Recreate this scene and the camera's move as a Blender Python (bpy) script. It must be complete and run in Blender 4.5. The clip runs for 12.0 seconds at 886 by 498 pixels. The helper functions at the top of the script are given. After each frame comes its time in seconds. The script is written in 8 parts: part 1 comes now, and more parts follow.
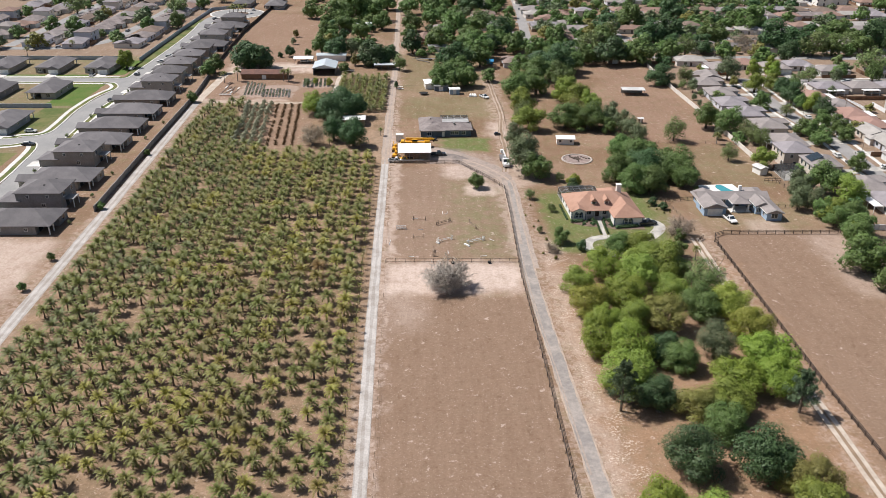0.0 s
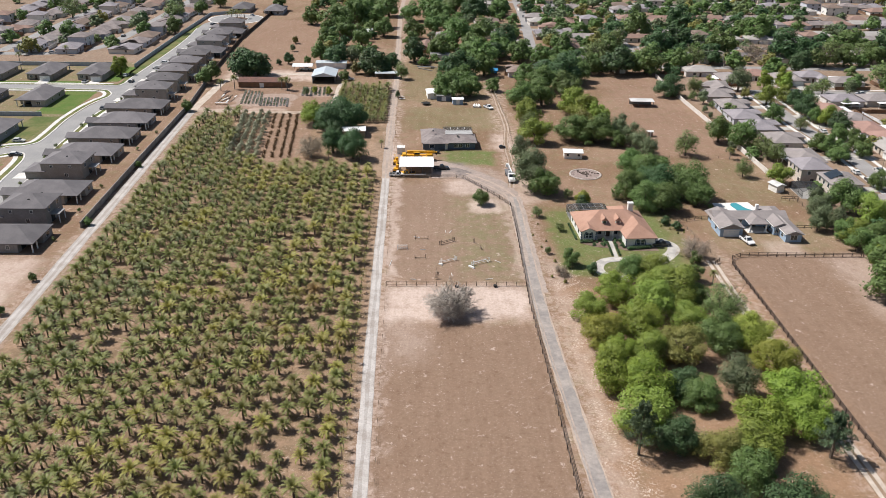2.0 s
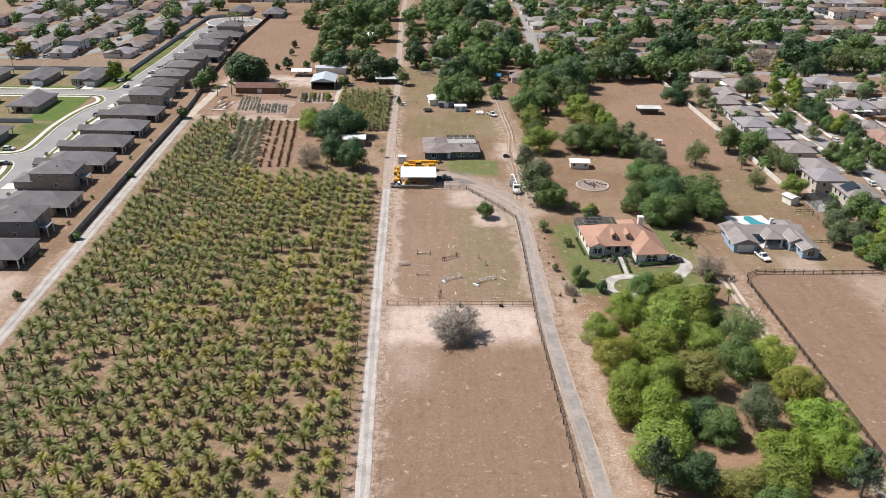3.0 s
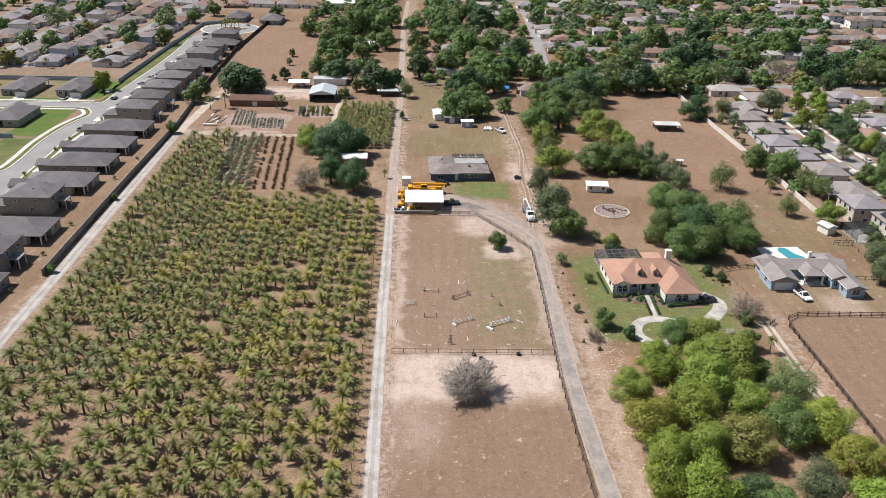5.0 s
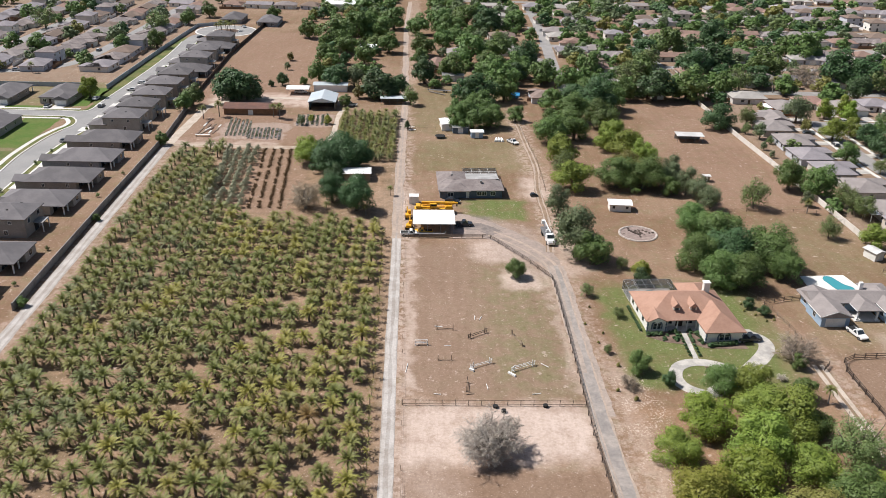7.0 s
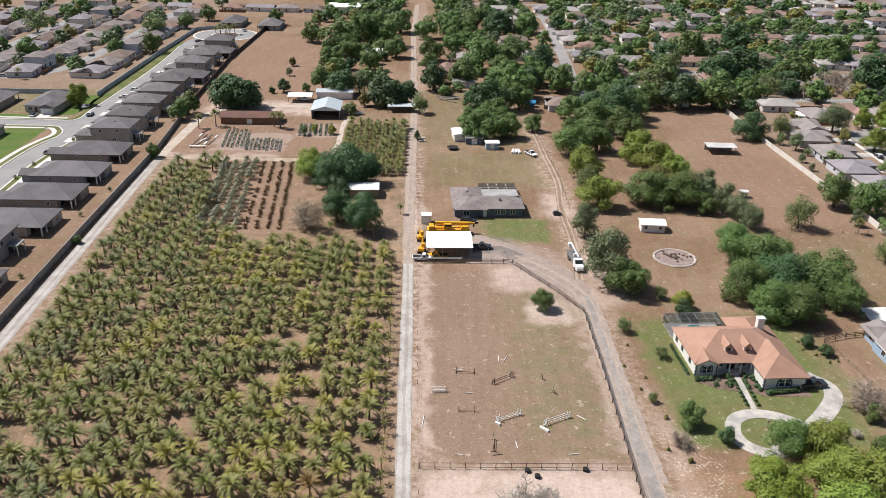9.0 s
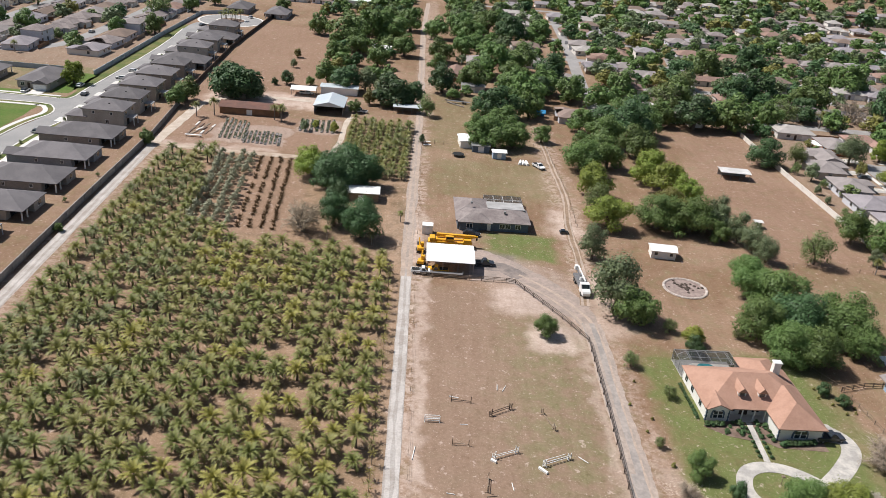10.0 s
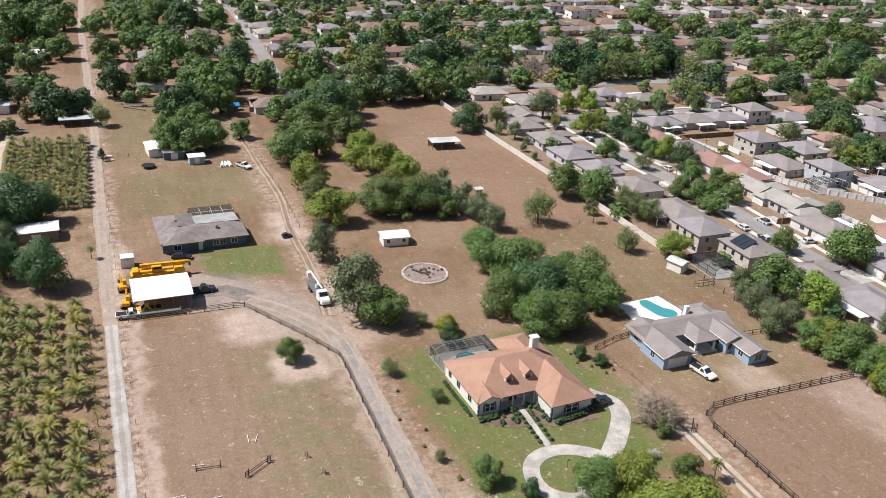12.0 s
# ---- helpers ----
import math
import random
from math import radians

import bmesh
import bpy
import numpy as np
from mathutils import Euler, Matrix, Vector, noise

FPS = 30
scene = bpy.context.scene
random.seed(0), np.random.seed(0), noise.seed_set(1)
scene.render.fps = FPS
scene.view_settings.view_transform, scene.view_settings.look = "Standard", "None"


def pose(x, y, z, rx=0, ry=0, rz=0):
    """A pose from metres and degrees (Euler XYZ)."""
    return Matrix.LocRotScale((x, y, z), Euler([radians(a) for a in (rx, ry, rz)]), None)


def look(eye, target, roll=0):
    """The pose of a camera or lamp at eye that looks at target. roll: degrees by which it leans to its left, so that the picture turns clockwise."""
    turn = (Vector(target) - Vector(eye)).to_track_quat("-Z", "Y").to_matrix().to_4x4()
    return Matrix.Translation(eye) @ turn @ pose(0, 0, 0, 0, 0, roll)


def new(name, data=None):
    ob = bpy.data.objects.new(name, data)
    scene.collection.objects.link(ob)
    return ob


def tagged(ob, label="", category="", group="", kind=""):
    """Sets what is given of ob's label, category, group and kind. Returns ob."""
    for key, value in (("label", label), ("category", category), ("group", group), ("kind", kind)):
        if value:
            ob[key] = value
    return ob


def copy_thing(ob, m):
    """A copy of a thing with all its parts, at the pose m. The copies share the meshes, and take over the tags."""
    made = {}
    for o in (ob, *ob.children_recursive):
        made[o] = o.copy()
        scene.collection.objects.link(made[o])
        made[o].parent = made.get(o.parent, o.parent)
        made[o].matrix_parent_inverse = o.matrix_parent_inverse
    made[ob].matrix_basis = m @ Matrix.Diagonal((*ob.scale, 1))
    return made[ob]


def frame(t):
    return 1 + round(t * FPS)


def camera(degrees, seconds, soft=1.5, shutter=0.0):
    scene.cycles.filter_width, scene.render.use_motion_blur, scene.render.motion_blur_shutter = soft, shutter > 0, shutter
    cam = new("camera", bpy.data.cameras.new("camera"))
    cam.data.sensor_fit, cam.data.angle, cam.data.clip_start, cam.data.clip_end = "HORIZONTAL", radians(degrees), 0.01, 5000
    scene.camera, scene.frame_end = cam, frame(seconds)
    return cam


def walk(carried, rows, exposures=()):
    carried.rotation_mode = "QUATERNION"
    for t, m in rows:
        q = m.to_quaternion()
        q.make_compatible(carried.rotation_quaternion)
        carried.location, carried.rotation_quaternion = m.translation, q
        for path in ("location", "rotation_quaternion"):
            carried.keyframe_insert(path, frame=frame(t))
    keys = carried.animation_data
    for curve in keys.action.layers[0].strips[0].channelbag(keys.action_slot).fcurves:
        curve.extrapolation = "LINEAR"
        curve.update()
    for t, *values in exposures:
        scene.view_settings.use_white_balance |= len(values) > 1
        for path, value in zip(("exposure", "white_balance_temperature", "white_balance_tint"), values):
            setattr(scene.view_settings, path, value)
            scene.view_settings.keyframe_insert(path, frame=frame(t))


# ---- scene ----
cam = camera(56.9, 12.0, soft=0.7)
PATH = [
    (0, (1.471, -10.169, 98.179), (1.512, -8.368, 97.31), 0.4),
    (0.5, (1.307, -8.115, 98.179), (1.344, -6.314, 97.31), 0.5),
    (1, (1.124, -5.619, 98.002), (1.163, -3.817, 97.136), 0.6),
    (1.5, (0.886, -2.154, 97.734), (0.927, -0.35, 96.871), 0.7),
    (2, (0.698, 2.146, 97.385), (0.74, 3.951, 96.526), 0.8),
    (2.5, (0.419, 6.865, 97.195), (0.461, 8.671, 96.338), 0.9),
    (3, (0.031, 11.975, 97.171), (0.073, 13.782, 96.314), 0.9),
    (5, (-2.426, 33.627, 96.245), (-2.38, 35.436, 95.395), 1.2),
    (5.5, (-3.232, 38.992, 96.003), (-3.183, 40.802, 95.154), 1.4),
    (6, (-4.108, 44.498, 95.516), (-4.059, 46.308, 94.667), 1.3),
    (6.5, (-4.855, 49.715, 94.901), (-4.806, 51.525, 94.051), 1.3),
    (7, (-5.709, 55.426, 94.236), (-5.659, 57.235, 93.384), 1.3),
    (7.2, (-6.046, 57.629, 94.09), (-5.994, 59.438, 93.237), 1.4),
    (9, (-8.553, 77.71, 89.988), (-8.511, 79.523, 89.144), 1.2),
    (9.5, (-9.393, 82.998, 89.28), (-9.354, 84.811, 88.435), 1.3),
    (10, (-10.614, 88.644, 88.659), (-10.553, 90.456, 87.815), 5.3),
    (10.2, (-10.747, 90.683, 88.348), (-10.629, 92.492, 87.502), 5.5),
    (10.5, (-10.947, 93.742, 87.882), (-10.553, 95.514, 87.044), 5.0),
    (10.7, (-10.786, 95.764, 87.570), (-10.185, 97.480, 86.738), 4.3),
    (11, (-10.544, 98.797, 87.103), (-9.781, 100.45, 86.272), 2.7),
    (11.2, (-10.321, 100.724, 86.718), (-9.499, 102.347, 85.889), 1.7),
    (11.5, (-9.986, 103.614, 86.141), (-9.256, 105.279, 85.307), -1.1),
    (11.7, (-9.560, 105.723, 85.845), (-8.836, 107.388, 85.008), 0.2),
    (12, (-8.922, 108.886, 85.401), (-8.199, 110.552, 84.563), 3.7),
]
walk(cam, [(t, look(eye, target, roll)) for t, eye, target, roll in PATH], exposures=[(0.0, 0.06), (12.0, 0.06)])

# ---- daylight ----
SUN_ELEV, SUN_FROM = 54.0, (-0.94, 0.34)
world = bpy.data.worlds.new("sky")
scene.world = world
world.use_nodes = True
wt = world.node_tree
sky = wt.nodes.new("ShaderNodeTexSky")
sky.sky_type, sky.sun_disc = "NISHITA", False
sky.sun_elevation, sky.sun_rotation = radians(SUN_ELEV), math.atan2(SUN_FROM[0], SUN_FROM[1])
sky.air_density, sky.dust_density, sky.altitude = 1.0, 1.6, 30.0
wt.nodes["Background"].inputs["Strength"].default_value = 0.072
wt.links.new(sky.outputs["Color"], wt.nodes["Background"].inputs["Color"])
sun_data = bpy.data.lights.new("sun", "SUN")
sun_data.energy, sun_data.angle, sun_data.color = 5.5, radians(0.6), (1.0, 0.96, 0.925)
sun = new("sun", sun_data)
ce, se = math.cos(radians(SUN_ELEV)), math.sin(radians(SUN_ELEV))
sun.matrix_world = look((SUN_FROM[0] * ce * 400, SUN_FROM[1] * ce * 400 + 250, se * 400), (0, 250, 0))

# ---- materials ----
def mix(t, fac, a, b, mode="MIX"):
    n = t.nodes.new("ShaderNodeMix")
    n.data_type, n.blend_type = "RGBA", mode
    for sock, val in ((n.inputs[0], fac), (n.inputs[6], a), (n.inputs[7], b)):
        if hasattr(val, "is_linked"):
            t.links.new(val, sock)
        elif isinstance(val, (int, float)):
            sock.default_value = val
        else:
            sock.default_value = (*val, 1)
    return n.outputs[2]


def calc(t, op, a, b=0.0):
    n = t.nodes.new("ShaderNodeMath")
    n.operation = op
    for sock, val in ((n.inputs[0], a), (n.inputs[1], b)):
        if isinstance(val, (int, float)):
            sock.default_value = val
        else:
            t.links.new(val, sock)
    return n.outputs[0]


def ramp(t, val, lo, hi, a=0.0, b=1.0, smooth=True):
    n = t.nodes.new("ShaderNodeMapRange")
    n.interpolation_type = "SMOOTHSTEP" if smooth else "LINEAR"
    n.inputs[1].default_value, n.inputs[2].default_value = lo, hi
    n.inputs[3].default_value, n.inputs[4].default_value = a, b
    t.links.new(val, n.inputs[0])
    return n.outputs[0]


def where(t, local=False):
    if local:
        return t.nodes.new("ShaderNodeTexCoord").outputs["Object"]
    return t.nodes.new("ShaderNodeNewGeometry").outputs["Position"]


def noisy(t, scale, detail=4.0, rough=0.6, pos=None, stretch=None):
    n = t.nodes.new("ShaderNodeTexNoise")
    n.inputs["Scale"].default_value, n.inputs["Detail"].default_value, n.inputs["Roughness"].default_value = scale, detail, rough
    pos = pos or where(t)
    if stretch:
        m = t.nodes.new("ShaderNodeMapping")
        m.inputs["Scale"].default_value = stretch
        t.links.new(pos, m.inputs[0])
        pos = m.outputs[0]
    t.links.new(pos, n.inputs["Vector"])
    return n.outputs[0]


def fresh(name):
    m = bpy.data.materials.new(name)
    m.use_nodes = True
    return m, m.node_tree, m.node_tree.nodes["Principled BSDF"]


def relief(t, b, height, depth):
    n = t.nodes.new("ShaderNodeBump")
    n.inputs["Strength"].default_value, n.inputs["Distance"].default_value = 1.0, depth
    t.links.new(height, n.inputs["Height"])
    t.links.new(n.outputs[0], b.inputs["Normal"])


def surface(name, base, other, grain=3.0, patch=0.25, rough=0.85, metal=0.0, bump=0.02, vary=0.0, stretch=None, spec=0.3, deep=0.72):
    """A matt surface with stains at patch scale and grain as dark as deep; vary: value spread from object to object."""
    m, t, b = fresh(name)
    big = ramp(t, noisy(t, patch, 3.0), 0.35, 0.65)
    fine = ramp(t, noisy(t, grain, 5.0, 0.7, stretch=stretch), 0.25, 0.75)
    col = mix(t, big, base, other)
    dark = mix(t, 1.0, col, (deep, deep, deep), "MULTIPLY")
    col = mix(t, fine, dark, col)
    if vary:
        r = t.nodes.new("ShaderNodeObjectInfo").outputs["Random"]
        v = ramp(t, r, 0, 1, 1 - vary, 1 + vary, False)
        hsv = t.nodes.new("ShaderNodeHueSaturation")
        t.links.new(v, hsv.inputs["Value"])
        t.links.new(col, hsv.inputs["Color"])
        col = hsv.outputs[0]
    t.links.new(col, b.inputs["Base Color"])
    b.inputs["Roughness"].default_value, b.inputs["Metallic"].default_value = rough, metal
    b.inputs["Specular IOR Level"].default_value = spec
    if bump:
        relief(t, b, fine, bump)
    return m


def palette(name, colours, grain=4.0, rough=0.85, bump=0.02):
    """Like surface, but each object takes one of the colours."""
    m, t, b = fresh(name)
    r = t.nodes.new("ShaderNodeObjectInfo").outputs["Random"]
    cr = t.nodes.new("ShaderNodeValToRGB")
    cr.color_ramp.interpolation = "CONSTANT"
    while len(cr.color_ramp.elements) < len(colours):
        cr.color_ramp.elements.new(0.5)
    for i, c in enumerate(colours):
        cr.color_ramp.elements[i].position = i / len(colours)
        cr.color_ramp.elements[i].color = (*c, 1)
    t.links.new(r, cr.inputs[0])
    fine = ramp(t, noisy(t, grain, 5.0, 0.7), 0.25, 0.75)
    big = ramp(t, noisy(t, 0.3, 3.0), 0.3, 0.7)
    col = mix(t, fine, mix(t, 1.0, cr.outputs[0], (0.72, 0.72, 0.72), "MULTIPLY"), cr.outputs[0])
    col = mix(t, big, mix(t, 1.0, col, (0.84, 0.83, 0.81), "MULTIPLY"), col)
    t.links.new(col, b.inputs["Base Color"])
    b.inputs["Roughness"].default_value = rough
    b.inputs["Specular IOR Level"].default_value = 0.3
    relief(t, b, fine, bump)
    return m


def foliage(name, a, b_, see=0.15):
    """Leaves: colour from clump to clump, a little light through them."""
    m, t, b = fresh(name)
    g = t.nodes.new("ShaderNodeNewGeometry")
    spray = ramp(t, noisy(t, 2.4, 3.0, 0.6, where(t, True)), 0.32, 0.68)
    col = mix(t, calc(t, "ADD", calc(t, "MULTIPLY", g.outputs["Random Per Island"], 0.45), calc(t, "MULTIPLY", spray, 0.55)), a, b_)
    o = t.nodes.new("ShaderNodeObjectInfo").outputs["Random"]
    hsv = t.nodes.new("ShaderNodeHueSaturation")
    t.links.new(ramp(t, o, 0, 1, 0.485, 0.515, False), hsv.inputs["Hue"])
    t.links.new(ramp(t, o, 0, 1, 0.82, 1.2, False), hsv.inputs["Value"])
    t.links.new(col, hsv.inputs["Color"])
    t.links.new(hsv.outputs[0], b.inputs["Base Color"])
    b.inputs["Roughness"].default_value = 0.55
    b.inputs["Specular IOR Level"].default_value = 0.35
    tr = t.nodes.new("ShaderNodeBsdfTranslucent")
    t.links.new(hsv.outputs[0], tr.inputs["Color"])
    ms = t.nodes.new("ShaderNodeMixShader")
    ms.inputs[0].default_value = see
    t.links.new(b.outputs[0], ms.inputs[1])
    t.links.new(tr.outputs[0], ms.inputs[2])
    t.links.new(ms.outputs[0], t.nodes["Material Output"].inputs["Surface"])
    return m


def glassy(name, tint):
    m, t, b = fresh(name)
    b.inputs["Base Color"].default_value = (*tint, 1)
    b.inputs["Roughness"].default_value = 0.08
    b.inputs["Specular IOR Level"].default_value = 0.8
    return m


# earth: dry pasture with worn sand, green flushes and orchard litter where they lie on the plan
def earth():
    m, t, b = fresh("dry_pasture")
    pos = where(t)
    wob = t.nodes.new("ShaderNodeTexNoise")
    wob.inputs["Scale"].default_value, wob.inputs["Detail"].default_value = 0.16, 8.0
    t.links.new(pos, wob.inputs["Vector"])
    off = t.nodes.new("ShaderNodeVectorMath")
    off.operation = "MULTIPLY_ADD"
    off.inputs[1].default_value, off.inputs[2].default_value = (9, 9, 0), (-4.5, -4.5, 0)
    t.links.new(wob.outputs["Color"], off.inputs[0])
    moved = t.nodes.new("ShaderNodeVectorMath")
    t.links.new(pos, moved.inputs[0])
    t.links.new(off.outputs[0], moved.inputs[1])
    sep = t.nodes.new("ShaderNodeSeparateXYZ")
    t.links.new(moved.outputs[0], sep.inputs[0])
    flat = t.nodes.new("ShaderNodeSeparateXYZ")
    t.links.new(pos, flat.inputs[0])

    def box(x0, x1, y0, y1, s, sharp=False):
        p = flat if sharp else sep
        f = calc(t, "MULTIPLY", ramp(t, p.outputs[0], x0 - s, x0 + s), ramp(t, p.outputs[0], x1 - s, x1 + s, 1.0, 0.0))
        g = calc(t, "MULTIPLY", ramp(t, p.outputs[1], y0 - s, y0 + s), ramp(t, p.outputs[1], y1 - s, y1 + s, 1.0, 0.0))
        return calc(t, "MULTIPLY", f, g)

    def both(a, c):
        return calc(t, "MULTIPLY", a, c)

    big, mid = noisy(t, 0.035, 4.0, 0.6, pos), noisy(t, 0.22, 5.0, 0.65, pos)
    fine, grit = noisy(t, 1.6, 5.0, 0.7, pos), noisy(t, 0.9, 3.0, 0.75, pos)
    col = mix(t, ramp(t, big, 0.4, 0.62), EARTH, EARTH_PALE)
    col = mix(t, calc(t, "MULTIPLY", ramp(t, mid, 0.45, 0.7), 0.45), col, GREEN_DRY)
    # fields of a redder, barer soil
    red = box(-12, 27, 80, 166, 1.5, True)
    col = mix(t, both(red, ramp(t, mid, 0.2, 0.75, 0.75, 0.95)), col, PADDOCK)
    red2 = box(83, 124, 60, 205, 2.0)
    col = mix(t, both(red2, ramp(t, mid, 0.2, 0.75, 0.8, 0.95)), col, PADDOCK)
    col = mix(t, both(box(-106, -62, 392, 560, 3.0), ramp(t, mid, 0.3, 0.7, 0.95, 0.5)), col, PADDOCK_RED)
    red3 = box(86, 118, 285, 409, 3.0)
    col = mix(t, both(red3, ramp(t, mid, 0.3, 0.7, 0.9, 0.4)), col, PADDOCK_RED)
    # grove floor and drive verge
    gr = box(33, 84, 60, 186, 3.0)
    col = mix(t, both(gr, ramp(t, mid, 0.3, 0.7, 0.95, 0.35)), col, LITTER)
    # riding paddock with a green flush
    ring = box(-9, 27, 187, 258, 3.0)
    col = mix(t, both(ring, 0.75), col, PADDOCK_GREY)
    col = mix(t, both(box(9, 27, 190, 246, 7.0), ramp(t, mid, 0.36, 0.64, 0.1, 0.8)), col, GREEN_DRY)
    # lawns and watered yards
    for x0, x1, y0, y1, s, k, c in ((7, 25, 275, 292, 2.0, 1.0, GREEN), (-8, 30, 318, 352, 6, 0.55, GREEN_DRY), (37, 71, 190, 236, 2.2, 0.95, GREEN),
                                    (60, 76, 196, 238, 2, 0.6, GREEN), (-10, 28, 360, 440, 8, 0.5, GREEN_DRY), (84, 118, 206, 226, 5, 0.35, GREEN_DRY),
                                    (95, 119, 240, 280, 6, 0.35, GREEN_DRY), (-152, -145, 300, 345, 3, 0.9, GREEN)):
        col = mix(t, both(box(x0, x1, y0, y1, s), ramp(t, mid, 0.25, 0.6, k * 0.55, k)), col, c)
    # lawns and worn yards of the built-up sides
    col = mix(t, both(box(-330, -149, 190, 432, 2), ramp(t, mid, 0.3, 0.65, 0.35, 0.85)), col, GREEN_DRY)
    col = mix(t, both(box(-330, -149, 432, 700, 4), ramp(t, mid, 0.3, 0.65, 0.4, 0.8)), col, SUBURB)
    col = mix(t, both(box(121, 520, 150, 800, 4), ramp(t, mid, 0.25, 0.7, 0.85, 0.35)), col, SUBURB)
    col = mix(t, both(box(-130, -101, 200, 560, 2), ramp(t, mid, 0.3, 0.6, 0.5, 0.1)), col, PADDOCK)
    # worn pale sand
    for x0, x1, y0, y1, s, k in ((-9.5, 26.6, 168, 184.8, 3.2, 1.0), (-9, 1, 150, 170, 5, 0.35), (8, 26, 248, 262, 3.5, 0.8), (15, 24, 233, 243, 2.0, 0.9), (25, 27, 190, 250, 1.2, 0.5),
                                 (-10, -7.5, 190, 262, 1.2, 0.6), (-22, -10, 268, 300, 4, 0.9), (26, 34, 292, 312, 3, 0.7), (-98, -60, 342, 350, 2, 0.6),
                                 (-128, -101, 150, 200, 4, 0.75), (33, 37, 96, 200, 1.8, 0.35), (96, 106, 204, 213, 3, 0.5), (110, 122, 165, 203, 4, 0.4), (30, 38, 240, 270, 3, 0.5)):
        col = mix(t, both(box(x0, x1, y0, y1, s), ramp(t, mid, 0.3, 0.55, k * 0.6, k)), col, SAND)
    # gravel approach to the yard, tyre-worn track verges
    for x0, x1, y0, y1, s, k in ((14, 27, 250, 272, 3.0, 0.85), (2, 18, 262, 277, 3.0, 0.85), (20, 30, 240, 256, 2.0, 0.7)):
        col = mix(t, both(box(x0, x1, y0, y1, s), ramp(t, noisy(t, 0.35, 6.0, 0.7, pos), 0.3, 0.7, k, k * 0.45)), col, GRAVEL)
    col = mix(t, both(box(3, 15, 264, 277, 2.5), ramp(t, noisy(t, 0.3, 6.0, 0.7, pos), 0.3, 0.65, 0.95, 0.4)), col, GRAVEL_DARK)
    for x0, x1, y0, y1, s, k in ((-15, -7.5, 60, 200, 1.2, 0.5), (-17, -9.5, 200, 330, 1.4, 0.7), (-17, -10, 330, 700, 1.8, 0.5), (27, 34, 60, 250, 1.5, 0.35), (76, 83, 60, 212, 1.5, 0.4), (-99, -91, 60, 350, 1.0, 0.4), (28, 36, 262, 400, 2.2, 0.5)):
        col = mix(t, both(box(x0, x1, y0, y1, s), ramp(t, noisy(t, 0.6, 6.0, 0.7, pos), 0.4, 0.6, 0.0, k)), col, SAND)
    # orchard floor: litter, dead fronds and bare soil
    orch = box(-92, -13, 60, 340, 1.5, True)
    col = mix(t, both(orch, 0.9), col, mix(t, ramp(t, mid, 0.35, 0.65), ORCHARD, ORCHARD_DARK))
    col = mix(t, both(box(-64, -45, 279, 338, 1.5), 0.6), col, PADDOCK_RED)
    col = mix(t, both(box(-97, -43, 346, 384, 1.5), ramp(t, mid, 0.3, 0.7, 0.95, 0.6)), col, PADDOCK_RED)
    col = mix(t, both(box(-98, -40, 396, 416, 4.0), ramp(t, mid, 0.3, 0.6, 0.3, 0.85)), col, SAND)
    for x0, x1, y0, y1 in ((-84, -58, 350, 370), (-57, -42, 367, 384)):
        col = mix(t, both(box(x0, x1, y0, y1, 1.0), ramp(t, fine, 0.3, 0.7, 0.5, 0.9)), col, GRAVEL)
    # dead tufts and pale chips
    col = mix(t, ramp(t, fine, 0.3, 0.7, 0.45, 0.0), col, mix(t, 1.0, col, (0.55, 0.52, 0.5), "MULTIPLY"))
    col = mix(t, ramp(t, grit, 0.60, 0.72, 0.0, 0.55), col, SAND)
    chip = noisy(t, 3.2, 4.0, 0.8, pos)
    col = mix(t, ramp(t, chip, 0.60, 0.68, 0.0, 0.75), col, CHIP)
    litter = both(box(32.5, 41, 60, 196, 2.5), ramp(t, noisy(t, 0.25, 4.0, 0.6, pos), 0.40, 0.60))
    col = mix(t, both(litter, ramp(t, noisy(t, 2.1, 3.0, 0.75, pos), 0.52, 0.60, 0.0, 0.95)), col, CHIP)
    patch = noisy(t, 0.42, 5.0, 0.72, pos)
    col = mix(t, ramp(t, patch, 0.60, 0.68, 0.0, 0.55), col, SAND)
    streak = noisy(t, 0.5, 5.0, 0.7, pos, (1.0, 0.12, 1.0))
    col = mix(t, ramp(t, streak, 0.35, 0.65, 0.35, 0.0), col, mix(t, 1.0, col, (0.74, 0.70, 0.66), "MULTIPLY"))
    clump = noisy(t, 0.55, 6.0, 0.75, pos)
    col = mix(t, ramp(t, clump, 0.32, 0.5, 0.5, 0.0), col, mix(t, 1.0, col, (0.66, 0.62, 0.54), "MULTIPLY"))
    t.links.new(col, b.inputs["Base Color"])
    b.inputs["Roughness"].default_value = 0.95
    b.inputs["Specular IOR Level"].default_value = 0.15
    relief(t, b, calc(t, "ADD", fine, grit), 0.06)
    return m


EARTH, EARTH_PALE, PADDOCK, PADDOCK_RED = (0.245, 0.156, 0.100), (0.315, 0.213, 0.148), (0.268, 0.182, 0.130), (0.30, 0.196, 0.140)
PADDOCK_GREY, LITTER, SAND = (0.295, 0.208, 0.155), (0.34, 0.215, 0.135), (0.60, 0.485, 0.42)
GREEN, GREEN_DRY, ORCHARD, ORCHARD_DARK = (0.150, 0.182, 0.062), (0.21, 0.195, 0.10), (0.37, 0.255, 0.172), (0.225, 0.160, 0.100)
GRAVEL = (0.42, 0.335, 0.285)
GRAVEL_DARK = (0.17, 0.15, 0.14)
SUBURB = (0.31, 0.235, 0.18)
CHIP = (0.60, 0.50, 0.42)
M = {}
M["earth"] = earth()
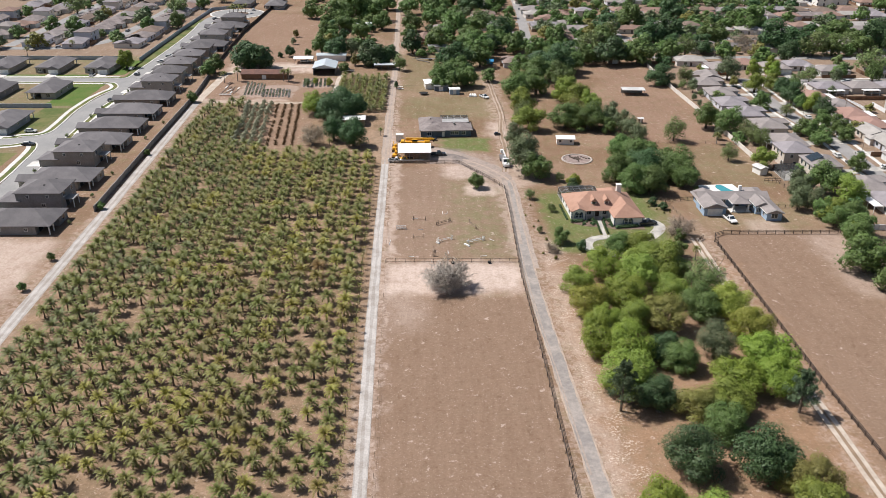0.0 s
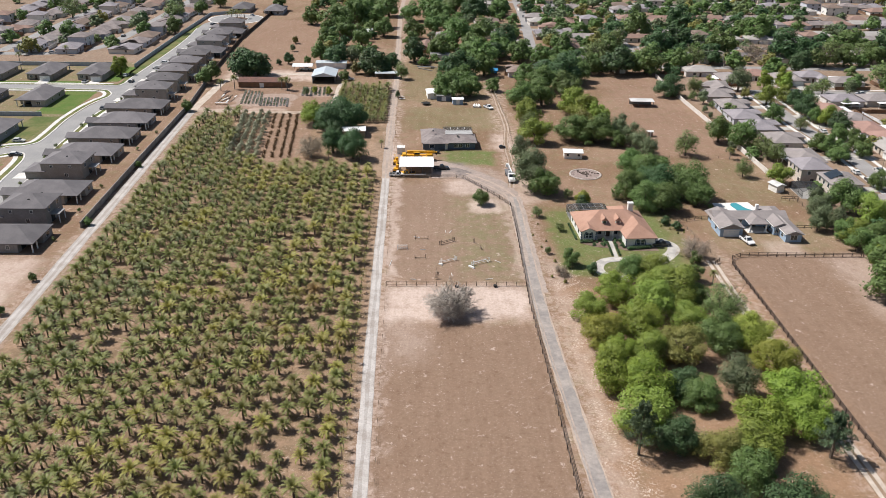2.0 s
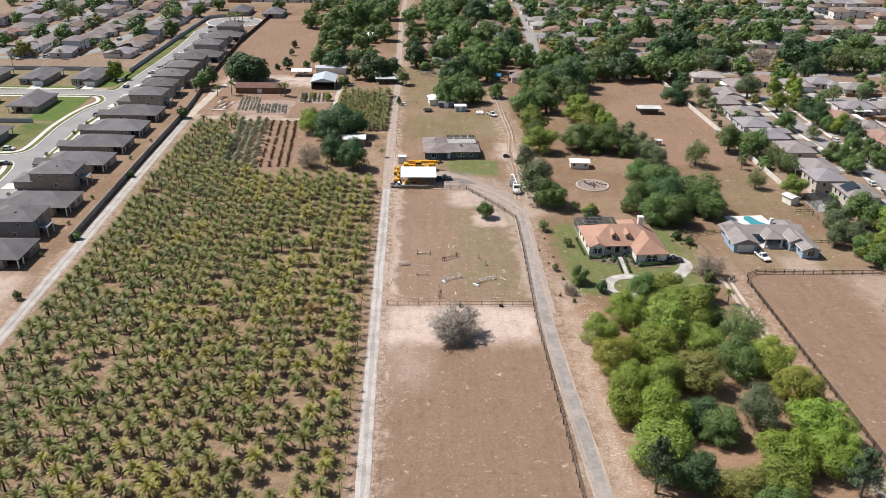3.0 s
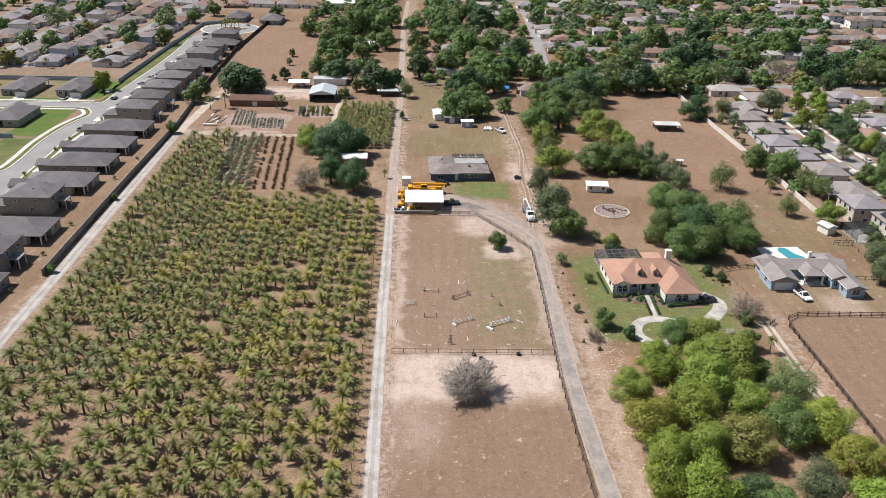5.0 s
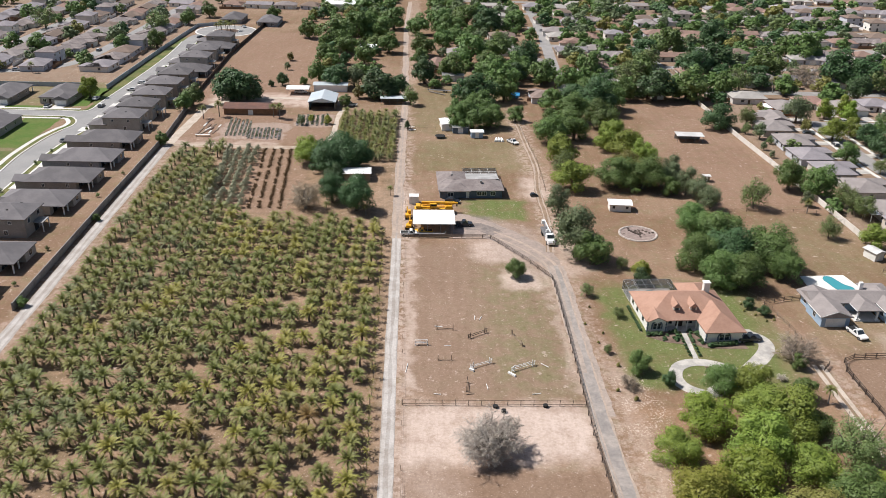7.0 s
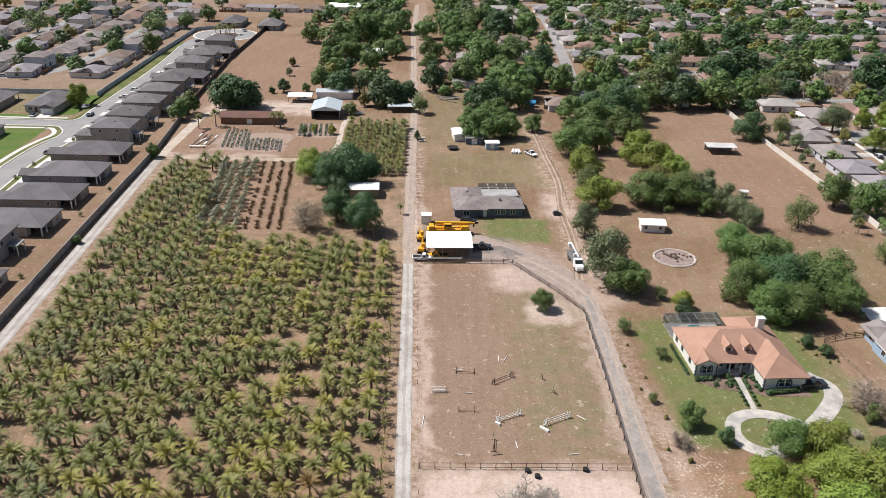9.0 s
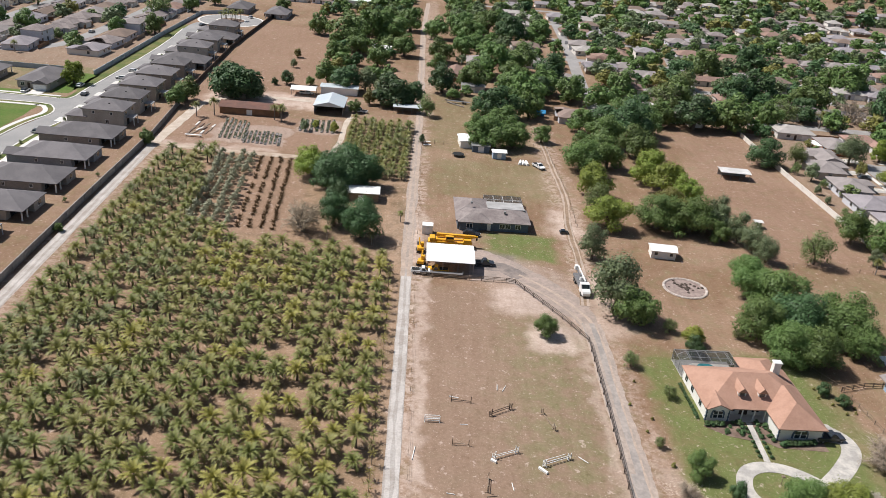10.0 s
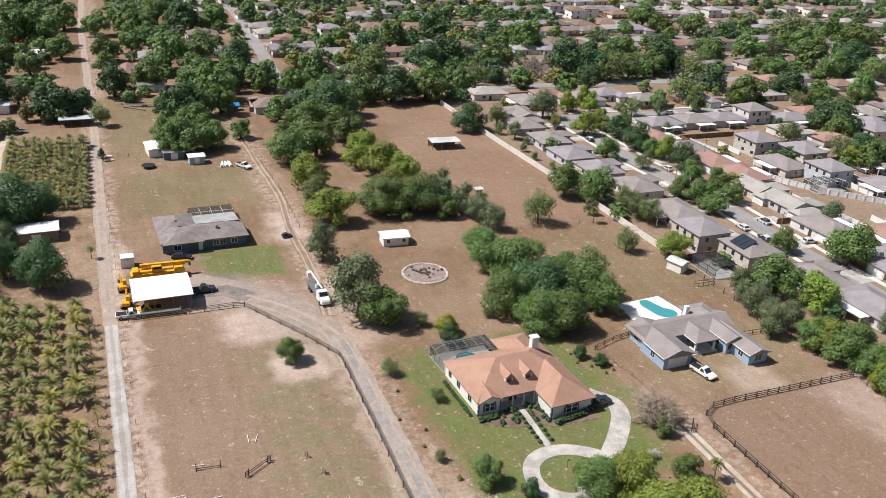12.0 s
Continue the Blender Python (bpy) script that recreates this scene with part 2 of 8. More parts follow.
M["dirt"] = surface("gravel_track", (0.46, 0.425, 0.395), (0.37, 0.325, 0.29), 2.5, 0.3, 0.95, bump=0.04)
M["dust"] = surface("pinkish_dust", (0.50, 0.39, 0.315), (0.40, 0.325, 0.27), 1.6, 0.3, 0.95, bump=0.03)
M["dusty"] = surface("thin_pinkish_dust", (0.36, 0.30, 0.26), (0.45, 0.365, 0.31), 1.6, 0.35, 0.95, bump=0.02)
M["gravel_pink"] = surface("pink_gravel", (0.41, 0.325, 0.28), (0.33, 0.27, 0.235), 1.2, 0.28, 0.95, bump=0.03)
M["gravel_dark"] = surface("crumbled_asphalt", (0.19, 0.165, 0.155), (0.31, 0.255, 0.225), 1.2, 0.35, 0.95, bump=0.03)
M["sand_pale"] = surface("pale_sand", (0.60, 0.52, 0.44), (0.50, 0.415, 0.34), 1.6, 0.3, 0.95, bump=0.03)
M["farmtrack"] = surface("brown_track_earth", (0.33, 0.235, 0.165), (0.26, 0.18, 0.12), 1.4, 0.3, 0.95, bump=0.04)
M["metal_pale"] = surface("weathered_pale_metal", (0.50, 0.49, 0.48), (0.38, 0.37, 0.36), 1.2, 0.3, 0.6, 0.1, 0.01)
M["ring_bed"] = surface("pinkish_gravel_bed", (0.36, 0.285, 0.255), (0.27, 0.205, 0.18), 1.5, 0.6, 0.95, bump=0.04)
M["rut"] = surface("pale_wheel_rut", (0.57, 0.53, 0.50), (0.45, 0.41, 0.375), 2.5, 0.3, 0.95, bump=0.03)
M["sandtrack"] = surface("sandy_track", (0.52, 0.425, 0.34), (0.39, 0.295, 0.22), 2.0, 0.25, 0.95, bump=0.04)
M["drive"] = surface("worn_asphalt", (0.29, 0.262, 0.245), (0.40, 0.35, 0.315), 1.2, 0.22, 0.9, bump=0.02)
M["asphalt"] = surface("street_asphalt", (0.30, 0.295, 0.29), (0.35, 0.34, 0.33), 4.0, 0.1, 0.9, bump=0.01)
M["street_pale"] = surface("bleached_asphalt", (0.35, 0.335, 0.325), (0.30, 0.285, 0.275), 3.0, 0.1, 0.9, bump=0.01)
M["concrete"] = surface("concrete", (0.70, 0.68, 0.64), (0.60, 0.575, 0.54), 3.0, 0.3, 0.85, bump=0.01, deep=0.88)
M["path"] = surface("drive_concrete", (0.58, 0.545, 0.495), (0.39, 0.37, 0.345), 2.0, 0.35, 0.9, bump=0.01, deep=0.78)
M["lawn"] = surface("lawn_grass", (0.10, 0.135, 0.035), (0.19, 0.18, 0.07), 1.2, 0.12, 0.95, bump=0.06)
M["lawn_green"] = surface("watered_lawn", (0.09, 0.16, 0.025), (0.13, 0.17, 0.04), 1.2, 0.15, 0.95, bump=0.06)
M["roof_grey"] = surface("grey_shingles", (0.150, 0.140, 0.145), (0.185, 0.172, 0.176), 3.0, 0.25, 0.9, vary=0.18, bump=0.02, deep=0.84)
M["roof_mix"] = palette("suburb_shingles", [(0.23, 0.21, 0.21), (0.28, 0.25, 0.24), (0.31, 0.27, 0.26), (0.25, 0.225, 0.225), (0.31, 0.235, 0.205), (0.20, 0.19, 0.195), (0.35, 0.32, 0.31), (0.30, 0.20, 0.17), (0.26, 0.235, 0.235), (0.48, 0.47, 0.46)])
M["roof_clay"] = surface("orange_shingles", (0.44, 0.265, 0.196), (0.385, 0.225, 0.163), 2.2, 0.3, 0.9, bump=0.03, deep=0.86)
M["roof_taupe"] = surface("taupe_shingles", (0.265, 0.235, 0.227), (0.315, 0.28, 0.268), 2.5, 0.25, 0.9, bump=0.02, deep=0.84)
M["roof_old"] = surface("weathered_shingles", (0.235, 0.198, 0.19), (0.31, 0.268, 0.255), 1.5, 0.3, 0.9, bump=0.02)
M["roof_lilac"] = surface("lilac_grey_shingles", (0.265, 0.242, 0.255), (0.32, 0.292, 0.305), 2.5, 0.25, 0.9, bump=0.02, deep=0.84)
M["roof_rose"] = surface("rose_brown_shingles", (0.37, 0.23, 0.19), (0.32, 0.20, 0.165), 2.5, 0.25, 0.9, bump=0.02, deep=0.84)
M["roof_pale"] = surface("pale_shingles", (0.42, 0.39, 0.365), (0.36, 0.335, 0.31), 2.5, 0.25, 0.9, bump=0.02, deep=0.84)
M["roof_brown"] = surface("brown_shingles", (0.25, 0.185, 0.15), (0.21, 0.16, 0.13), 2.5, 0.25, 0.9, bump=0.02)
M["roof_clay_pale"] = surface("pinkish_shingles", (0.32, 0.21, 0.17), (0.27, 0.18, 0.145), 2.5, 0.25, 0.9, bump=0.02)
M["metal_dull"] = surface("weathered_pale_metal", (0.64, 0.63, 0.61), (0.50, 0.49, 0.47), 2.0, 0.2, 0.55, 0.0, 0.005, deep=0.9)
M["metal_white"] = surface("white_metal_sheet", (0.84, 0.835, 0.82), (0.78, 0.775, 0.76), 2.0, 0.2, 0.45, 0.0, 0.005, deep=0.95)
M["metal_blue"] = surface("pale_blue_metal_sheet", (0.55, 0.62, 0.66), (0.62, 0.66, 0.68), 2.0, 0.2, 0.4, 0.2, 0.005, deep=0.93)
M["metal_rust"] = surface("rusty_red_metal", (0.20, 0.10, 0.075), (0.15, 0.085, 0.07), 1.0, 0.3, 0.8)
M["metal_grey"] = surface("galvanised_sheet", (0.42, 0.42, 0.42), (0.34, 0.34, 0.34), 2.0, 0.3, 0.45, 0.4, 0.005)
M["wall_mix"] = palette("suburb_render", [(0.66, 0.61, 0.55), (0.76, 0.74, 0.72), (0.60, 0.56, 0.52), (0.80, 0.80, 0.80), (0.68, 0.60, 0.52), (0.60, 0.61, 0.66), (0.78, 0.76, 0.74)], 3.0, 0.85, 0.004)
M["wall_west"] = palette("new_render", [(0.36, 0.33, 0.30), (0.42, 0.39, 0.35), (0.30, 0.29, 0.29), (0.48, 0.45, 0.41), (0.33, 0.35, 0.38)], 3.0, 0.85, 0.004)
M["wall_pale"] = surface("pale_render", (0.70, 0.66, 0.61), (0.62, 0.58, 0.53), 3.0, 0.02, 0.85, bump=0.004, deep=0.92)
M["wall_blue_pale"] = surface("pale_blue_render", (0.64, 0.66, 0.72), (0.58, 0.60, 0.66), 3.0, 0.02, 0.85, bump=0.004)
M["wall_white"] = surface("white_stucco", (0.80, 0.78, 0.73), (0.74, 0.72, 0.67), 3.0, 0.4, 0.8, bump=0.005, deep=0.92)
M["wall_blue"] = surface("blue_grey_siding", (0.33, 0.43, 0.55), (0.30, 0.40, 0.52), 3.0, 0.4, 0.75, bump=0.005, deep=0.92)
M["wall_slate"] = surface("slate_blue_wall", (0.13, 0.17, 0.22), (0.11, 0.145, 0.19), 3.0, 0.4, 0.75, bump=0.005)
M["wall_orange"] = surface("orange_block_wall", (0.50, 0.20, 0.10), (0.45, 0.18, 0.09), 3.0, 0.4, 0.85, bump=0.01)
M["trim_white"] = surface("white_trim", (0.80, 0.80, 0.78), (0.74, 0.74, 0.72), 6.0, 0.8, 0.6, bump=0.0, deep=0.95)
M["pane"] = glassy("window_pane", (0.03, 0.04, 0.05))
M["water"] = glassy("pool_water", (0.06, 0.30, 0.34))
M["wood_dark"] = surface("dark_fence_wood", (0.075, 0.055, 0.045), (0.11, 0.085, 0.07), 5.0, 0.8, 0.9, vary=0.2)
M["wood"] = surface("weathered_wood", (0.24, 0.18, 0.13), (0.32, 0.25, 0.19), 5.0, 0.8, 0.9, vary=0.2)
M["wood_brown"] = surface("brown_fence_boards", (0.26, 0.15, 0.09), (0.20, 0.12, 0.075), 4.0, 0.6, 0.9, vary=0.2)
M["wall_conc"] = surface("precast_wall", (0.34, 0.32, 0.30), (0.27, 0.25, 0.235), 2.0, 0.3, 0.9, vary=0.08)
M["vinyl"] = surface("white_vinyl_fence", (0.74, 0.74, 0.74), (0.68, 0.68, 0.68), 3.0, 0.5, 0.55, bump=0.0, deep=0.95)
M["vinyl_blue"] = surface("pale_blue_grey_fence", (0.44, 0.49, 0.55), (0.40, 0.45, 0.50), 3.0, 0.5, 0.6, bump=0.0)
M["bark"] = surface("bark", (0.13, 0.10, 0.075), (0.19, 0.155, 0.125), 6.0, 1.0, 0.95, bump=0.04)
M["bark_grey"] = surface("pale_bark", (0.30, 0.265, 0.235), (0.22, 0.195, 0.17), 6.0, 1.0, 0.95, bump=0.03)
M["yellow"] = surface("crane_yellow_paint", (0.80, 0.42, 0.035), (0.72, 0.37, 0.03), 3.0, 0.6, 0.4, bump=0.0, deep=0.92)
M["black"] = surface("black_rubber", (0.02, 0.02, 0.02), (0.03, 0.03, 0.03), 8.0, 1.0, 0.8, bump=0.0)
M["paint_white"] = surface("white_car_paint", (0.78, 0.78, 0.77), (0.74, 0.74, 0.73), 3.0, 0.6, 0.3, bump=0.0, spec=0.5, deep=0.95)
M["paint_dark"] = surface("dark_car_paint", (0.03, 0.035, 0.045), (0.04, 0.045, 0.055), 3.0, 0.6, 0.25, bump=0.0, spec=0.6)
M["paint_mix"] = palette("car_paint", [(0.7, 0.7, 0.7), (0.05, 0.055, 0.06), (0.35, 0.36, 0.38), (0.75, 0.75, 0.74), (0.72, 0.72, 0.70), (0.10, 0.11, 0.13)], 3.0, 0.3, 0.0)
M["steel"] = surface("grey_steel", (0.30, 0.30, 0.31), (0.24, 0.24, 0.25), 4.0, 0.8, 0.5, 0.5, 0.0)
M["tarp"] = surface("blue_tarpaulin", (0.05, 0.28, 0.55), (0.06, 0.32, 0.6), 2.0, 0.5, 0.5)
M["mulch"] = surface("dark_mulch", (0.17, 0.115, 0.09), (0.25, 0.18, 0.14), 3.0, 0.5, 0.95, bump=0.05)
M["stone"] = surface("pale_ring_stones", (0.60, 0.53, 0.48), (0.48, 0.41, 0.365), 4.0, 0.8, 0.9, vary=0.2, bump=0.03)
M["nursery_pale"] = surface("grey_weed_cloth", (0.28, 0.26, 0.235), (0.215, 0.20, 0.185), 1.5, 0.5, 0.9, bump=0.05)
M["nursery"] = surface("weed_cloth_and_pots", (0.21, 0.195, 0.205), (0.30, 0.275, 0.27), 1.5, 0.4, 0.9, bump=0.05)
LEAF = {
    "o": foliage("oak_leaves", (0.082, 0.140, 0.034), (0.158, 0.230, 0.068)),
    "m": foliage("spring_oak_leaves", (0.142, 0.203, 0.032), (0.277, 0.336, 0.064)),
    "d": foliage("dark_oak_leaves", (0.044, 0.090, 0.032), (0.086, 0.150, 0.056)),
    "b": foliage("bright_leaves", (0.150, 0.222, 0.030), (0.285, 0.360, 0.058), 0.25),
    "y": foliage("yellow_green_leaves", (0.232, 0.273, 0.042), (0.383, 0.394, 0.089), 0.32),
    "n": foliage("olive_brown_leaves", (0.154, 0.143, 0.038), (0.246, 0.229, 0.068)),
    "g": foliage("grey_green_leaves", (0.102, 0.135, 0.063), (0.185, 0.226, 0.112)),
    "s": foliage("sparse_leaves", (0.113, 0.16, 0.049), (0.202, 0.247, 0.09)),
    "r": foliage("reddish_seedlings", (0.125, 0.075, 0.04), (0.20, 0.14, 0.07), 0.1),
    "p": foliage("pine_needles", (0.059, 0.096, 0.044), (0.123, 0.167, 0.086)),
    "t": foliage("dry_tan_twigs", (0.312, 0.254, 0.189), (0.468, 0.39, 0.299), 0.05),
    "x": foliage("dry_twigs", (0.35, 0.306, 0.263), (0.578, 0.516, 0.455), 0.05),
}
FROND = [
    foliage("green_fronds", (0.124, 0.137, 0.035), (0.206, 0.211, 0.061), 0.15),
    foliage("yellow_green_fronds", (0.198, 0.184, 0.038), (0.305, 0.268, 0.074), 0.15),
    foliage("blue_green_fronds", (0.108, 0.122, 0.042), (0.181, 0.189, 0.071), 0.15),
    foliage("olive_fronds", (0.150, 0.150, 0.042), (0.242, 0.223, 0.077), 0.15),
    foliage("dying_fronds", (0.250, 0.170, 0.060), (0.350, 0.250, 0.105), 0.3),
    foliage("silver_leaves", (0.255, 0.27, 0.165), (0.42, 0.43, 0.30), 0.2),
]

# ---- building tools ----
class Mesh:
    """Collects faces for one mesh."""
    def __init__(self):
        self.v, self.f, self.m = [], [], []

    def add(self, pts, faces, mi=0):
        n = len(self.v)
        self.v += [tuple(p) for p in pts]
        self.f += [tuple(n + i for i in f) for f in faces]
        self.m += [mi] * len(faces)
        return self

    def box(self, x0, x1, y0, y1, z0, z1, mi=0):
        p = [(x, y, z) for z in (z0, z1) for x, y in ((x0, y0), (x1, y0), (x1, y1), (x0, y1))]
        return self.add(p, [(3, 2, 1, 0), (4, 5, 6, 7), (0, 1, 5, 4), (1, 2, 6, 5), (2, 3, 7, 6), (3, 0, 4, 7)], mi)

    def slab(self, x0, x1, y0, y1, z0, z1, c=0.05, mi=0):
        """A box with its upper edges chamfered."""
        p = [(x0, y0, z0), (x1, y0, z0), (x1, y1, z0), (x0, y1, z0), (x0, y0, z1 - c), (x1, y0, z1 - c), (x1, y1, z1 - c), (x0, y1, z1 - c),
             (x0 + c, y0 + c, z1), (x1 - c, y0 + c, z1), (x1 - c, y1 - c, z1), (x0 + c, y1 - c, z1)]
        f = [(3, 2, 1, 0), (8, 9, 10, 11)]
        for k in (0, 4):
            f += [(k, k + 1, k + 5, k + 4), (k + 1, k + 2, k + 6, k + 5), (k + 2, k + 3, k + 7, k + 6), (k + 3, k, k + 4, k + 7)]
        return self.add(p, f, mi)

    def prism(self, outline, z0, z1, mi=0):
        n = len(outline)
        p = [(x, y, z0) for x, y in outline] + [(x, y, z1) for x, y in outline]
        return self.add(p, [tuple(range(n - 1, -1, -1)), tuple(range(n, 2 * n))] + [(i, (i + 1) % n, n + (i + 1) % n, n + i) for i in range(n)], mi)

    def rod(self, a, b, r0, r1=None, n=6, mi=0):
        a, b = Vector(a), Vector(b)
        r1 = r0 if r1 is None else r1
        q = (b - a).to_track_quat("Z", "Y")
        ring = [q @ Vector((math.cos(i * math.tau / n), math.sin(i * math.tau / n), 0)) for i in range(n)]
        p = [a + r0 * w for w in ring] + [b + r1 * w for w in ring]
        return self.add(p, [(i, (i + 1) % n, n + (i + 1) % n, n + i) for i in range(n)] + [tuple(range(n - 1, -1, -1)), tuple(range(n, 2 * n))], mi)

    def bar(self, a, b, w, h, mi=0):
        """A squared bar from a to b, w wide and h high."""
        a, b = Vector(a), Vector(b)
        d = (b - a).normalized()
        s = d.cross(Vector((0, 0, 1)))
        s = (s.normalized() if s.length > 0.01 else Vector((1, 0, 0))) * (w / 2)
        u = s.cross(d).normalized() * (h / 2)
        p = [e + i * s + j * u for e in (a, b) for i, j in ((-1, -1), (1, -1), (1, 1), (-1, 1))]
        return self.add(p, [(3, 2, 1, 0), (4, 5, 6, 7), (0, 1, 5, 4), (1, 2, 6, 5), (2, 3, 7, 6), (3, 0, 4, 7)], mi)

    def hip(self, x0, x1, y0, y1, z, pitch=0.42, over=0.5, gable=False, thick=0.18, mi=0):
        """A hipped or gabled roof over a rectangle; the ridge runs along the longer side."""
        x0, x1, y0, y1 = x0 - over, x1 + over, y0 - over, y1 + over
        along = (x1 - x0) >= (y1 - y0)
        half = ((y1 - y0) if along else (x1 - x0)) / 2
        h, cut = half * pitch, 0 if gable else half
        if along:
            ra, rb = (x0 + cut, (y0 + y1) / 2, z + h), (x1 - cut, (y0 + y1) / 2, z + h)
        else:
            ra, rb = ((x0 + x1) / 2, y0 + cut, z + h), ((x0 + x1) / 2, y1 - cut, z + h)
        p = [(x0, y0, z), (x1, y0, z), (x1, y1, z), (x0, y1, z), ra, rb]
        lo = [(a, b, z - thick) for a, b, _ in p[:4]]
        q = p + lo
        f = [(0, 1, 5, 4), (1, 2, 5), (2, 3, 4, 5), (3, 0, 4)] if along else [(0, 1, 4), (1, 2, 5, 4), (2, 3, 5), (3, 0, 4, 5)]
        f += [(6, 7, 1, 0), (7, 8, 2, 1), (8, 9, 3, 2), (9, 6, 0, 3), (9, 8, 7, 6)]
        return self.add(q, f, mi)

    def data(self, name, mats):
        me = bpy.data.meshes.new(name)
        me.from_pydata(self.v, [], self.f)
        for k in (mats if isinstance(mats, (list, tuple)) else [mats]):
            me.materials.append(k)
        if any(self.m):
            me.polygons.foreach_set("material_index", self.m)
        me.update()
        return me


def part(name, mesh, mats, parent=None, label="", at=None):
    me = mesh if isinstance(mesh, bpy.types.Mesh) else mesh.data(name, mats)
    ob = new(name, me)
    if parent:
        ob.parent = parent
    if at is not None:
        ob.matrix_basis = at if isinstance(at, Matrix) else Matrix.Translation(at)
    if label:
        ob["label"] = label
    return ob


def thing(name, x, y, label, category, group="", z=0.0, rz=0.0, kind=""):
    ob = new(name)
    ob.empty_display_size = 0.5
    ob.matrix_basis = pose(x, y, z, 0, 0, rz)
    return tagged(ob, label, category, group, kind)


def structure(name, mesh, mats, label, category="ground"):
    return tagged(part(name, mesh, mats), label, category, kind="structure")


def ribbon(points, width, z, wob=0.15, step=2.0, seed=1):
    """A flat strip along points with uneven edges, as a thin sheet."""
    rng = random.Random(seed)
    pts = [Vector((*points[0], 0))]
    for a, b in zip(points, points[1:]):
        a, b = Vector((*a, 0)), Vector((*b, 0))
        n = max(1, round((b - a).length / step))
        pts += [a.lerp(b, (i + 1) / n) for i in range(n)]
    m, left, right = Mesh(), [], []
    raw = [(rng.uniform(-wob, wob), rng.uniform(-wob, wob)) for _ in range(len(pts) + 4)]
    drift = [[sum(raw[i + k][c] for k in range(5)) / 2.6 for c in (0, 1)] for i in range(len(pts))]
    for i, p in enumerate(pts):
        d = (pts[min(i + 1, len(pts) - 1)] - pts[max(i - 1, 0)]).normalized()
        s = Vector((-d.y, d.x, 0))
        w0, w1 = width / 2 + drift[i][0], width / 2 + drift[i][1]
        left.append((p.x + s.x * w0, p.y + s.y * w0, z))
        right.append((p.x - s.x * w1, p.y - s.y * w1, z))
    n = len(pts)
    low = [(x, y, z - 0.3) for x, y, _ in left + right]
    f = [(i, n + i, n + i + 1, i + 1) for i in range(n - 1)]
    f += [(i, i + 1, 2 * n + i + 1, 2 * n + i) for i in range(n - 1)] + [(n + i + 1, n + i, 3 * n + i, 3 * n + i + 1) for i in range(n - 1)]
    return m.add(left + right + low, f)


def curve(points, n=6):
    """Rounds a line of points (Catmull-Rom)."""
    p = [points[0]] + list(points) + [points[-1]]
    out = []
    for i in range(1, len(p) - 2):
        for k in range(n):
            u = k / n
            out.append(tuple(0.5 * (2 * p[i][c] + (p[i + 1][c] - p[i - 1][c]) * u + (2 * p[i - 1][c] - 5 * p[i][c] + 4 * p[i + 1][c] - p[i + 2][c]) * u * u
                                    + (3 * p[i][c] - p[i - 1][c] - 3 * p[i + 1][c] + p[i + 2][c]) * u ** 3) for c in (0, 1)))
    return out + [tuple(points[-1])]


def disc(cx, cy, r, n=32, wob=0.0, seed=1):
    rng = random.Random(seed)
    return [(cx + (r + rng.uniform(-wob, wob)) * math.cos(i * math.tau / n), cy + (r + rng.uniform(-wob, wob)) * math.sin(i * math.tau / n)) for i in range(n)]

# ---- ground, roads and tracks ----
g = Mesh()
g.add([(-3000, -2000, 0), (3000, -2000, 0), (3000, 4500, 0), (-3000, 4500, 0)], [(0, 1, 2, 3)])
structure("ground", g, M["earth"], "dry brown pasture and bare soil", "ground")
for i, (name, pts, w, mat, label, wob) in enumerate((
        ("track", [(-89, -90), (-92.3, 60), (-94.3, 150), (-95.4, 204), (-96.6, 257), (-98.4, 330), (-98.6, 346)], 3.3, "dirt", "pale gravel track beside the boundary wall", 0.12),
        ("track", [(-98, 342), (-76, 341), (-50, 340.5), (-40, 341)], 3.4, "sandtrack", "pale sandy track across the orchard's end", 0.2),
        ("track", [(-6.4, -90), (-9.2, 60), (-10.0, 96), (-11.4, 157), (-12.3, 210), (-13.0, 268)], 2.6, "dirt", "pale gravel track between orchard and paddock", 0.1),
        ("track", [(-12.99, 266), (-13.4, 300), (-13.6, 330), (-13.9, 404), (-15.1, 462), (-17.5, 576), (-17, 690)], 2.9, "dusty", "sandy two-wheel track past the palm block", 0.35),
        ("track", [(79.5, -90), (79.5, 60), (79.6, 104), (79.2, 128), (77.8, 176), (78, 200), (82, 212)], 2.6, "farmtrack", "sandy farm track along the dark rail fence", 0.15),
        ("driveway", curve([(37.5, -90), (32.8, 60), (31.6, 96), (30.2, 128), (28.9, 160), (28.5, 176), (28.4, 217), (28.6, 236), (28.2, 246)]), 3.2, "drive", "long worn asphalt driveway", 0.08),
        ("track", curve([(28.6, 254), (29.8, 264), (31, 280), (31, 299), (33, 322), (32.4, 350), (31.5, 386)]), 2.3, "farmtrack", "brown wheel track past the stable yard", 0.3))):
    structure(name, ribbon(pts, w, 0.02 + 0.008 * i, wob, 2.0, i), M[mat], label, "road")
yard = curve([(2.5, 263.0), (11.5, 263.2), (16.5, 257.5), (21.0, 251.0), (25.4, 247.2), (27.0, 241.0), (30.2, 239.0), (30.3, 249.0), (28.6, 256.8), (24.6, 262.7), (20.5, 267.2), (16.0, 272.4), (9.0, 278.4), (3.2, 279.2), (2.5, 263.0)], 5)[:-1]
edge = random.Random(15)
yard = [(x + edge.uniform(-0.35, 0.35), y + edge.uniform(-0.35, 0.35)) for x, y in yard]
structure("gravel_yard", Mesh().prism(yard, -0.2, 0.03), M["gravel_pink"], "pinkish dusty gravel between carport and driveway", "road")
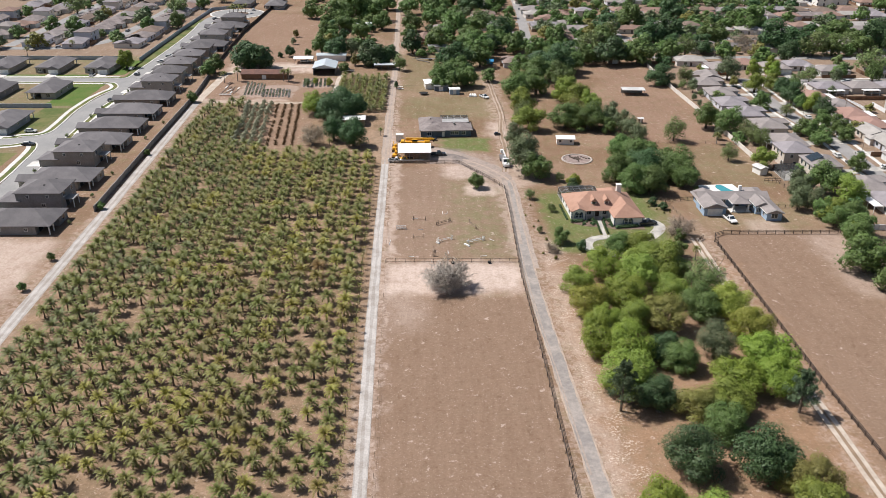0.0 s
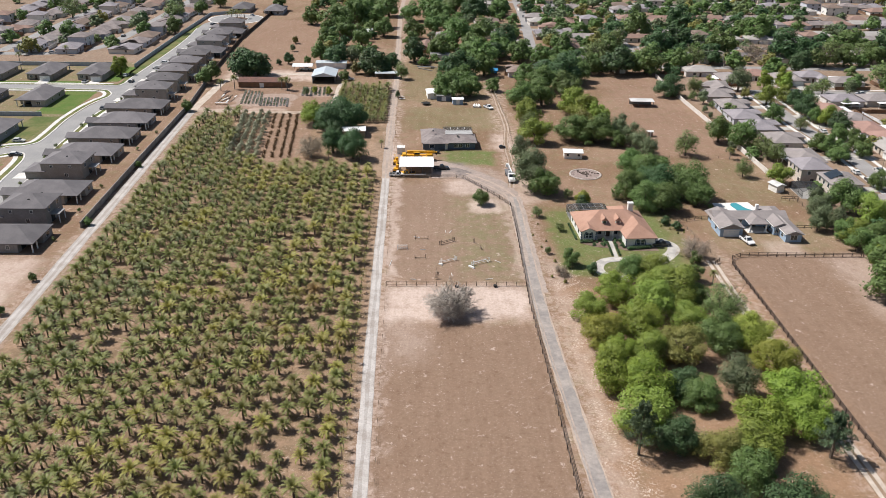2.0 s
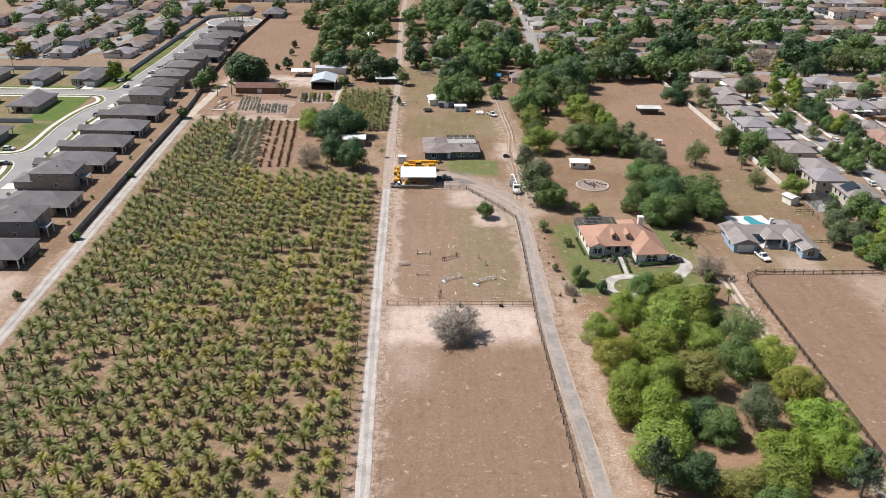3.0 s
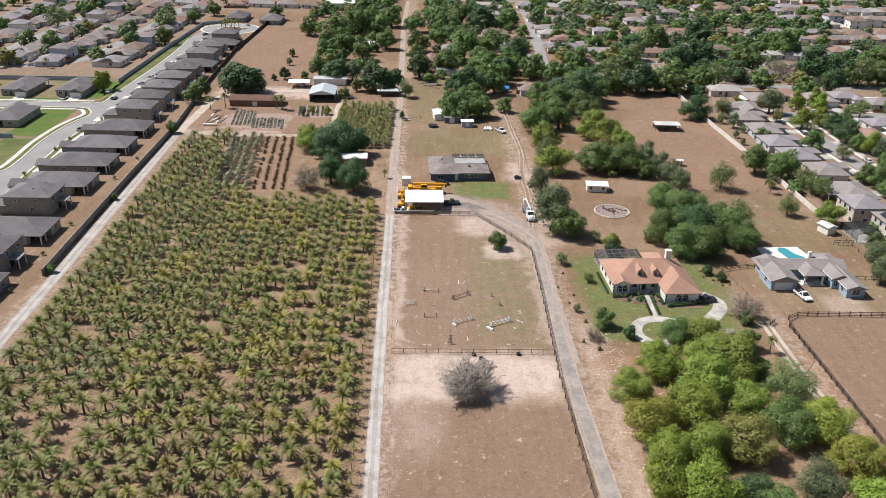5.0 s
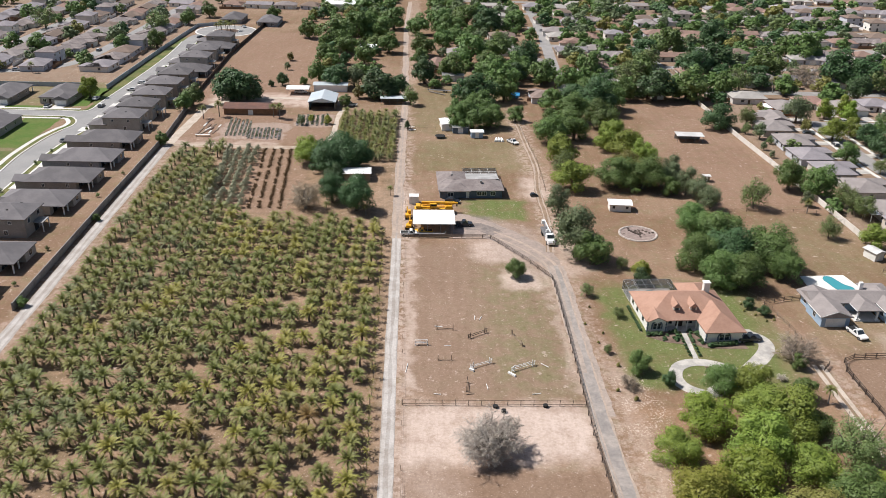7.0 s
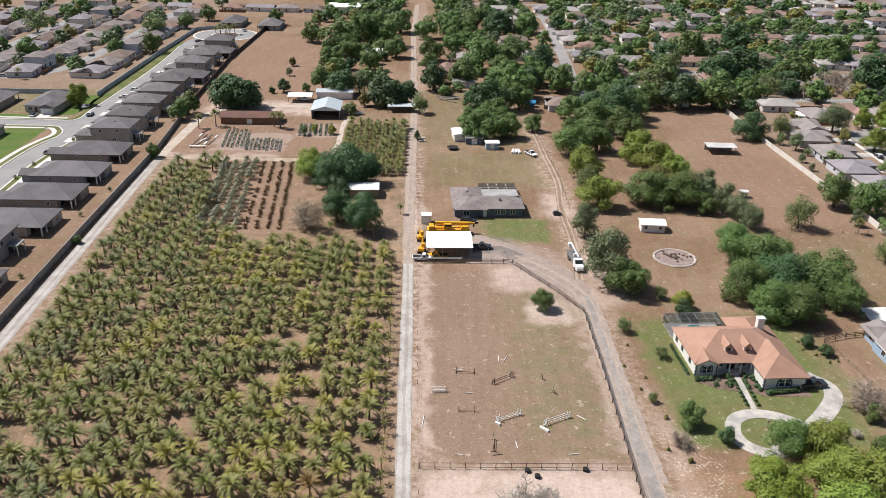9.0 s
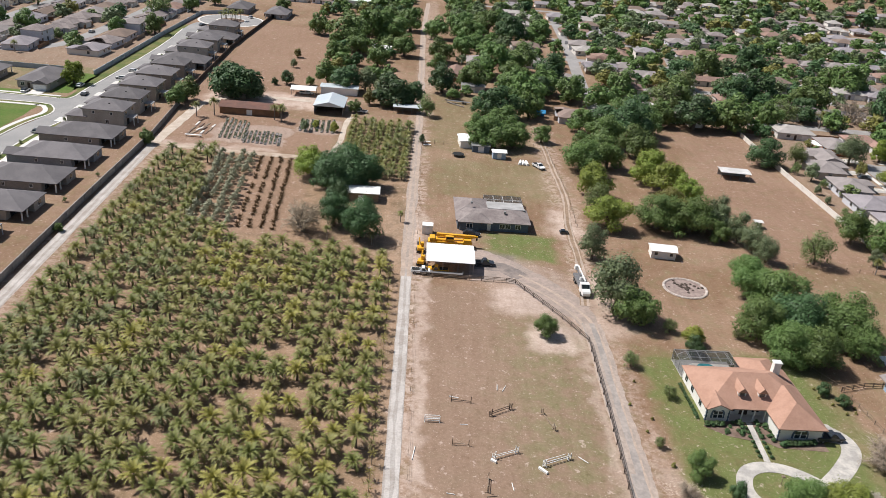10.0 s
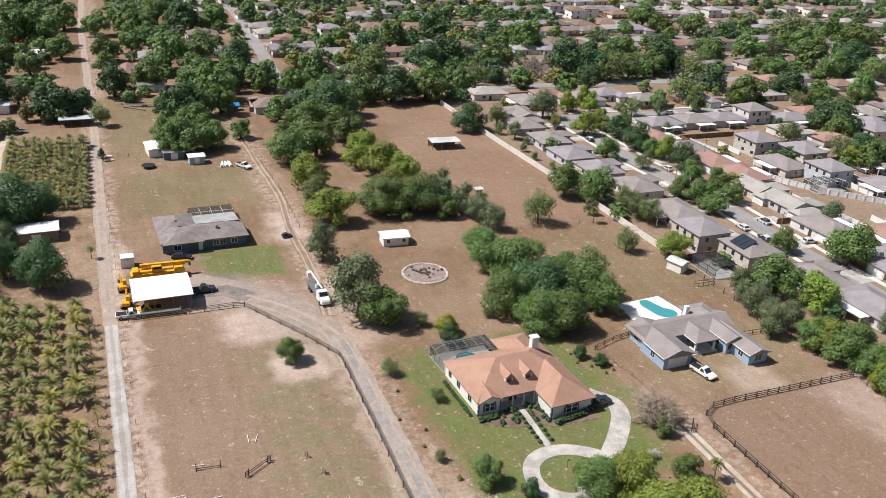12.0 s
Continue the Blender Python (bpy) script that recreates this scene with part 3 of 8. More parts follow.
structure("gravel_yard", ribbon(curve([(3.0, 270.6), (7.5, 271.2), (12.0, 269.8), (15.5, 266.4)]), 4.6, 0.036, 0.5, 0.8, 17), M["gravel_dark"], "dark crumbling asphalt beside the carport", "road")
structure("wheel_rut", ribbon(curve([(29.6, 238), (28.8, 247), (25.5, 254.2), (20.5, 261.5), (14.5, 267.5)]), 0.8, 0.041, 0.15, 0.8, 18), M["dust"], "pale wheel lane across the gravel", "road")
structure("wheel_rut", ribbon(curve([(28.0, 238), (26.6, 246.5), (23.4, 252.8), (18.6, 259.4), (12.8, 265.2)]), 0.7, 0.041, 0.15, 0.8, 19), M["dust"], "pale wheel lane across the gravel", "road")
for s in (-0.8, 0.8):
    structure("wheel_rut", ribbon([(79.5 + s, -90), (79.5 + s, 60), (79.6 + s, 104), (79.2 + s, 128), (77.8 + s, 176), (78 + s, 200)], 0.95, 0.058, 0.1, 2.0, 9), M["sand_pale"], "pale wheel rut in the farm track", "road")

for line, mat in (([(-89, -90), (-92.3, 60), (-94.3, 150), (-95.4, 204), (-96.6, 257), (-98.4, 330)], "rut"), ([(-6.4, -90), (-9.2, 60), (-10.0, 96), (-11.4, 157), (-12.3, 210), (-13.0, 268)], "rut")):
    for s in (-0.75, 0.75):
        structure("wheel_rut", ribbon([(x + s, y) for x, y in line], 0.75, 0.026 if line[0][0] < -50 else 0.042, 0.2, 1.2, 12 + int(s * 4)), M[mat], "pale worn wheel rut in the gravel track", "road")
structure("track", ribbon(curve([(-98.6, 343), (-98.2, 358), (-97.6, 372), (-97.3, 383), (-97.0, 391), (-94.5, 397.5), (-90, 402), (-84, 406), (-76, 408.3), (-66, 409), (-57, 408)]), 3.6, 0.031, 0.25, 1.2, 31), M["sand_pale"], "pale sandy track curving into the homestead", "road")
structure("track", ribbon(curve([(-42, 343), (-40.6, 356), (-40.4, 366), (-40.7, 382), (-39.6, 391)]), 2.0, 0.035, 0.2, 1.2, 32), M["sand_pale"], "narrow sandy path up to the barn", "road")
for s in (-0.8, 0.8):
    structure("wheel_rut", ribbon([(x + s, y) for x, y in ((-12.97, 262), (-13.4, 300), (-13.6, 330), (-13.9, 404), (-15.1, 462), (-17.5, 576), (-17, 690))], 0.8, 0.052, 0.28, 1.4, 33 + int(s)), M["dust"], "pale sandy wheel rut", "road")
    structure("wheel_rut", ribbon([(x + s * 0.85, y) for x, y in curve([(28.8, 254), (29.8, 264), (31, 280), (31, 299), (33, 322), (32.4, 350), (31.5, 386)])], 0.55, 0.074, 0.2, 1.2, 36 + int(s)), M["dust"], "pale sandy wheel rut", "road")
DRIVE = curve([(37.5, -90), (32.8, 60), (31.6, 96), (30.2, 128), (28.9, 160), (28.5, 176), (28.4, 217), (28.6, 236), (28.2, 246)])
for s, w in ((-1.6, 0.3), (1.6, 0.4)):
    structure("road_shoulder", ribbon([(x + s, y) for x, y in DRIVE], w, 0.066, 0.12, 0.7, 21), M["dust"], "sandy dust along the driveway edge", "road")
structure("road_shoulder", ribbon([(x - 0.35, y) for x, y in DRIVE if y > 196], 1.0, 0.068, 0.12, 0.5, 22), M["dusty"], "pale dust worn into the driveway", "road")
structure("road_shoulder", ribbon([(x + 2.2, y) for x, y in DRIVE if y > 176], 1.3, 0.014, 0.2, 0.5, 26), M["dusty"], "sandy shoulder beside the driveway", "road")
structure("wheel_rut", ribbon([(x - 1.0, y) for x, y in DRIVE if y > 100], 0.35, 0.072, 0.06, 0.6, 24), M["dusty"], "pale dusty wheel lane worn into the driveway", "road")

# western estate street with its branches
WST = [(-130, 150), (-132, 180), (-134.5, 249), (-139.2, 285), (-140.2, 300), (-140.6, 314), (-141.5, 329), (-140.7, 346), (-138.6, 358), (-137.6, 372), (-138.8, 388), (-138.6, 405), (-137.8, 430), (-136.8, 465), (-137.5, 500), (-139.5, 530)]
structure("road", ribbon(curve(WST), 7.6, 0.03, 0.02), M["asphalt"], "clean grey asphalt estate street", "road")
structure("road", ribbon(curve([(-139.5, 528), (-139, 545), (-132, 556)]), 7.2, 0.034, 0.02), M["asphalt"], "street bend into the turning circle", "road")
structure("road", ribbon([(-143, 290), (-165, 285.5), (-260, 282)], 7.2, 0.036, 0.02), M["asphalt"], "side street of the estate", "road")
structure("road", ribbon([(-141, 380), (-168, 380.3), (-290, 381.5)], 7.2, 0.038, 0.02), M["asphalt"], "side street of the estate", "road")
for z, poly in ((0.046, [(-153, 293), (-148, 294), (-144.3, 298.8), (-140, 300), (-139, 276), (-141, 276.5), (-143, 283.6), (-145.3, 286.5), (-149, 286)]),
                (0.048, [(-150, 376.4), (-148, 376), (-143.7, 372.8), (-141.4, 368), (-137, 366), (-138, 392), (-142, 392), (-142.4, 387), (-146, 383.4), (-150, 383.8)])):
    structure("road", Mesh().prism(poly[::-1], -0.2, z), M["asphalt"], "wide rounded street junction", "road")
structure("road", ribbon(curve([(-330, 452), (-235, 451), (-200, 453), (-183, 468), (-179, 495), (-177.5, 540), (-176, 640)]), 6.8, 0.04, 0.02), M["asphalt"], "curving estate street", "road")
ring = Mesh()
ring.prism(disc(-126, 562, 17.5, 40), -0.2, 0.042)
structure("road", ring, M["asphalt"], "round turning circle", "road")


def beside(line, off):
    """The line moved off metres to its left."""
    out = []
    for i, (x, y) in enumerate(line):
        a, b = Vector(line[max(i - 1, 0)]), Vector(line[min(i + 1, len(line) - 1)])
        d = (b - a).normalized()
        out.append((x - d.y * off, y + d.x * off))
    return out


KERBS = (([(-250, 286), (-165, 289.4), (-153, 293), (-148, 294), (-144.3, 298.8), (-144.4, 311), (-145.6, 328), (-144.9, 346), (-143, 357), (-141.2, 363), (-141.4, 368), (-143.7, 372.8), (-148, 376), (-164, 376.6), (-280, 377.6)], 1, True),
         ([(-280, 385.4), (-164, 384.2), (-146, 383.4), (-142.4, 387), (-142.4, 397), (-141.6, 420), (-140.7, 464), (-141.3, 500), (-143.2, 528)], 1, False),
         ([(-136, 150), (-138.2, 240), (-139.6, 262), (-141, 276.5), (-143, 283.6), (-145.3, 286.5), (-149, 286), (-165, 282), (-250, 278.4)], 1, True),
         ([(-126, 150), (-128, 180), (-130.6, 249), (-135.3, 284), (-136.3, 298), (-136.8, 314), (-137.5, 328), (-136.6, 345), (-134.5, 358), (-133.7, 372), (-134.9, 388), (-134.7, 405), (-133.9, 430), (-132.9, 465), (-133.6, 500), (-135.4, 530)], -1, True))
for line, side, walkway in KERBS:
    line = curve(line, 5)
    structure("kerb", ribbon(beside(line, 0.2 * side), 0.55, 0.13, 0.0, 1.5), M["concrete"], "white concrete kerb along the estate street", "kerb")
    structure("lawn", ribbon(beside(line, 1.35 * side), 1.75, 0.075, 0.05, 1.5), M["lawn"], "narrow grass verge behind the kerb", "lawn")
    if walkway:
        structure("pavement", ribbon(beside(line, 3.0 * side), 1.6, 0.10, 0.0, 1.5), M["concrete"], "white concrete sidewalk along the estate street", "pavement")
structure("pavement", ribbon([(-147, 386.6), (-290, 388.4)], 1.5, 0.1, 0.0), M["concrete"], "white concrete sidewalk along the side street", "pavement")
circ = Mesh()
for r0, r1 in ((17.2, 18.4), (7.4, 8.2)):
    a, b = disc(-126, 562, r0, 40), disc(-126, 562, r1, 40)
    for z in (0.12,):
        circ.add([(x, y, z) for x, y in a + b] + [(x, y, 0.0) for x, y in a + b],
                 [(i, (i + 1) % 40, 40 + (i + 1) % 40, 40 + i) for i in range(40)] + [(i, 80 + i, 80 + (i + 1) % 40, (i + 1) % 40) for i in range(40)]
                 + [(40 + i, 40 + (i + 1) % 40, 120 + (i + 1) % 40, 120 + i) for i in range(40)])
structure("kerb", circ, M["concrete"], "round concrete kerbs of the turning circle", "kerb")
structure("lawn", Mesh().prism(disc(-126, 562, 7.3, 30), 0, 0.08), M["mulch"], "planted island in the turning circle", "ground")
for name, (x0, x1, y0, y1), mat, lab in (
        ("lawn", (-150, -161, 297, 332), "lawn", "mown corner lawn"), ("lawn", (-149, -163, 336, 372.5), "lawn_green", "bright watered corner lawn"),
        ("lawn", (-146, -153, 391, 422), "lawn_green", "green lawn at the corner house"), ("lawn", (-143, -147, 396, 540), "lawn", "yellowing grass verge along the pale wall"),
        ("lawn", (-146, -175, 236, 274), "lawn", "mown lawn at the side street"), ("lawn", (-160, -250, 386, 391), "lawn_green", "front lawns"),
        ("lawn", (-129.5, -131.5, 205, 540), "lawn", "front lawns between the new houses and the street")):
    rng = random.Random(int(abs(x0 + y0)))
    n = max(4, int((y1 - y0) / 3))
    e0 = [(x0 + rng.uniform(-0.3, 0.3) + (0 if name != "lawn" else 0), y0 + (y1 - y0) * i / n) for i in range(n + 1)]
    e1 = [(x1 + rng.uniform(-0.6, 0.6), y0 + (y1 - y0) * i / n) for i in range(n + 1)]
    structure(name, Mesh().prism(e1 + e0[::-1], -0.2, 0.016), M[mat], lab, "lawn")

# eastern suburb streets
for pts, w in (([(155.5, 150), (156.5, 250), (158, 285), (155, 325), (156, 385)], 6.6), ([(156, 381), (259, 380)], 6.2), ([(259, 377), (259.5, 401), (262, 424), (248, 441), (203, 459)], 6.2), ([(222, 150), (222, 250), (224, 270)], 7.0),
               ([(298, 150), (298, 380)], 7.0), ([(368, 150), (368, 420)], 7.0), ([(120, 432), (480, 426)], 7.0), ([(115, 428), (117, 500), (125, 560)], 8.0), ([(60, 420), (61, 475), (67, 572), (70, 680)], 6.0),
               ([(110, 482), (520, 478)], 7.0), ([(60, 534), (560, 530)], 7.0), ([(60, 590), (620, 586)], 7.0), ([(224, 600), (236, 680), (240, 740)], 7.0), ([(330, 381), (480, 360)], 7.0), ([(20, 646), (660, 642)], 7.0), ([(20, 700), (700, 696)], 7.0)):
    structure("road", ribbon(pts, w, 0.03 + 0.0005 * len(bpy.data.objects) % 0.02, 0.05), M["street_pale"], "sun-bleached suburban street", "road")
for s in (-1, 1):
    structure("pavement", ribbon([(156 + s * 5.6, 150), (157 + s * 5.6, 250), (158.5 + s * 5.6, 285), (155.5 + s * 5.6, 325), (156.5 + s * 5.6, 374)], 1.5, 0.08, 0.0), M["concrete"], "concrete sidewalk", "pavement")
    structure("pavement", ribbon([(162, 381 + s * 5.0), (252, 380 + s * 5.0)], 1.4, 0.08, 0.0), M["concrete"], "concrete sidewalk", "pavement")

# ---- trees ----
def crown_mesh(seed, leaves, size, blobs=13, flat=0.82, low=0.12, spread=0.76, ragged=0.2, tall=1.0):
    """A crown of radius 1: small leaf sprays over many overlapping lobes, from low up to about 1.8."""
    rng = random.Random(seed)
    blobs = int(blobs * 1.6)
    centre = []
    for i in range(blobs):
        a, r = i * 2.4 + rng.uniform(-0.5, 0.5), spread * math.sqrt((i + 0.5) / blobs) * rng.uniform(0.85, 1.08)
        z = 0.92 + (0.58 - 0.95 * (r / spread) ** 2) * flat + rng.uniform(-0.32, 0.3)
        if i % 3 == 1:
            z, r = rng.uniform(0.36, 0.8), r * rng.uniform(0.8, 1.05)
        centre.append((Vector((r * math.cos(a), r * math.sin(a), z * tall)), rng.uniform(0.19, 0.36) * (1.1 - 0.25 * r)))
    m = Mesh()
    weight = [c[1] ** 2 for c in centre]
    body = leaves // 9
    rim = max(math.hypot(c.x, c.y) + r for c, r in centre) * 0.88
    top = max(c.z + r for c, r in centre) * 0.93
    for n, (c, r) in enumerate(rng.choices(centre, weight, k=leaves)):
        if n < body:
            d = Vector((rng.gauss(0, 1), rng.gauss(0, 1), rng.gauss(0.25, 0.9))).normalized()
            w = noise.noise(d * 2.3 + Vector((seed * 3.1, 0, 0))) * 0.34 + noise.noise(d * 5.0 + Vector((0, seed * 1.7, 0))) * 0.22 + rng.uniform(-0.12, 0.04)
            p = Vector((0, 0, top * 0.52)) + Vector((d.x * rim, d.y * rim, d.z * top * 0.48)) * (0.74 + w)
        else:
            d = Vector((rng.gauss(0, 1), rng.gauss(0, 1), rng.gauss(0.3, 1))).normalized()
            p = c + d * r * (rng.uniform(0.74, 1.04) + (rng.uniform(0, ragged * 2.6) if rng.random() < 0.26 else 0))
        if p.z < low:
            continue
        nrm = (d + Vector((rng.uniform(-1, 1), rng.uniform(-1, 1), rng.uniform(-0.3, 1.1))) * 0.5).normalized()
        u = nrm.orthogonal().normalized()
        u.rotate(Matrix.Rotation(rng.uniform(0, 6.28), 3, nrm))
        w = nrm.cross(u)
        s = size * rng.uniform(0.5, 1.25)
        m.add([p - u * s * 1.1, p + u * s * 0.7 - w * s * 0.75, p + u * s * 0.55 + w * s * 0.85], [(0, 1, 2)])
    return m


def limbs_mesh(seed, forks=6, reach=0.62, rise=1.35, r=0.085, twigs=0, start=0.4):
    rng = random.Random(seed)
    m = Mesh()
    top = Vector((rng.uniform(-0.04, 0.04), rng.uniform(-0.04, 0.04), start))
    m.rod((0, 0, -0.06), top * 0.5, r * 1.35, r, 8).rod(top * 0.5, top, r, r * 0.9, 8)
    for i in range(forks):
        a = i * math.tau / forks + rng.uniform(-0.4, 0.4)
        out = reach * rng.uniform(0.5, 1.0)
        mid = top + Vector((math.cos(a) * out * 0.5, math.sin(a) * out * 0.5, (rise - start) * rng.uniform(0.3, 0.5)))
        end = mid + Vector((math.cos(a + 0.3) * out * 0.5, math.sin(a + 0.3) * out * 0.5, (rise - start) * rng.uniform(0.35, 0.6)))
        m.rod(top, mid, r * 0.6, r * 0.4, 6).rod(mid, end, r * 0.4, r * 0.12, 5)
        for k in range(twigs):
            s = mid.lerp(end, rng.uniform(0.0, 1.0))
            b = a + rng.uniform(-1.3, 1.3)
            e = s + Vector((math.cos(b), math.sin(b), rng.uniform(0.1, 0.9))) * rng.uniform(0.18, 0.42)
            m.rod(s, e, r * 0.2, r * 0.06, 4)
            for _ in range(3):
                q = s.lerp(e, rng.uniform(0.3, 1))
                m.rod(q, q + Vector((rng.uniform(-1, 1), rng.uniform(-1, 1), rng.uniform(0, 1))).normalized() * rng.uniform(0.1, 0.24), r * 0.08, r * 0.03, 3)
    return m


def pine_mesh(seed, leaves, size):
    rng = random.Random(seed)
    m = Mesh()
    for i in range(leaves):
        h = rng.random() ** 0.8
        tier = math.floor(h * 7)
        a = tier * 1.7 + rng.choice((0, 1.26, 2.5, 3.77, 5.0)) + rng.uniform(-0.28, 0.28)
        rr = (0.85 - 0.6 * h) * math.sqrt(rng.random()) * (0.8 + 0.3 * math.sin(tier * 2.1))
        p = Vector((rr * math.cos(a), rr * math.sin(a), 0.75 + 1.75 * h + rng.uniform(-0.05, 0.05) + 0.12 * rr))
        d = Vector((rng.uniform(-1, 1), rng.uniform(-1, 1), rng.uniform(-0.2, 1))).normalized()
        u = d.orthogonal().normalized()
        u.rotate(Matrix.Rotation(rng.uniform(0, 6.28), 3, d))
        w, s = d.cross(u), size * rng.uniform(0.6, 1.3)
        m.add([p - u * s, p - w * s * 0.5, p + u * s, p + w * s * 0.5], [(0, 1, 2, 3)])
    return m


def bare_meshes(seed, depth=4, limbs=9):
    """A leafless spreading tree: the trunk with its limbs, and the finer branches that fork out of them."""
    rng = random.Random(seed)
    thick, thin = Mesh(), Mesh()
    thick.rod((0, 0, -0.06), (0, 0, 0.16), 0.10, 0.075, 9)

    def grow(p, d, ln, r, k):
        bend = Vector((rng.uniform(-1, 1), rng.uniform(-1, 1), rng.uniform(-0.5, 0.6))) * 0.3
        mid = p + d * ln * 0.5
        end = mid + (d + bend).normalized() * ln * 0.5
        m, n = (thick, 6) if k >= depth - 1 else (thin, 4 if k > 1 else 3)
        if k == 0:
            m.rod(p, end, r, r * 0.5, 3)
            return
        m.rod(p, mid, r, r * 0.8, n).rod(mid, end, r * 0.8, r * 0.55, n)
        for i in range(4):
            s = (mid, end, end, p.lerp(mid, 0.7))[i]
            side = Vector((rng.uniform(-1, 1), rng.uniform(-1, 1), rng.uniform(-0.65, 0.6)))
            grow(s, (d * 0.75 + side * 0.85).normalized(), ln * rng.uniform(0.6, 0.8), max(r * 0.52, 0.0052), k - 1)

    for i in range(limbs):
        a = i * math.tau / limbs + rng.uniform(-0.3, 0.3)
        lift = rng.uniform(0.35, 1.3) if i % 3 else 1.6
        grow(Vector((0, 0, 0.13)), Vector((math.cos(a), math.sin(a), lift)).normalized(), rng.uniform(0.40, 0.52), 0.042, depth)
    return thick, thin


MASTER = {}


def tree_master(kind, v, heavy):
    key = (kind, v, heavy)
    if key in MASTER:
        return MASTER[key]
    big = heavy == 2
    n, s = ((14200, 0.0325) if big else (7200, 0.046)) if heavy else (3700, 0.064)
    if kind == "p":
        crown, trunk, bark = pine_mesh(v + 40, int(n * 0.55), s * 1.05), Mesh().rod((0, 0, -0.06), (0.02, 0, 1.3), 0.06, 0.04, 7).rod((0.02, 0, 1.3), (0, 0.02, 2.45), 0.04, 0.012, 6), "bark"
    elif kind in "xt":
        trunk, crown = bare_meshes(v + 60, 5 if heavy == 2 else 4, 11 if heavy else 7)
        bark = "bark_grey"
    elif kind == "s":
        crown, trunk, bark = crown_mesh(v + 20, int(n * 0.62), s * 0.85, 16, 0.8, 0.2, 0.75, 0.25), limbs_mesh(v, 7, 0.8, 1.5, 0.06, 3, 0.45), "bark"
    elif kind == "g":
        crown, trunk, bark = crown_mesh(v + 30, int(n * 0.9), s * 0.85, 15, 0.9, 0.1, 0.6, 0.25, 1.25), limbs_mesh(v, 5, 0.5, 1.4, 0.06), "bark"
    else:
        crown, trunk, bark = crown_mesh(v + {"o": 0, "m": 2, "d": 5, "b": 10, "y": 15, "n": 50}[kind], n, s, 17 if big else 13, 0.85, ragged=0.2 if heavy else 0.1), limbs_mesh(v, 6, 0.55, 1.3), "bark"
    MASTER[key] = (trunk.data("trunk", M[bark]), crown.data("crown", LEAF[kind]))
    return MASTER[key]


WORDS = {"m": "broad spring-green oak with a dense rounded crown", "o": "broad green oak with a dense rounded crown", "d": "dark green oak with a dense crown", "b": "bright spring-green leafy tree", "y": "yellow-green leafy tree on dry ground",
         "n": "olive-brown tree with thinning leaves", "g": "grey-green feathery tree with a narrow crown", "s": "sparse light-green tree showing its limbs", "p": "dark tall pine with tiered boughs",
         "t": "bare tan tree with dense dry twigs", "x": "bare grey leafless tree with fine twigs"}
PLANTED = []


def tree(x, y, r, kind="o", heavy=1, group="", label="", tall=1.0):
    if r > 5 and kind not in "pxt":
        tall *= max(0.8, 1 - 0.05 * (r - 5))
    rng = random.Random(int(x * 31 + y * 17))
    trunk, crown = tree_master(kind, rng.randrange(3), heavy)
    name = "bush" if r < 1.9 and kind not in "pxt" else "tree"
    t = thing(name, x, y, label or WORDS[kind], name, group, rz=rng.uniform(0, 360))
    k = Matrix.Diagonal((r * rng.uniform(0.98, 1.14), r * rng.uniform(0.98, 1.14), r * rng.uniform(0.95, 1.15) * tall, 1))
    part("trunk", trunk, None, t, at=k)
    part("crown", crown, None, t, at=k)
    PLANTED.append((x, y, r))
    return t


def plant(spec, heavy, group, tall=1.0):
    for q in spec.split():
        a = q.split(",")
        tree(float(a[0]), float(a[1]), float(a[2]), a[3], heavy, group, tall=tall)


plant("53.8,189.3,4.1,o 58.8,187.4,4.9,m 46.9,178.0,5.8,b 61.9,176.5,6.4,m 58.0,179.3,5.6,m 66.3,175.2,3.7,o 53.8,169.0,6.4,m 39.6,168.6,4.6,m 47.8,175.7,3.2,n 49.1,160.8,5.9,b 39.9,156.8,5.7,y 60.7,163.5,4.9,m", 2, "trees of the grove", 0.84)
plant("56.0,151.3,5.7,n 70.4,167.6,5.9,s 65.8,156.1,5.8,o 73.0,156.8,5.9,y 48.7,150.7,4.7,m 42.2,150.7,4.0,b 39.0,141.5,5.3,b 44.7,137.1,5.6,b 52.7,137.6,4.7,d 42.2,126.9,6.3,m 39.6,119.9,4.9,p 46.7,121.2,4.6,d", 2, "trees of the grove", 0.84)
plant("63.7,138.2,5.1,g 74.8,146.2,5.4,y 72.9,133.6,7.0,b 72.9,126.4,5.3,b 64.7,126.2,5.6,b 60.1,118.4,5.2,m 53.9,117.9,4.6,n 74.5,119.0,4.6,p 48.1,102.2,5.7,d 57.1,111.8,4.7,o 61.3,101.9,5.9,d 67.7,97.0,4.7,n", 2, "trees of the grove", 0.84)
plant("55.2,134.8,4.6,o 63.0,97.6,2.0,n 65.3,90.1,5.0,m 40.2,90.2,5.3,b 54,82,6.5,d 73,80,5.9,b 47,88,4.9,m", 2, "trees of the grove", 0.84)
plant("116,220.2,3.6,g 120.7,213.9,3.5,o 122,207,3.9,o 123.7,202,2.7,o 122.5,197.2,3.2,b 119,229,3.7,g 119.5,224.8,3,g 121.1,234.8,2.6,g", 1, "trees along the eastern fence")
plant("116.6,178.8,7,o 118.5,164.9,6.2,o 120.6,192.1,4.7,o 127.2,209,4.6,o 126,201,4.2,o 126.2,173.7,6.4,o 122,150,6,o 121,135,6,d", 1, "trees along the eastern fence")
plant("39.4,197.3,2.8,o 39.8,219.5,1.6,s 34.2,204,1.1,s 69.7,187.8,2.7,o 68,194.1,1.3,x 73.5,198.7,1.9,o 44.3,192.2,1.7,d 36.0,191.6,2.2,t 34.3,229.7,2,s 49.9,240.5,2.6,y 46.1,245,2,s", 1, "yard trees")
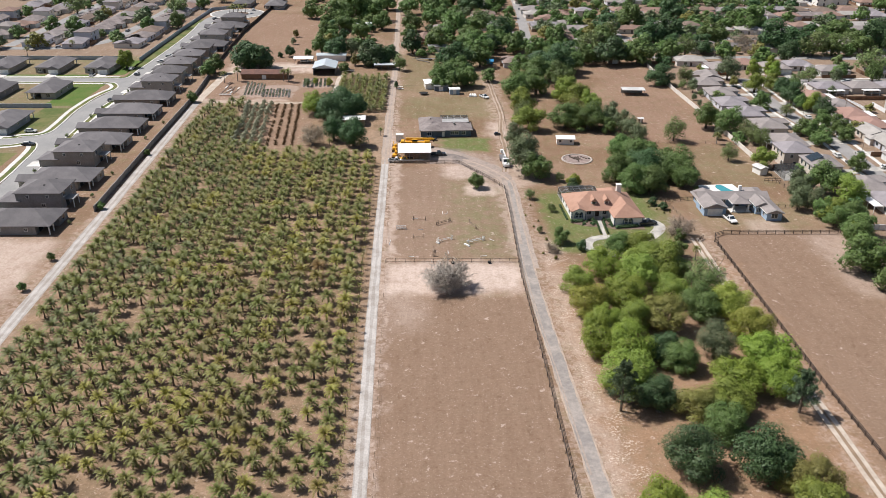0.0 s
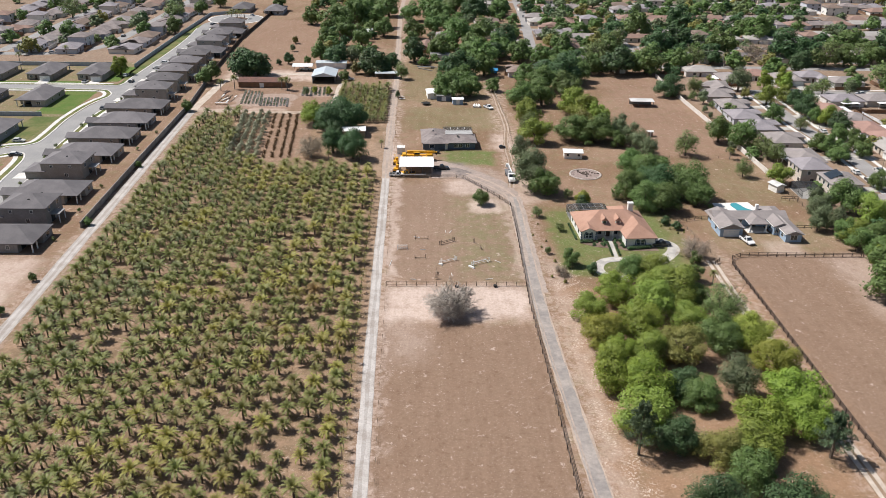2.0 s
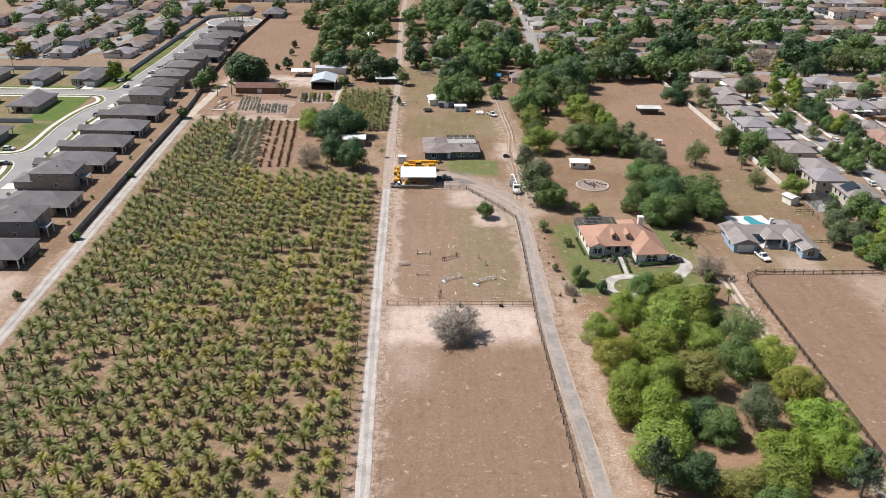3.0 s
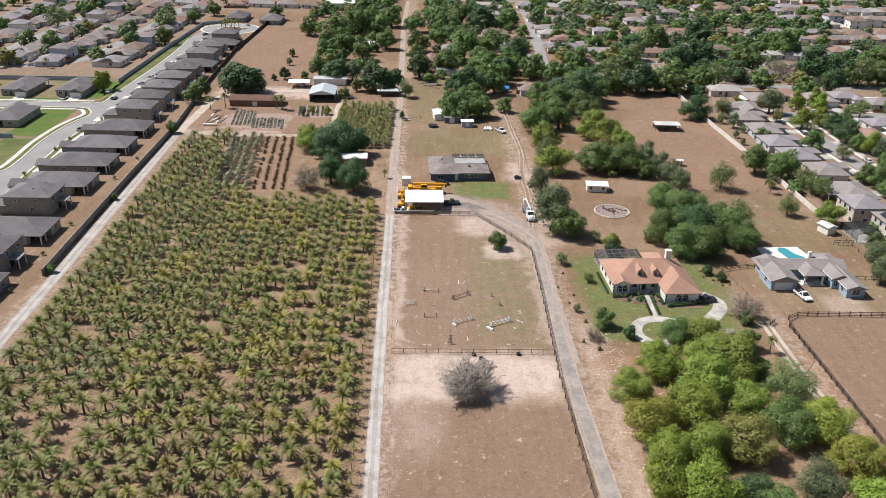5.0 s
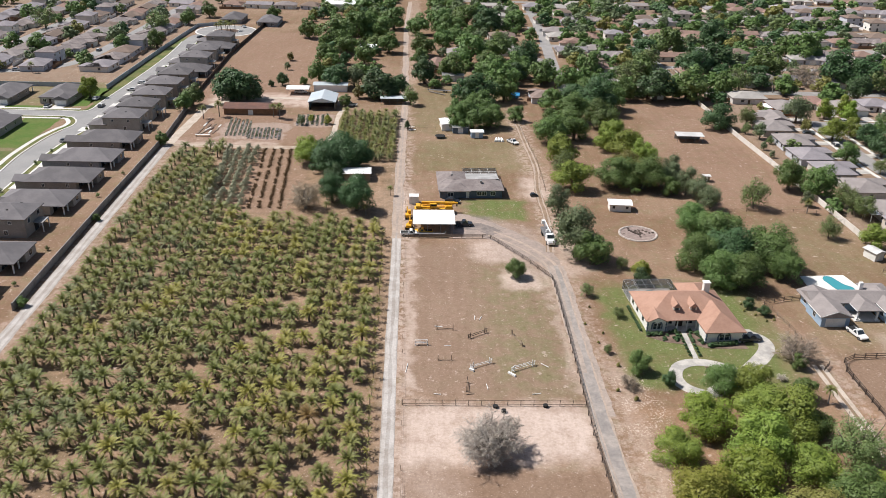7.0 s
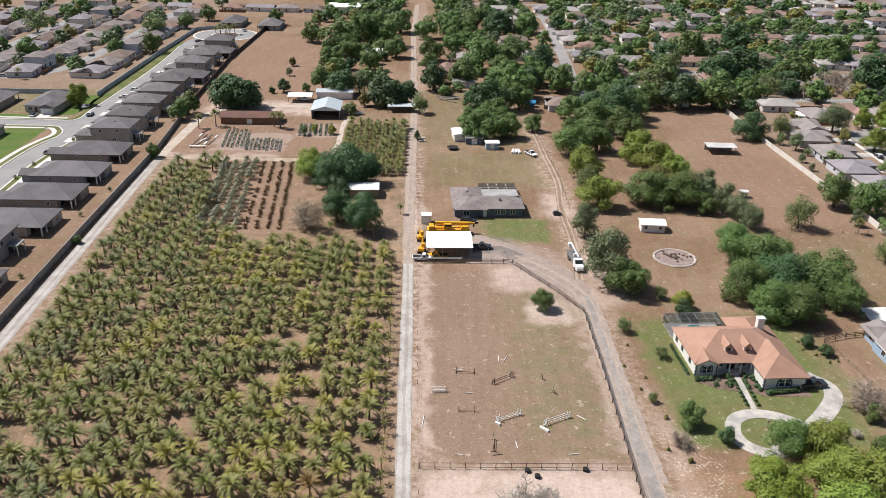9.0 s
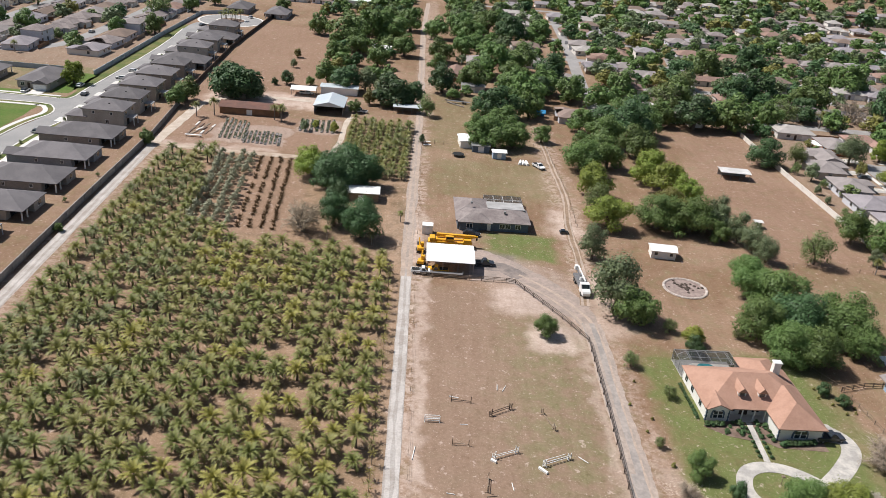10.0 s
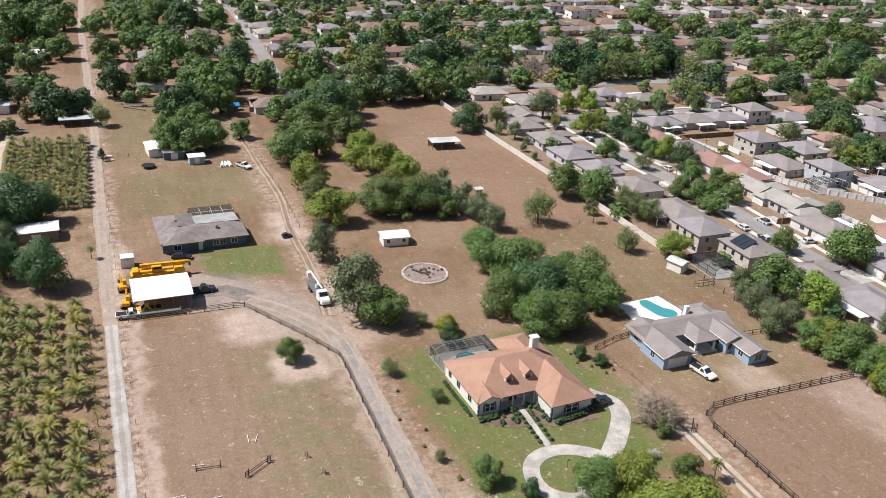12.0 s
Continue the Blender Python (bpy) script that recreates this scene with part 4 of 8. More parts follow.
plant("49,236.1,2.1,d 61.3,244.4,1.5,s 35.0,252.6,7.6,g 38.8,247.4,5.4,o 42.1,325.5,5.9,m 42.3,301.6,6.5,m 34.3,279.7,4.9,g 41,314,4.6,s", 1, "yard trees")
tree(18, 239.3, 2.9, "o", 2, label="lone round green tree in the riding paddock")
tree(6.9, 170.0, 5.9, "x", 2, label="bare grey spreading tree on the sand", tall=0.95)
tree(-40.9, 283.2, 5.6, "t", 1, label="pale leafless tree at the orchard corner", tall=1.15)
tree(74, 202.1, 5.0, "t", 1, label="pale leafless tree beside the farm track")
plant("71,264.7,6.4,o 75.5,259.3,7.6,o 65.8,245.2,6.4,o 74.4,246.4,8.1,d 84.3,246.2,7.7,o 74,235.1,6.1,o 86.4,239.6,4.9,o 68.7,236.1,5.9,o 72.9,275.2,4.5,o 57.2,304.5,7.8,o 66,303.5,8.2,o 61.8,309,7.0,n", 2, "oaks behind the houses", 0.88)
plant("63,343,6.2,m 66.4,335,6.4,m 70.5,324,5.2,m 76.5,311,4.3,g 74.5,304,4.2,g 78.2,298,4.4,g 80.4,292,4.4,g 82.4,286.5,3.8,g 73.2,297.5,3.2,o", 1, "oaks behind the houses")
plant("41.2,348.7,7.3,o 55,380.7,7.8,o 67.2,392.7,9.2,d 64.7,368.9,7.6,o 51.5,354.7,6.7,o 75.3,398.6,6.3,o 68.9,415.9,6.6,o 45.1,364.4,5.5,o 44.1,346.1,3.5,o 112.4,372.5,6.9,d 96.1,287.7,4.9,s", 1, "trees of the middle belt")
plant("13.3,367,7.1,o 7.8,365.7,5.6,o 20.4,369.8,5.9,o 31.4,378.1,3.8,o 16.9,384.5,6.6,o 7.7,382.8,4.6,o", 1, "trees of the middle belt")
plant("-73.6,544.1,6.5,o -56.2,512.7,10.9,o -46.4,536,11.5,o -34.3,537.2,11.5,o -55.9,481.6,6.5,o -36.4,475.8,6.7,o -25.5,506.5,6.9,o -48.2,503.1,7.2,o -54.7,436.9,5.9,o -45.8,429,7.3,d -38,430.8,5.4,g", 0, "trees of the northern lots")
plant("-25.1,412.6,9.6,d -17.5,414,5.7,d -29.8,414,5.1,g -11.5,400.6,4.2,s -5.7,439,6.8,d -6.7,501.3,6.9,o -8.1,479.3,5.2,o 4.6,519.1,7.1,o 11.9,537.9,6.2,o 8.3,450.4,8.2,o 17.6,479.5,10.2,o 26.8,459.3,8.4,o", 0, "trees of the northern lots")
plant("30.1,427,9,o 17.6,404,8.4,d 29.5,408.8,6.3,o 11.3,409.8,5.7,d -9.8,560.4,8.1,o 3.3,570.3,9.8,o 20.8,590.6,10.2,o 9.6,562.3,8.1,o 33.1,573.3,9.9,d 51,584.5,8.5,o -25.1,576.8,8.3,o -12.1,364,1.4,p", 0, "trees of the northern lots")
plant("-88.5,404,9.6,d -82,405,7.5,d -90.2,413,7.5,d -102.8,394,5.4,o -104.5,386,4.2,o -100.5,341.7,2.6,o -149.6,404.9,5.5,b -168,501.9,5,o -152,509.6,5.9,o -153.3,580.2,5.3,o -165.1,556.9,8.3,s", 0, "trees of the western estate")
plant("-147,608.8,6,o -233.3,560.3,7.7,s -208.8,494.5,6.2,o -103,597.4,5.2,o -75.5,483.8,2.2,n -61.7,433.3,2.2,o -97.6,222,1.4,o -98.6,170,1.3,o -98.4,187,1.2,o -99,272,1.3,o", 0, "trees of the western estate")
plant("-44.6,323.6,6.6,b -33.5,318.6,8.3,d -37,313,7,d -27.8,319.2,6,d -33.3,288.4,4.7,d -25.5,282.3,6.2,d -33.6,299.8,4.0,d -38,318,6,d", 2, "dark oaks by the white shed")
plant("153.1,358.8,4.8,m 163.0,364.1,4.0,m 163.9,353.0,5.1,d 172.1,361.3,3.7,o 145.8,331.9,4.3,o 162.3,338.9,5.7,d 162.7,331.3,3.4,o 152.6,320.1,3.5,s 166.2,327.4,4.5,b 166.3,316.9,4.7,d 162,306.5,3.8,o 162.8,295.3,4.3,o 162,287.3,3.6,o", 1, "street trees of the eastern suburb")
plant("150.2,281.2,3.9,o 150.2,288.3,4.5,o 148.2,295,3.7,o 120.2,297.5,6.2,o 113.6,304.0,5.3,o 124.7,288.6,4.2,s 126.6,279.7,4.0,s 113.5,289.5,2.4,g 109.7,265.3,3.5,s 119.8,259.1,4.4,m 163.6,297.7,2.4,g 130.6,234.7,6.2,o 134.6,226.4,5.4,m 122.9,238.2,3.1,g", 1, "street trees of the eastern suburb")
plant("122.2,230.9,3.3,g 121.9,221.1,3.6,g 123.0,212.8,4.0,m 150.9,254.0,3.5,o 161.6,243.3,6.1,o 171.2,246.6,3.6,o 142.8,214.0,3.1,g 181.0,267.2,3.5,g 226.5,333.3,5.1,s 229.8,312.2,4.9,s 231.0,308.3,3.7,y 241.3,314.1,6.0,d 257.8,345.3,8.8,d", 1, "street trees of the eastern suburb")
plant("247.2,390.1,3.9,o 249.3,387.0,3.0,y 256.0,382.2,3.5,d 218.7,379.4,4.6,o 199.3,376.7,3.6,g 205.2,386.3,4.0,o 273.4,378.1,4.1,s 186.9,378.1,4.6,s 172.8,387.0,3.9,b 174.2,394.3,4.5,b 284.6,375.9,6.7,o 306.4,375.5,5.9,o 239.0,352.1,2.3,d", 0, "trees of the eastern suburb")
plant("148.2,381.6,6.6,g 163.2,388.6,4.1,b 125.2,375.0,4.4,s 124.5,358.8,3.2,g 142.2,433,7,s 147.5,370.3,2.4,n 126.4,352.8,1.8,s 121.2,345.5,1.6,g 121.5,365.5,2.2,s 125.2,283.6,3.4,s 120.9,336.5,1.3,g 122.2,326.8,1.5,s", 1, "street trees of the eastern suburb")
plant("253.8,412.5,8.3,d 259.1,434.6,8.2,s 239.7,448.5,7.0,s 224.4,436.8,7.3,o 212.8,434.4,9.2,s 193.4,421.7,6.3,d 304.3,437.4,5.9,o 304.5,429.4,5.8,o 340.7,424.7,7.9,o 368.7,440.4,9.1,d 358.9,414.2,8.0,s 302.9,479.3,7.5,o 269.6,475.2,8.3,d", 0, "trees of the eastern suburb")
plant("365.0,487.3,7.5,o 355.4,453.8,9.7,o", 0, "trees of the eastern suburb")
plant("234.1,302,5.9,o 254.1,338.6,9.8,d 250.4,332.2,6.5,o 280.4,373.8,6.3,o 250.6,384.5,9.2,o 279.7,391.5,8.3,d 224.7,394,9.4,s 241.8,441.2,6.9,o 196.6,447.1,11.3,d 205.2,440.2,9.6,d 180,449.2,8.6,t 202.7,505.3,11.1,o", 0, "trees of the eastern suburb")
plant("197,513.5,7.7,o 166,462.6,9.4,o 143.1,471.4,11,d 130.8,461.1,9.1,d 112.6,417.1,9.4,o 132.5,423.4,6.3,o 153.3,441.5,7.6,d 97.6,414,9.7,d 113.1,412.9,8,o 128.6,512,10.5,o 109.1,487.5,9.4,d 106.9,468.5,7.8,s 164,539.3,11.5,d", 0, "trees of the eastern suburb")
plant("251.1,446.1,11.2,d 320.7,547.2,8.9,o 338.3,536.6,9.6,o 342.5,509.5,9.2,d 291.3,460.9,8,o 320.5,464.6,9.8,o 335.4,463,8.3,g 370.1,474.4,10.4,o 385.7,505.7,13.6,s 421,503.1,11.4,o 421.6,485.7,11.1,o", 0, "trees of the eastern suburb")
plant("352,427.1,7.9,d 323.7,412.5,7.4,o 350,408.8,7.5,s 382.2,443.5,7.8,d 246.9,479.5,9,o 320.9,566.6,10,o 318.8,385.4,7.0,o", 0, "trees of the eastern suburb")


# ---- palms ----
def palm_crown(seed, fronds=30, length=2.1, pairs=9, droop=1.0):
    """Arching feathered fronds: a rib with narrow leaflets on both sides, upright in the heart and hanging at the rim."""
    rng = random.Random(seed)
    m = Mesh()
    for i in range(fronds):
        a = i * 2.4 + rng.uniform(-0.3, 0.3)
        lift = 1.45 - 1.35 * (i / fronds) ** 0.85 + rng.uniform(-0.15, 0.15)
        ln = length * rng.uniform(0.85, 1.12)
        dirh = Vector((math.cos(a), math.sin(a), 0))
        side = Vector((-math.sin(a), math.cos(a), 0))
        pts, p, ang = [], Vector((0, 0, 0)), lift
        for k in range(pairs + 2):
            pts.append(p.copy())
            p = p + (dirh * math.cos(ang) + Vector((0, 0, 1)) * math.sin(ang)) * (ln / (pairs + 1))
            ang -= droop * (0.07 + 0.022 * k)
        for k in range(1, pairs + 1):
            u = k / pairs
            lw = 0.40 * (0.45 + 2.0 * u * (1 - u)) * length / 2.1
            fwd = pts[k + 1] - pts[k]
            for s in (-1, 1):
                tip = pts[k] + fwd * 1.9 + side * s * lw * rng.uniform(0.8, 1.15) + Vector((0, 0, 0.22 * lw + rng.uniform(-0.05, 0.03)))
                m.add([pts[k] - fwd * 0.12, pts[k] + fwd * 0.92, tip], [(0, 1, 2) if s > 0 else (0, 2, 1)])
    return m


def palm_trunk(h):
    m = Mesh()
    for k in range(5):
        m.rod((0, 0, -0.1 + h * k / 5), (0, 0, -0.1 + h * (k + 1) / 5 + 0.02), 0.22, 0.17, 7)
    return m


PALMS = [(palm_crown(i, 30 + 3 * (i % 3), 2.25, 9, 0.85 + 0.15 * (i % 3)), 1.35 + 0.28 * (i % 4)) for i in range(6)]
PALM_DATA = {}


def palm(x, y, v, mat, k, rz, group):
    if (v, mat) not in PALM_DATA:
        PALM_DATA[v, mat] = (palm_trunk(PALMS[v][1]).data("trunk", M["bark"]), PALMS[v][0].data("crown", FROND[mat]))
    trunk, crown = PALM_DATA[v, mat]
    t = thing("palm_tree", x, y, ("green", "yellow-green", "blue-green", "olive-green", "dying orange-brown", "silvery")[mat] + " young date palm in the orchard rows", "palm", group, rz=rz)
    part("trunk", trunk, None, t, at=Matrix.Scale(k, 4))
    part("crown", crown, None, t, at=Matrix.Translation((0, 0, PALMS[v][1] * k)) @ Matrix.Scale(k, 4))


rng = random.Random(5)
rest = Mesh()
rest_trunks = Mesh()


def palm_rest(x, y, v, mat, k, rz):
    c, s, h = math.cos(rz), math.sin(rz), PALMS[v][1] * k
    src = PALMS[v][0]
    n = len(rest.v)
    rest.v += [(x + k * (px * c - py * s), y + k * (px * s + py * c), h + k * pz) for px, py, pz in src.v]
    rest.f += [tuple(n + i for i in f) for f in src.f]
    rest.m += [mat] * len(src.f)
    rest_trunks.rod((x, y, -0.1), (x, y, h), 0.22 * k, 0.17 * k, 6)


def frond_choice(x, y):
    q = 0.5 * noise.noise(Vector((x * 0.045, y * 0.03, 3.0))) + rng.uniform(-0.5, 0.5) + 0.22 * (x + 52) / 36 + 0.03
    if rng.random() < 0.006:
        return 4
    return 2 if q < -0.40 else 0 if q < 0.0 else 3 if q < 0.36 else 1


count = 0
for col in range(19):
    y = 66.0 + rng.uniform(0, 4.6)
    while y < 338:
        px, py = -17.0 - 4.1 * col + rng.uniform(-0.25, 0.25) - 0.014 * (y - 96), y + rng.uniform(-0.5, 0.5)
        y += rng.uniform(4.2, 5.1)
        bare = (py > 280 and px > -72.5 - 0.083 * (py - 300)) or (py > 274 and px > -58)
        if bare or px < -90.3 + (py - 140) * -0.012 or rng.random() < 0.055:
            continue
        v, mat, k = rng.randrange(6), frond_choice(px, py), rng.uniform(0.76, 1.06) + min(0.14, max(0.0, (py - 120) * 0.002)) + (0.06 if px < -30 else 0)
        if count < 235 and 92 < py < 180 and px > -50:
            palm(px, py, v, mat, k, rng.uniform(0, 360), "orchard palms")
            count += 1
        else:
            palm_rest(px, py, v, mat, k, rng.uniform(0, 6.28))
# the palm block north of the sheds
for i in range(7):
    for j in range(17):
        px, py = -17.5 - 3.3 * i + rng.uniform(-0.4, 0.4), 327 + 3.5 * j + rng.uniform(-0.5, 0.5)
        if rng.random() > 0.05 and not (i > 3 and j < 1):
            palm_rest(px, py, rng.randrange(6), rng.choice((0, 3, 2, 0)), rng.uniform(0.8, 1.05), rng.uniform(0, 6.28))
# silvery shrubs and seedling rows at the orchard's north end
silver = Mesh()
BUSH = [crown_mesh(400 + k, 420, 0.13, 6, 0.8, 0.0) for k in range(4)]
for i in range(4):
    for j in range(19):
        if rng.random() < 0.06:
            continue
        y, r, src = 283 + 3.0 * j + rng.uniform(-0.5, 0.5), rng.uniform(1.2, 1.9), rng.choice(BUSH)
        x = -62.4 - 3.1 * i - 0.083 * (y - 300) + rng.uniform(-0.4, 0.4)
        n = len(silver.v)
        silver.v += [(x + r * a, y + r * b, r * c * 0.9) for a, b, c in src.v]
        silver.f += [tuple(n + q for q in f) for f in src.f]
        silver.m += [0] * len(src.f)
seedlings = Mesh()
for i in range(4):
    for j in range(27):
        y = 283 + 2.1 * j + rng.uniform(-0.3, 0.3)
        c = Vector((-59.3 + 3.05 * i - 0.083 * (y - 300) + rng.uniform(-0.25, 0.25), y, 0))
        if rng.random() < 0.1:
            continue
        for _ in range(30):
            d = Vector((rng.uniform(-1, 1), rng.uniform(-1, 1), rng.uniform(0.2, 1))).normalized()
            w = d.orthogonal().normalized() * 0.14
            seedlings.add([c - w, c + w, c + d * rng.uniform(0.7, 1.45)], [(0, 1, 2)])
tagged(part("palm_orchard", rest, FROND), "rows of young date palms, green to yellow", "palms", kind="stuff")
tagged(part("palm_trunks", rest_trunks, M["bark"]), "short rough palm trunks in rows", "palms", kind="stuff")
tagged(part("silver_shrubs", silver, FROND[5]), "rows of silvery grey-green shrubs", "shrubs", kind="stuff")
tagged(part("seedling_rows", seedlings, LEAF["r"]), "rows of small reddish-brown seedlings", "seedlings", kind="stuff")

# ---- houses and fences ----
def window(parent, x, y, z, w, h, face, plain=False):
    """A framed window on a wall that faces 'S', 'N', 'E' or 'W' of its house."""
    def turn(m, a0, a1, z0, z1, d0, d1):
        if face == "S":
            m.box(x + a0, x + a1, y - d1, y - d0, z0, z1)
        elif face == "N":
            m.box(x + a0, x + a1, y + d0, y + d1, z0, z1)
        elif face == "W":
            m.box(x - d1, x - d0, y + a0, y + a1, z0, z1)
        else:
            m.box(x + d0, x + d1, y + a0, y + a1, z0, z1)
    f = Mesh()
    turn(f, -w / 2 - 0.1, w / 2 + 0.1, z - 0.1, z + h + 0.1, -0.02, 0.05)
    win = part("window", f, M["trim_white"], parent)
    for a0, a1 in (((-w / 2, w / 2),) if plain else ((-w / 2, -0.04), (0.04, w / 2))):
        p = Mesh()
        turn(p, a0, a1, z, z + h, 0.0, 0.07)
        part("pane", p, M["pane"], win)
    return win


def door(parent, x, y, w, h, face, mat="trim_white", name="door", panels=1):
    m = Mesh()
    for i in range(panels):
        z0, z1 = h * i / panels + 0.02, h * (i + 1) / panels - 0.02
        if face in "SN":
            s = -1 if face == "S" else 1
            m.box(x - w / 2, x + w / 2, min(y, y + s * 0.06), max(y, y + s * 0.06), z0, z1)
        else:
            s = -1 if face == "W" else 1
            m.box(min(x, x + s * 0.06), max(x, x + s * 0.06), y - w / 2, y + w / 2, z0, z1)
    return part(name, m, M[mat], parent)


def vents(parent, spots, mat):
    for x, y, z in spots:
        part("roof_vent", Mesh().slab(x - 0.3, x + 0.3, y - 0.3, y + 0.3, z - 0.35, z + 0.22, 0.06), M[mat], parent)


class Roofs:
    """Collects roof planes; each becomes a part of its own."""
    def __init__(self):
        self.all = []

    def hip(self, *a, **k):
        self.all.append(Mesh().hip(*a, **k))
        return self

    def lay(self, parent, mat):
        for m in self.all:
            part("roof", m, M[mat], parent)


def estate_house(two, v, wall, roof):
    """New estate house; its garage end looks to -x, its garden end to +x."""
    h = thing("house", 0, -600 - 40 * v, "", "house")
    m = Mesh()
    r = Roofs()
    if two:
        m.box(-5, 8.5, -5.6, 5.6, 0, 5.6).box(-10.5, -5, -5.6, 2.5, 0, 2.8)
        r.hip(-5, 8.5, -5.6, 5.6, 5.6, 0.40).hip(-10.5, -4.0, -5.6, 2.5, 2.8, 0.36)
        part("porch_roof", Mesh().box(8.6, 11.4, -4.6 + v, -0.4 + v, 2.7, 2.9), M["metal_grey"], h)
        for yy in (-4.4 + v, -0.6 + v):
            part("porch_post", Mesh().box(11.1, 11.3, yy - 0.12, yy + 0.12, 0, 2.7), M["trim_white"], h)
        for xx in (-1.5, 4.5):
            window(h, xx, -5.6, 4.0, 0.8, 0.8, "S")
        for yy in (-3, 2.8):
            window(h, 8.5, yy, 3.6, 1.3, 1.3, "E")
        window(h, 8.5, 3, 0.9, 1.3, 1.3, "E")
        window(h, 3, -5.6, 0.9, 1.0, 1.2, "S")
        door(h, 8.5, -2.4 + v, 2.2, 2.2, "E", "pane", "sliding_door")
        door(h, -10.5, -1.6, 4.8, 2.2, "W", "trim_white", "garage_door", 4)
        door(h, -5, 4.0, 1.0, 2.1, "W", "wood_dark")
        window(h, -5, -2, 3.7, 1.6, 1.3, "W")
        window(h, -5, 3, 3.7, 1.2, 1.3, "W")
        vents(h, ((3, -2.5, 6.9), (4.4, 2.8, 6.8)), "black")
    else:
        s = -1 if v % 2 else 1
        y0, y1 = sorted((s * 6.3, 0.2 * s))
        m.box(-10, 6.2, -6.3, 6.3, 0, 2.9).box(6.2, 10.2, y0, y1, 0, 2.9)
        r.hip(-10, 10.2, -6.3, 6.3, 2.9, 0.40)
        if v % 2 == 0:
            r.hip(-13, -4, -6.0, -0.6, 2.9, 0.42, gable=True)
            m.box(-12.6, -10, -6.0, -0.6, 0, 2.9)
        for yy in (-s * 6.0, -s * 3.2):
            part("porch_post", Mesh().box(9.8, 10.1, yy - 0.15, yy + 0.15, 0, 2.8), M["trim_white"], h)
        gx = -12.6 if v % 2 == 0 else -10
        door(h, gx, -3.2, 4.6, 2.2, "W", "trim_white", "garage_door", 4)
        door(h, -10, 2.0, 1.0, 2.1, "W", "wood_dark")
        window(h, -10, 4.3, 0.9, 1.4, 1.3, "W")
        for xx in (-4, 3.5):
            window(h, xx, -6.3, 1.2, 0.8, 0.9, "S")
            window(h, xx, 6.3, 1.0, 1.0, 1.2, "N")
        window(h, 10.2, s * 3.2, 0.9, 1.6, 1.3, "E")
        door(h, 6.2, -s * 3, 2.4, 2.2, "E", "pane", "sliding_door")
        vents(h, ((3.5, -2.6, 4.2), (5.0, -2.9, 4.1)), "trim_white")
    part("wall", m, M[wall], h)
    r.lay(h, roof)
    return h


def suburb_house(v, wall, roof):
    """An older suburban house; its front looks to -y."""
    h = thing("house", -60 * v, -900, "", "house")
    m, r = Mesh(), Roofs()
    if v == 0:
        m.box(-6.5, 6.5, -5, 6, 0, 2.7).box(1.0, 6.5, -8.5, -5, 0, 2.7)
        r.hip(-6.5, 6.5, -5, 6, 2.7, 0.36).hip(1.0, 6.5, -8.6, 0.2, 2.7, 0.36)
        gy, gx = -8.5, 3.8
    elif v == 1:
        m.box(-7.5, 7.5, -5.5, 5.5, 0, 2.7)
        r.hip(-7.5, 7.5, -5.5, 5.5, 2.7, 0.33)
        gy, gx = -5.5, 4.5
        part("patio_roof", Mesh().box(-4, 4, 6.1, 9.0, 2.35, 2.45), M["metal_white"], h)
        for xx in (-3.8, 0, 3.8):
            part("patio_post", Mesh().box(xx - 0.08, xx + 0.08, 8.7, 8.86, 0, 2.35), M["trim_white"], h)
    elif v == 2:
        m.box(-5.5, 5.5, -5, 5, 0, 5.5).box(-5.5, 0, -7.5, -5, 0, 2.7)
        r.hip(-5.5, 5.5, -5, 5, 5.5, 0.42).hip(-5.5, 0, -7.6, -4.8, 2.7, 0.36)
        gy, gx = -7.5, -2.8
        for xx in (-3, 0.2, 3.2):
            window(h, xx, -5, 3.5, 1.1, 1.3, "S", True)
            window(h, xx, 5, 3.5, 1.1, 1.3, "N", True)
        for yy in (-2.6, 2.4):
            window(h, -5.5, yy, 3.5, 1.0, 1.2, "W", True)
            window(h, 5.5, yy, 3.5, 1.0, 1.2, "E", True)
    elif v == 3:
        m.box(-8, 4, -4.5, 4.5, 0, 2.7).box(-2, 4, 4.5, 8.5, 0, 2.7).box(4, 8, -5.5, 3.5, 0, 2.6)
        r.hip(-8, 4, -4.5, 4.5, 2.7, 0.34, gable=True).hip(-2, 4, 0, 8.6, 2.75, 0.34).hip(4, 8, -5.5, 3.5, 2.6, 0.34)
        gy, gx = -5.5, 6.0
    else:
        m.box(-9, 9, -4, 4, 0, 2.6)
        r.hip(-9, 9, -4, 4, 2.6, 0.28, gable=True)
        gy, gx = -4, 6.2
    part("wall", m, M[wall], h)
    r.lay(h, roof)
    door(h, gx, gy, 4.4 if v != 4 else 3.0, 2.1, "S", "trim_white", "garage_door", 4)
    fy = {0: -5, 1: -5.5, 2: -5, 3: -4.5, 4: -4}[v]
    by = {0: 6, 1: 5.5, 2: 5, 3: 4.5, 4: 4}[v]
    ex = {0: 6.5, 1: 7.5, 2: 5.5, 3: 8, 4: 9}[v]
    door(h, -0.3 if v != 2 else 1.2, fy, 1.0, 2.05, "S", "wood_dark")
    window(h, -3.2 if v != 2 else 3.4, fy, 0.9, 1.6, 1.2, "S", True)
    window(h, -4.2, by, 0.9, 1.5, 1.2, "N", True)
    window(h, 0.5 if v != 3 else -5.8, by, 0.9, 1.4, 1.2, "N", True)
    window(h, -ex if v != 3 else -8, 1, 0.9, 1.2, 1.1, "W", True)
    window(h, ex, 1.5, 0.9, 1.2, 1.1, "E", True)
    return h


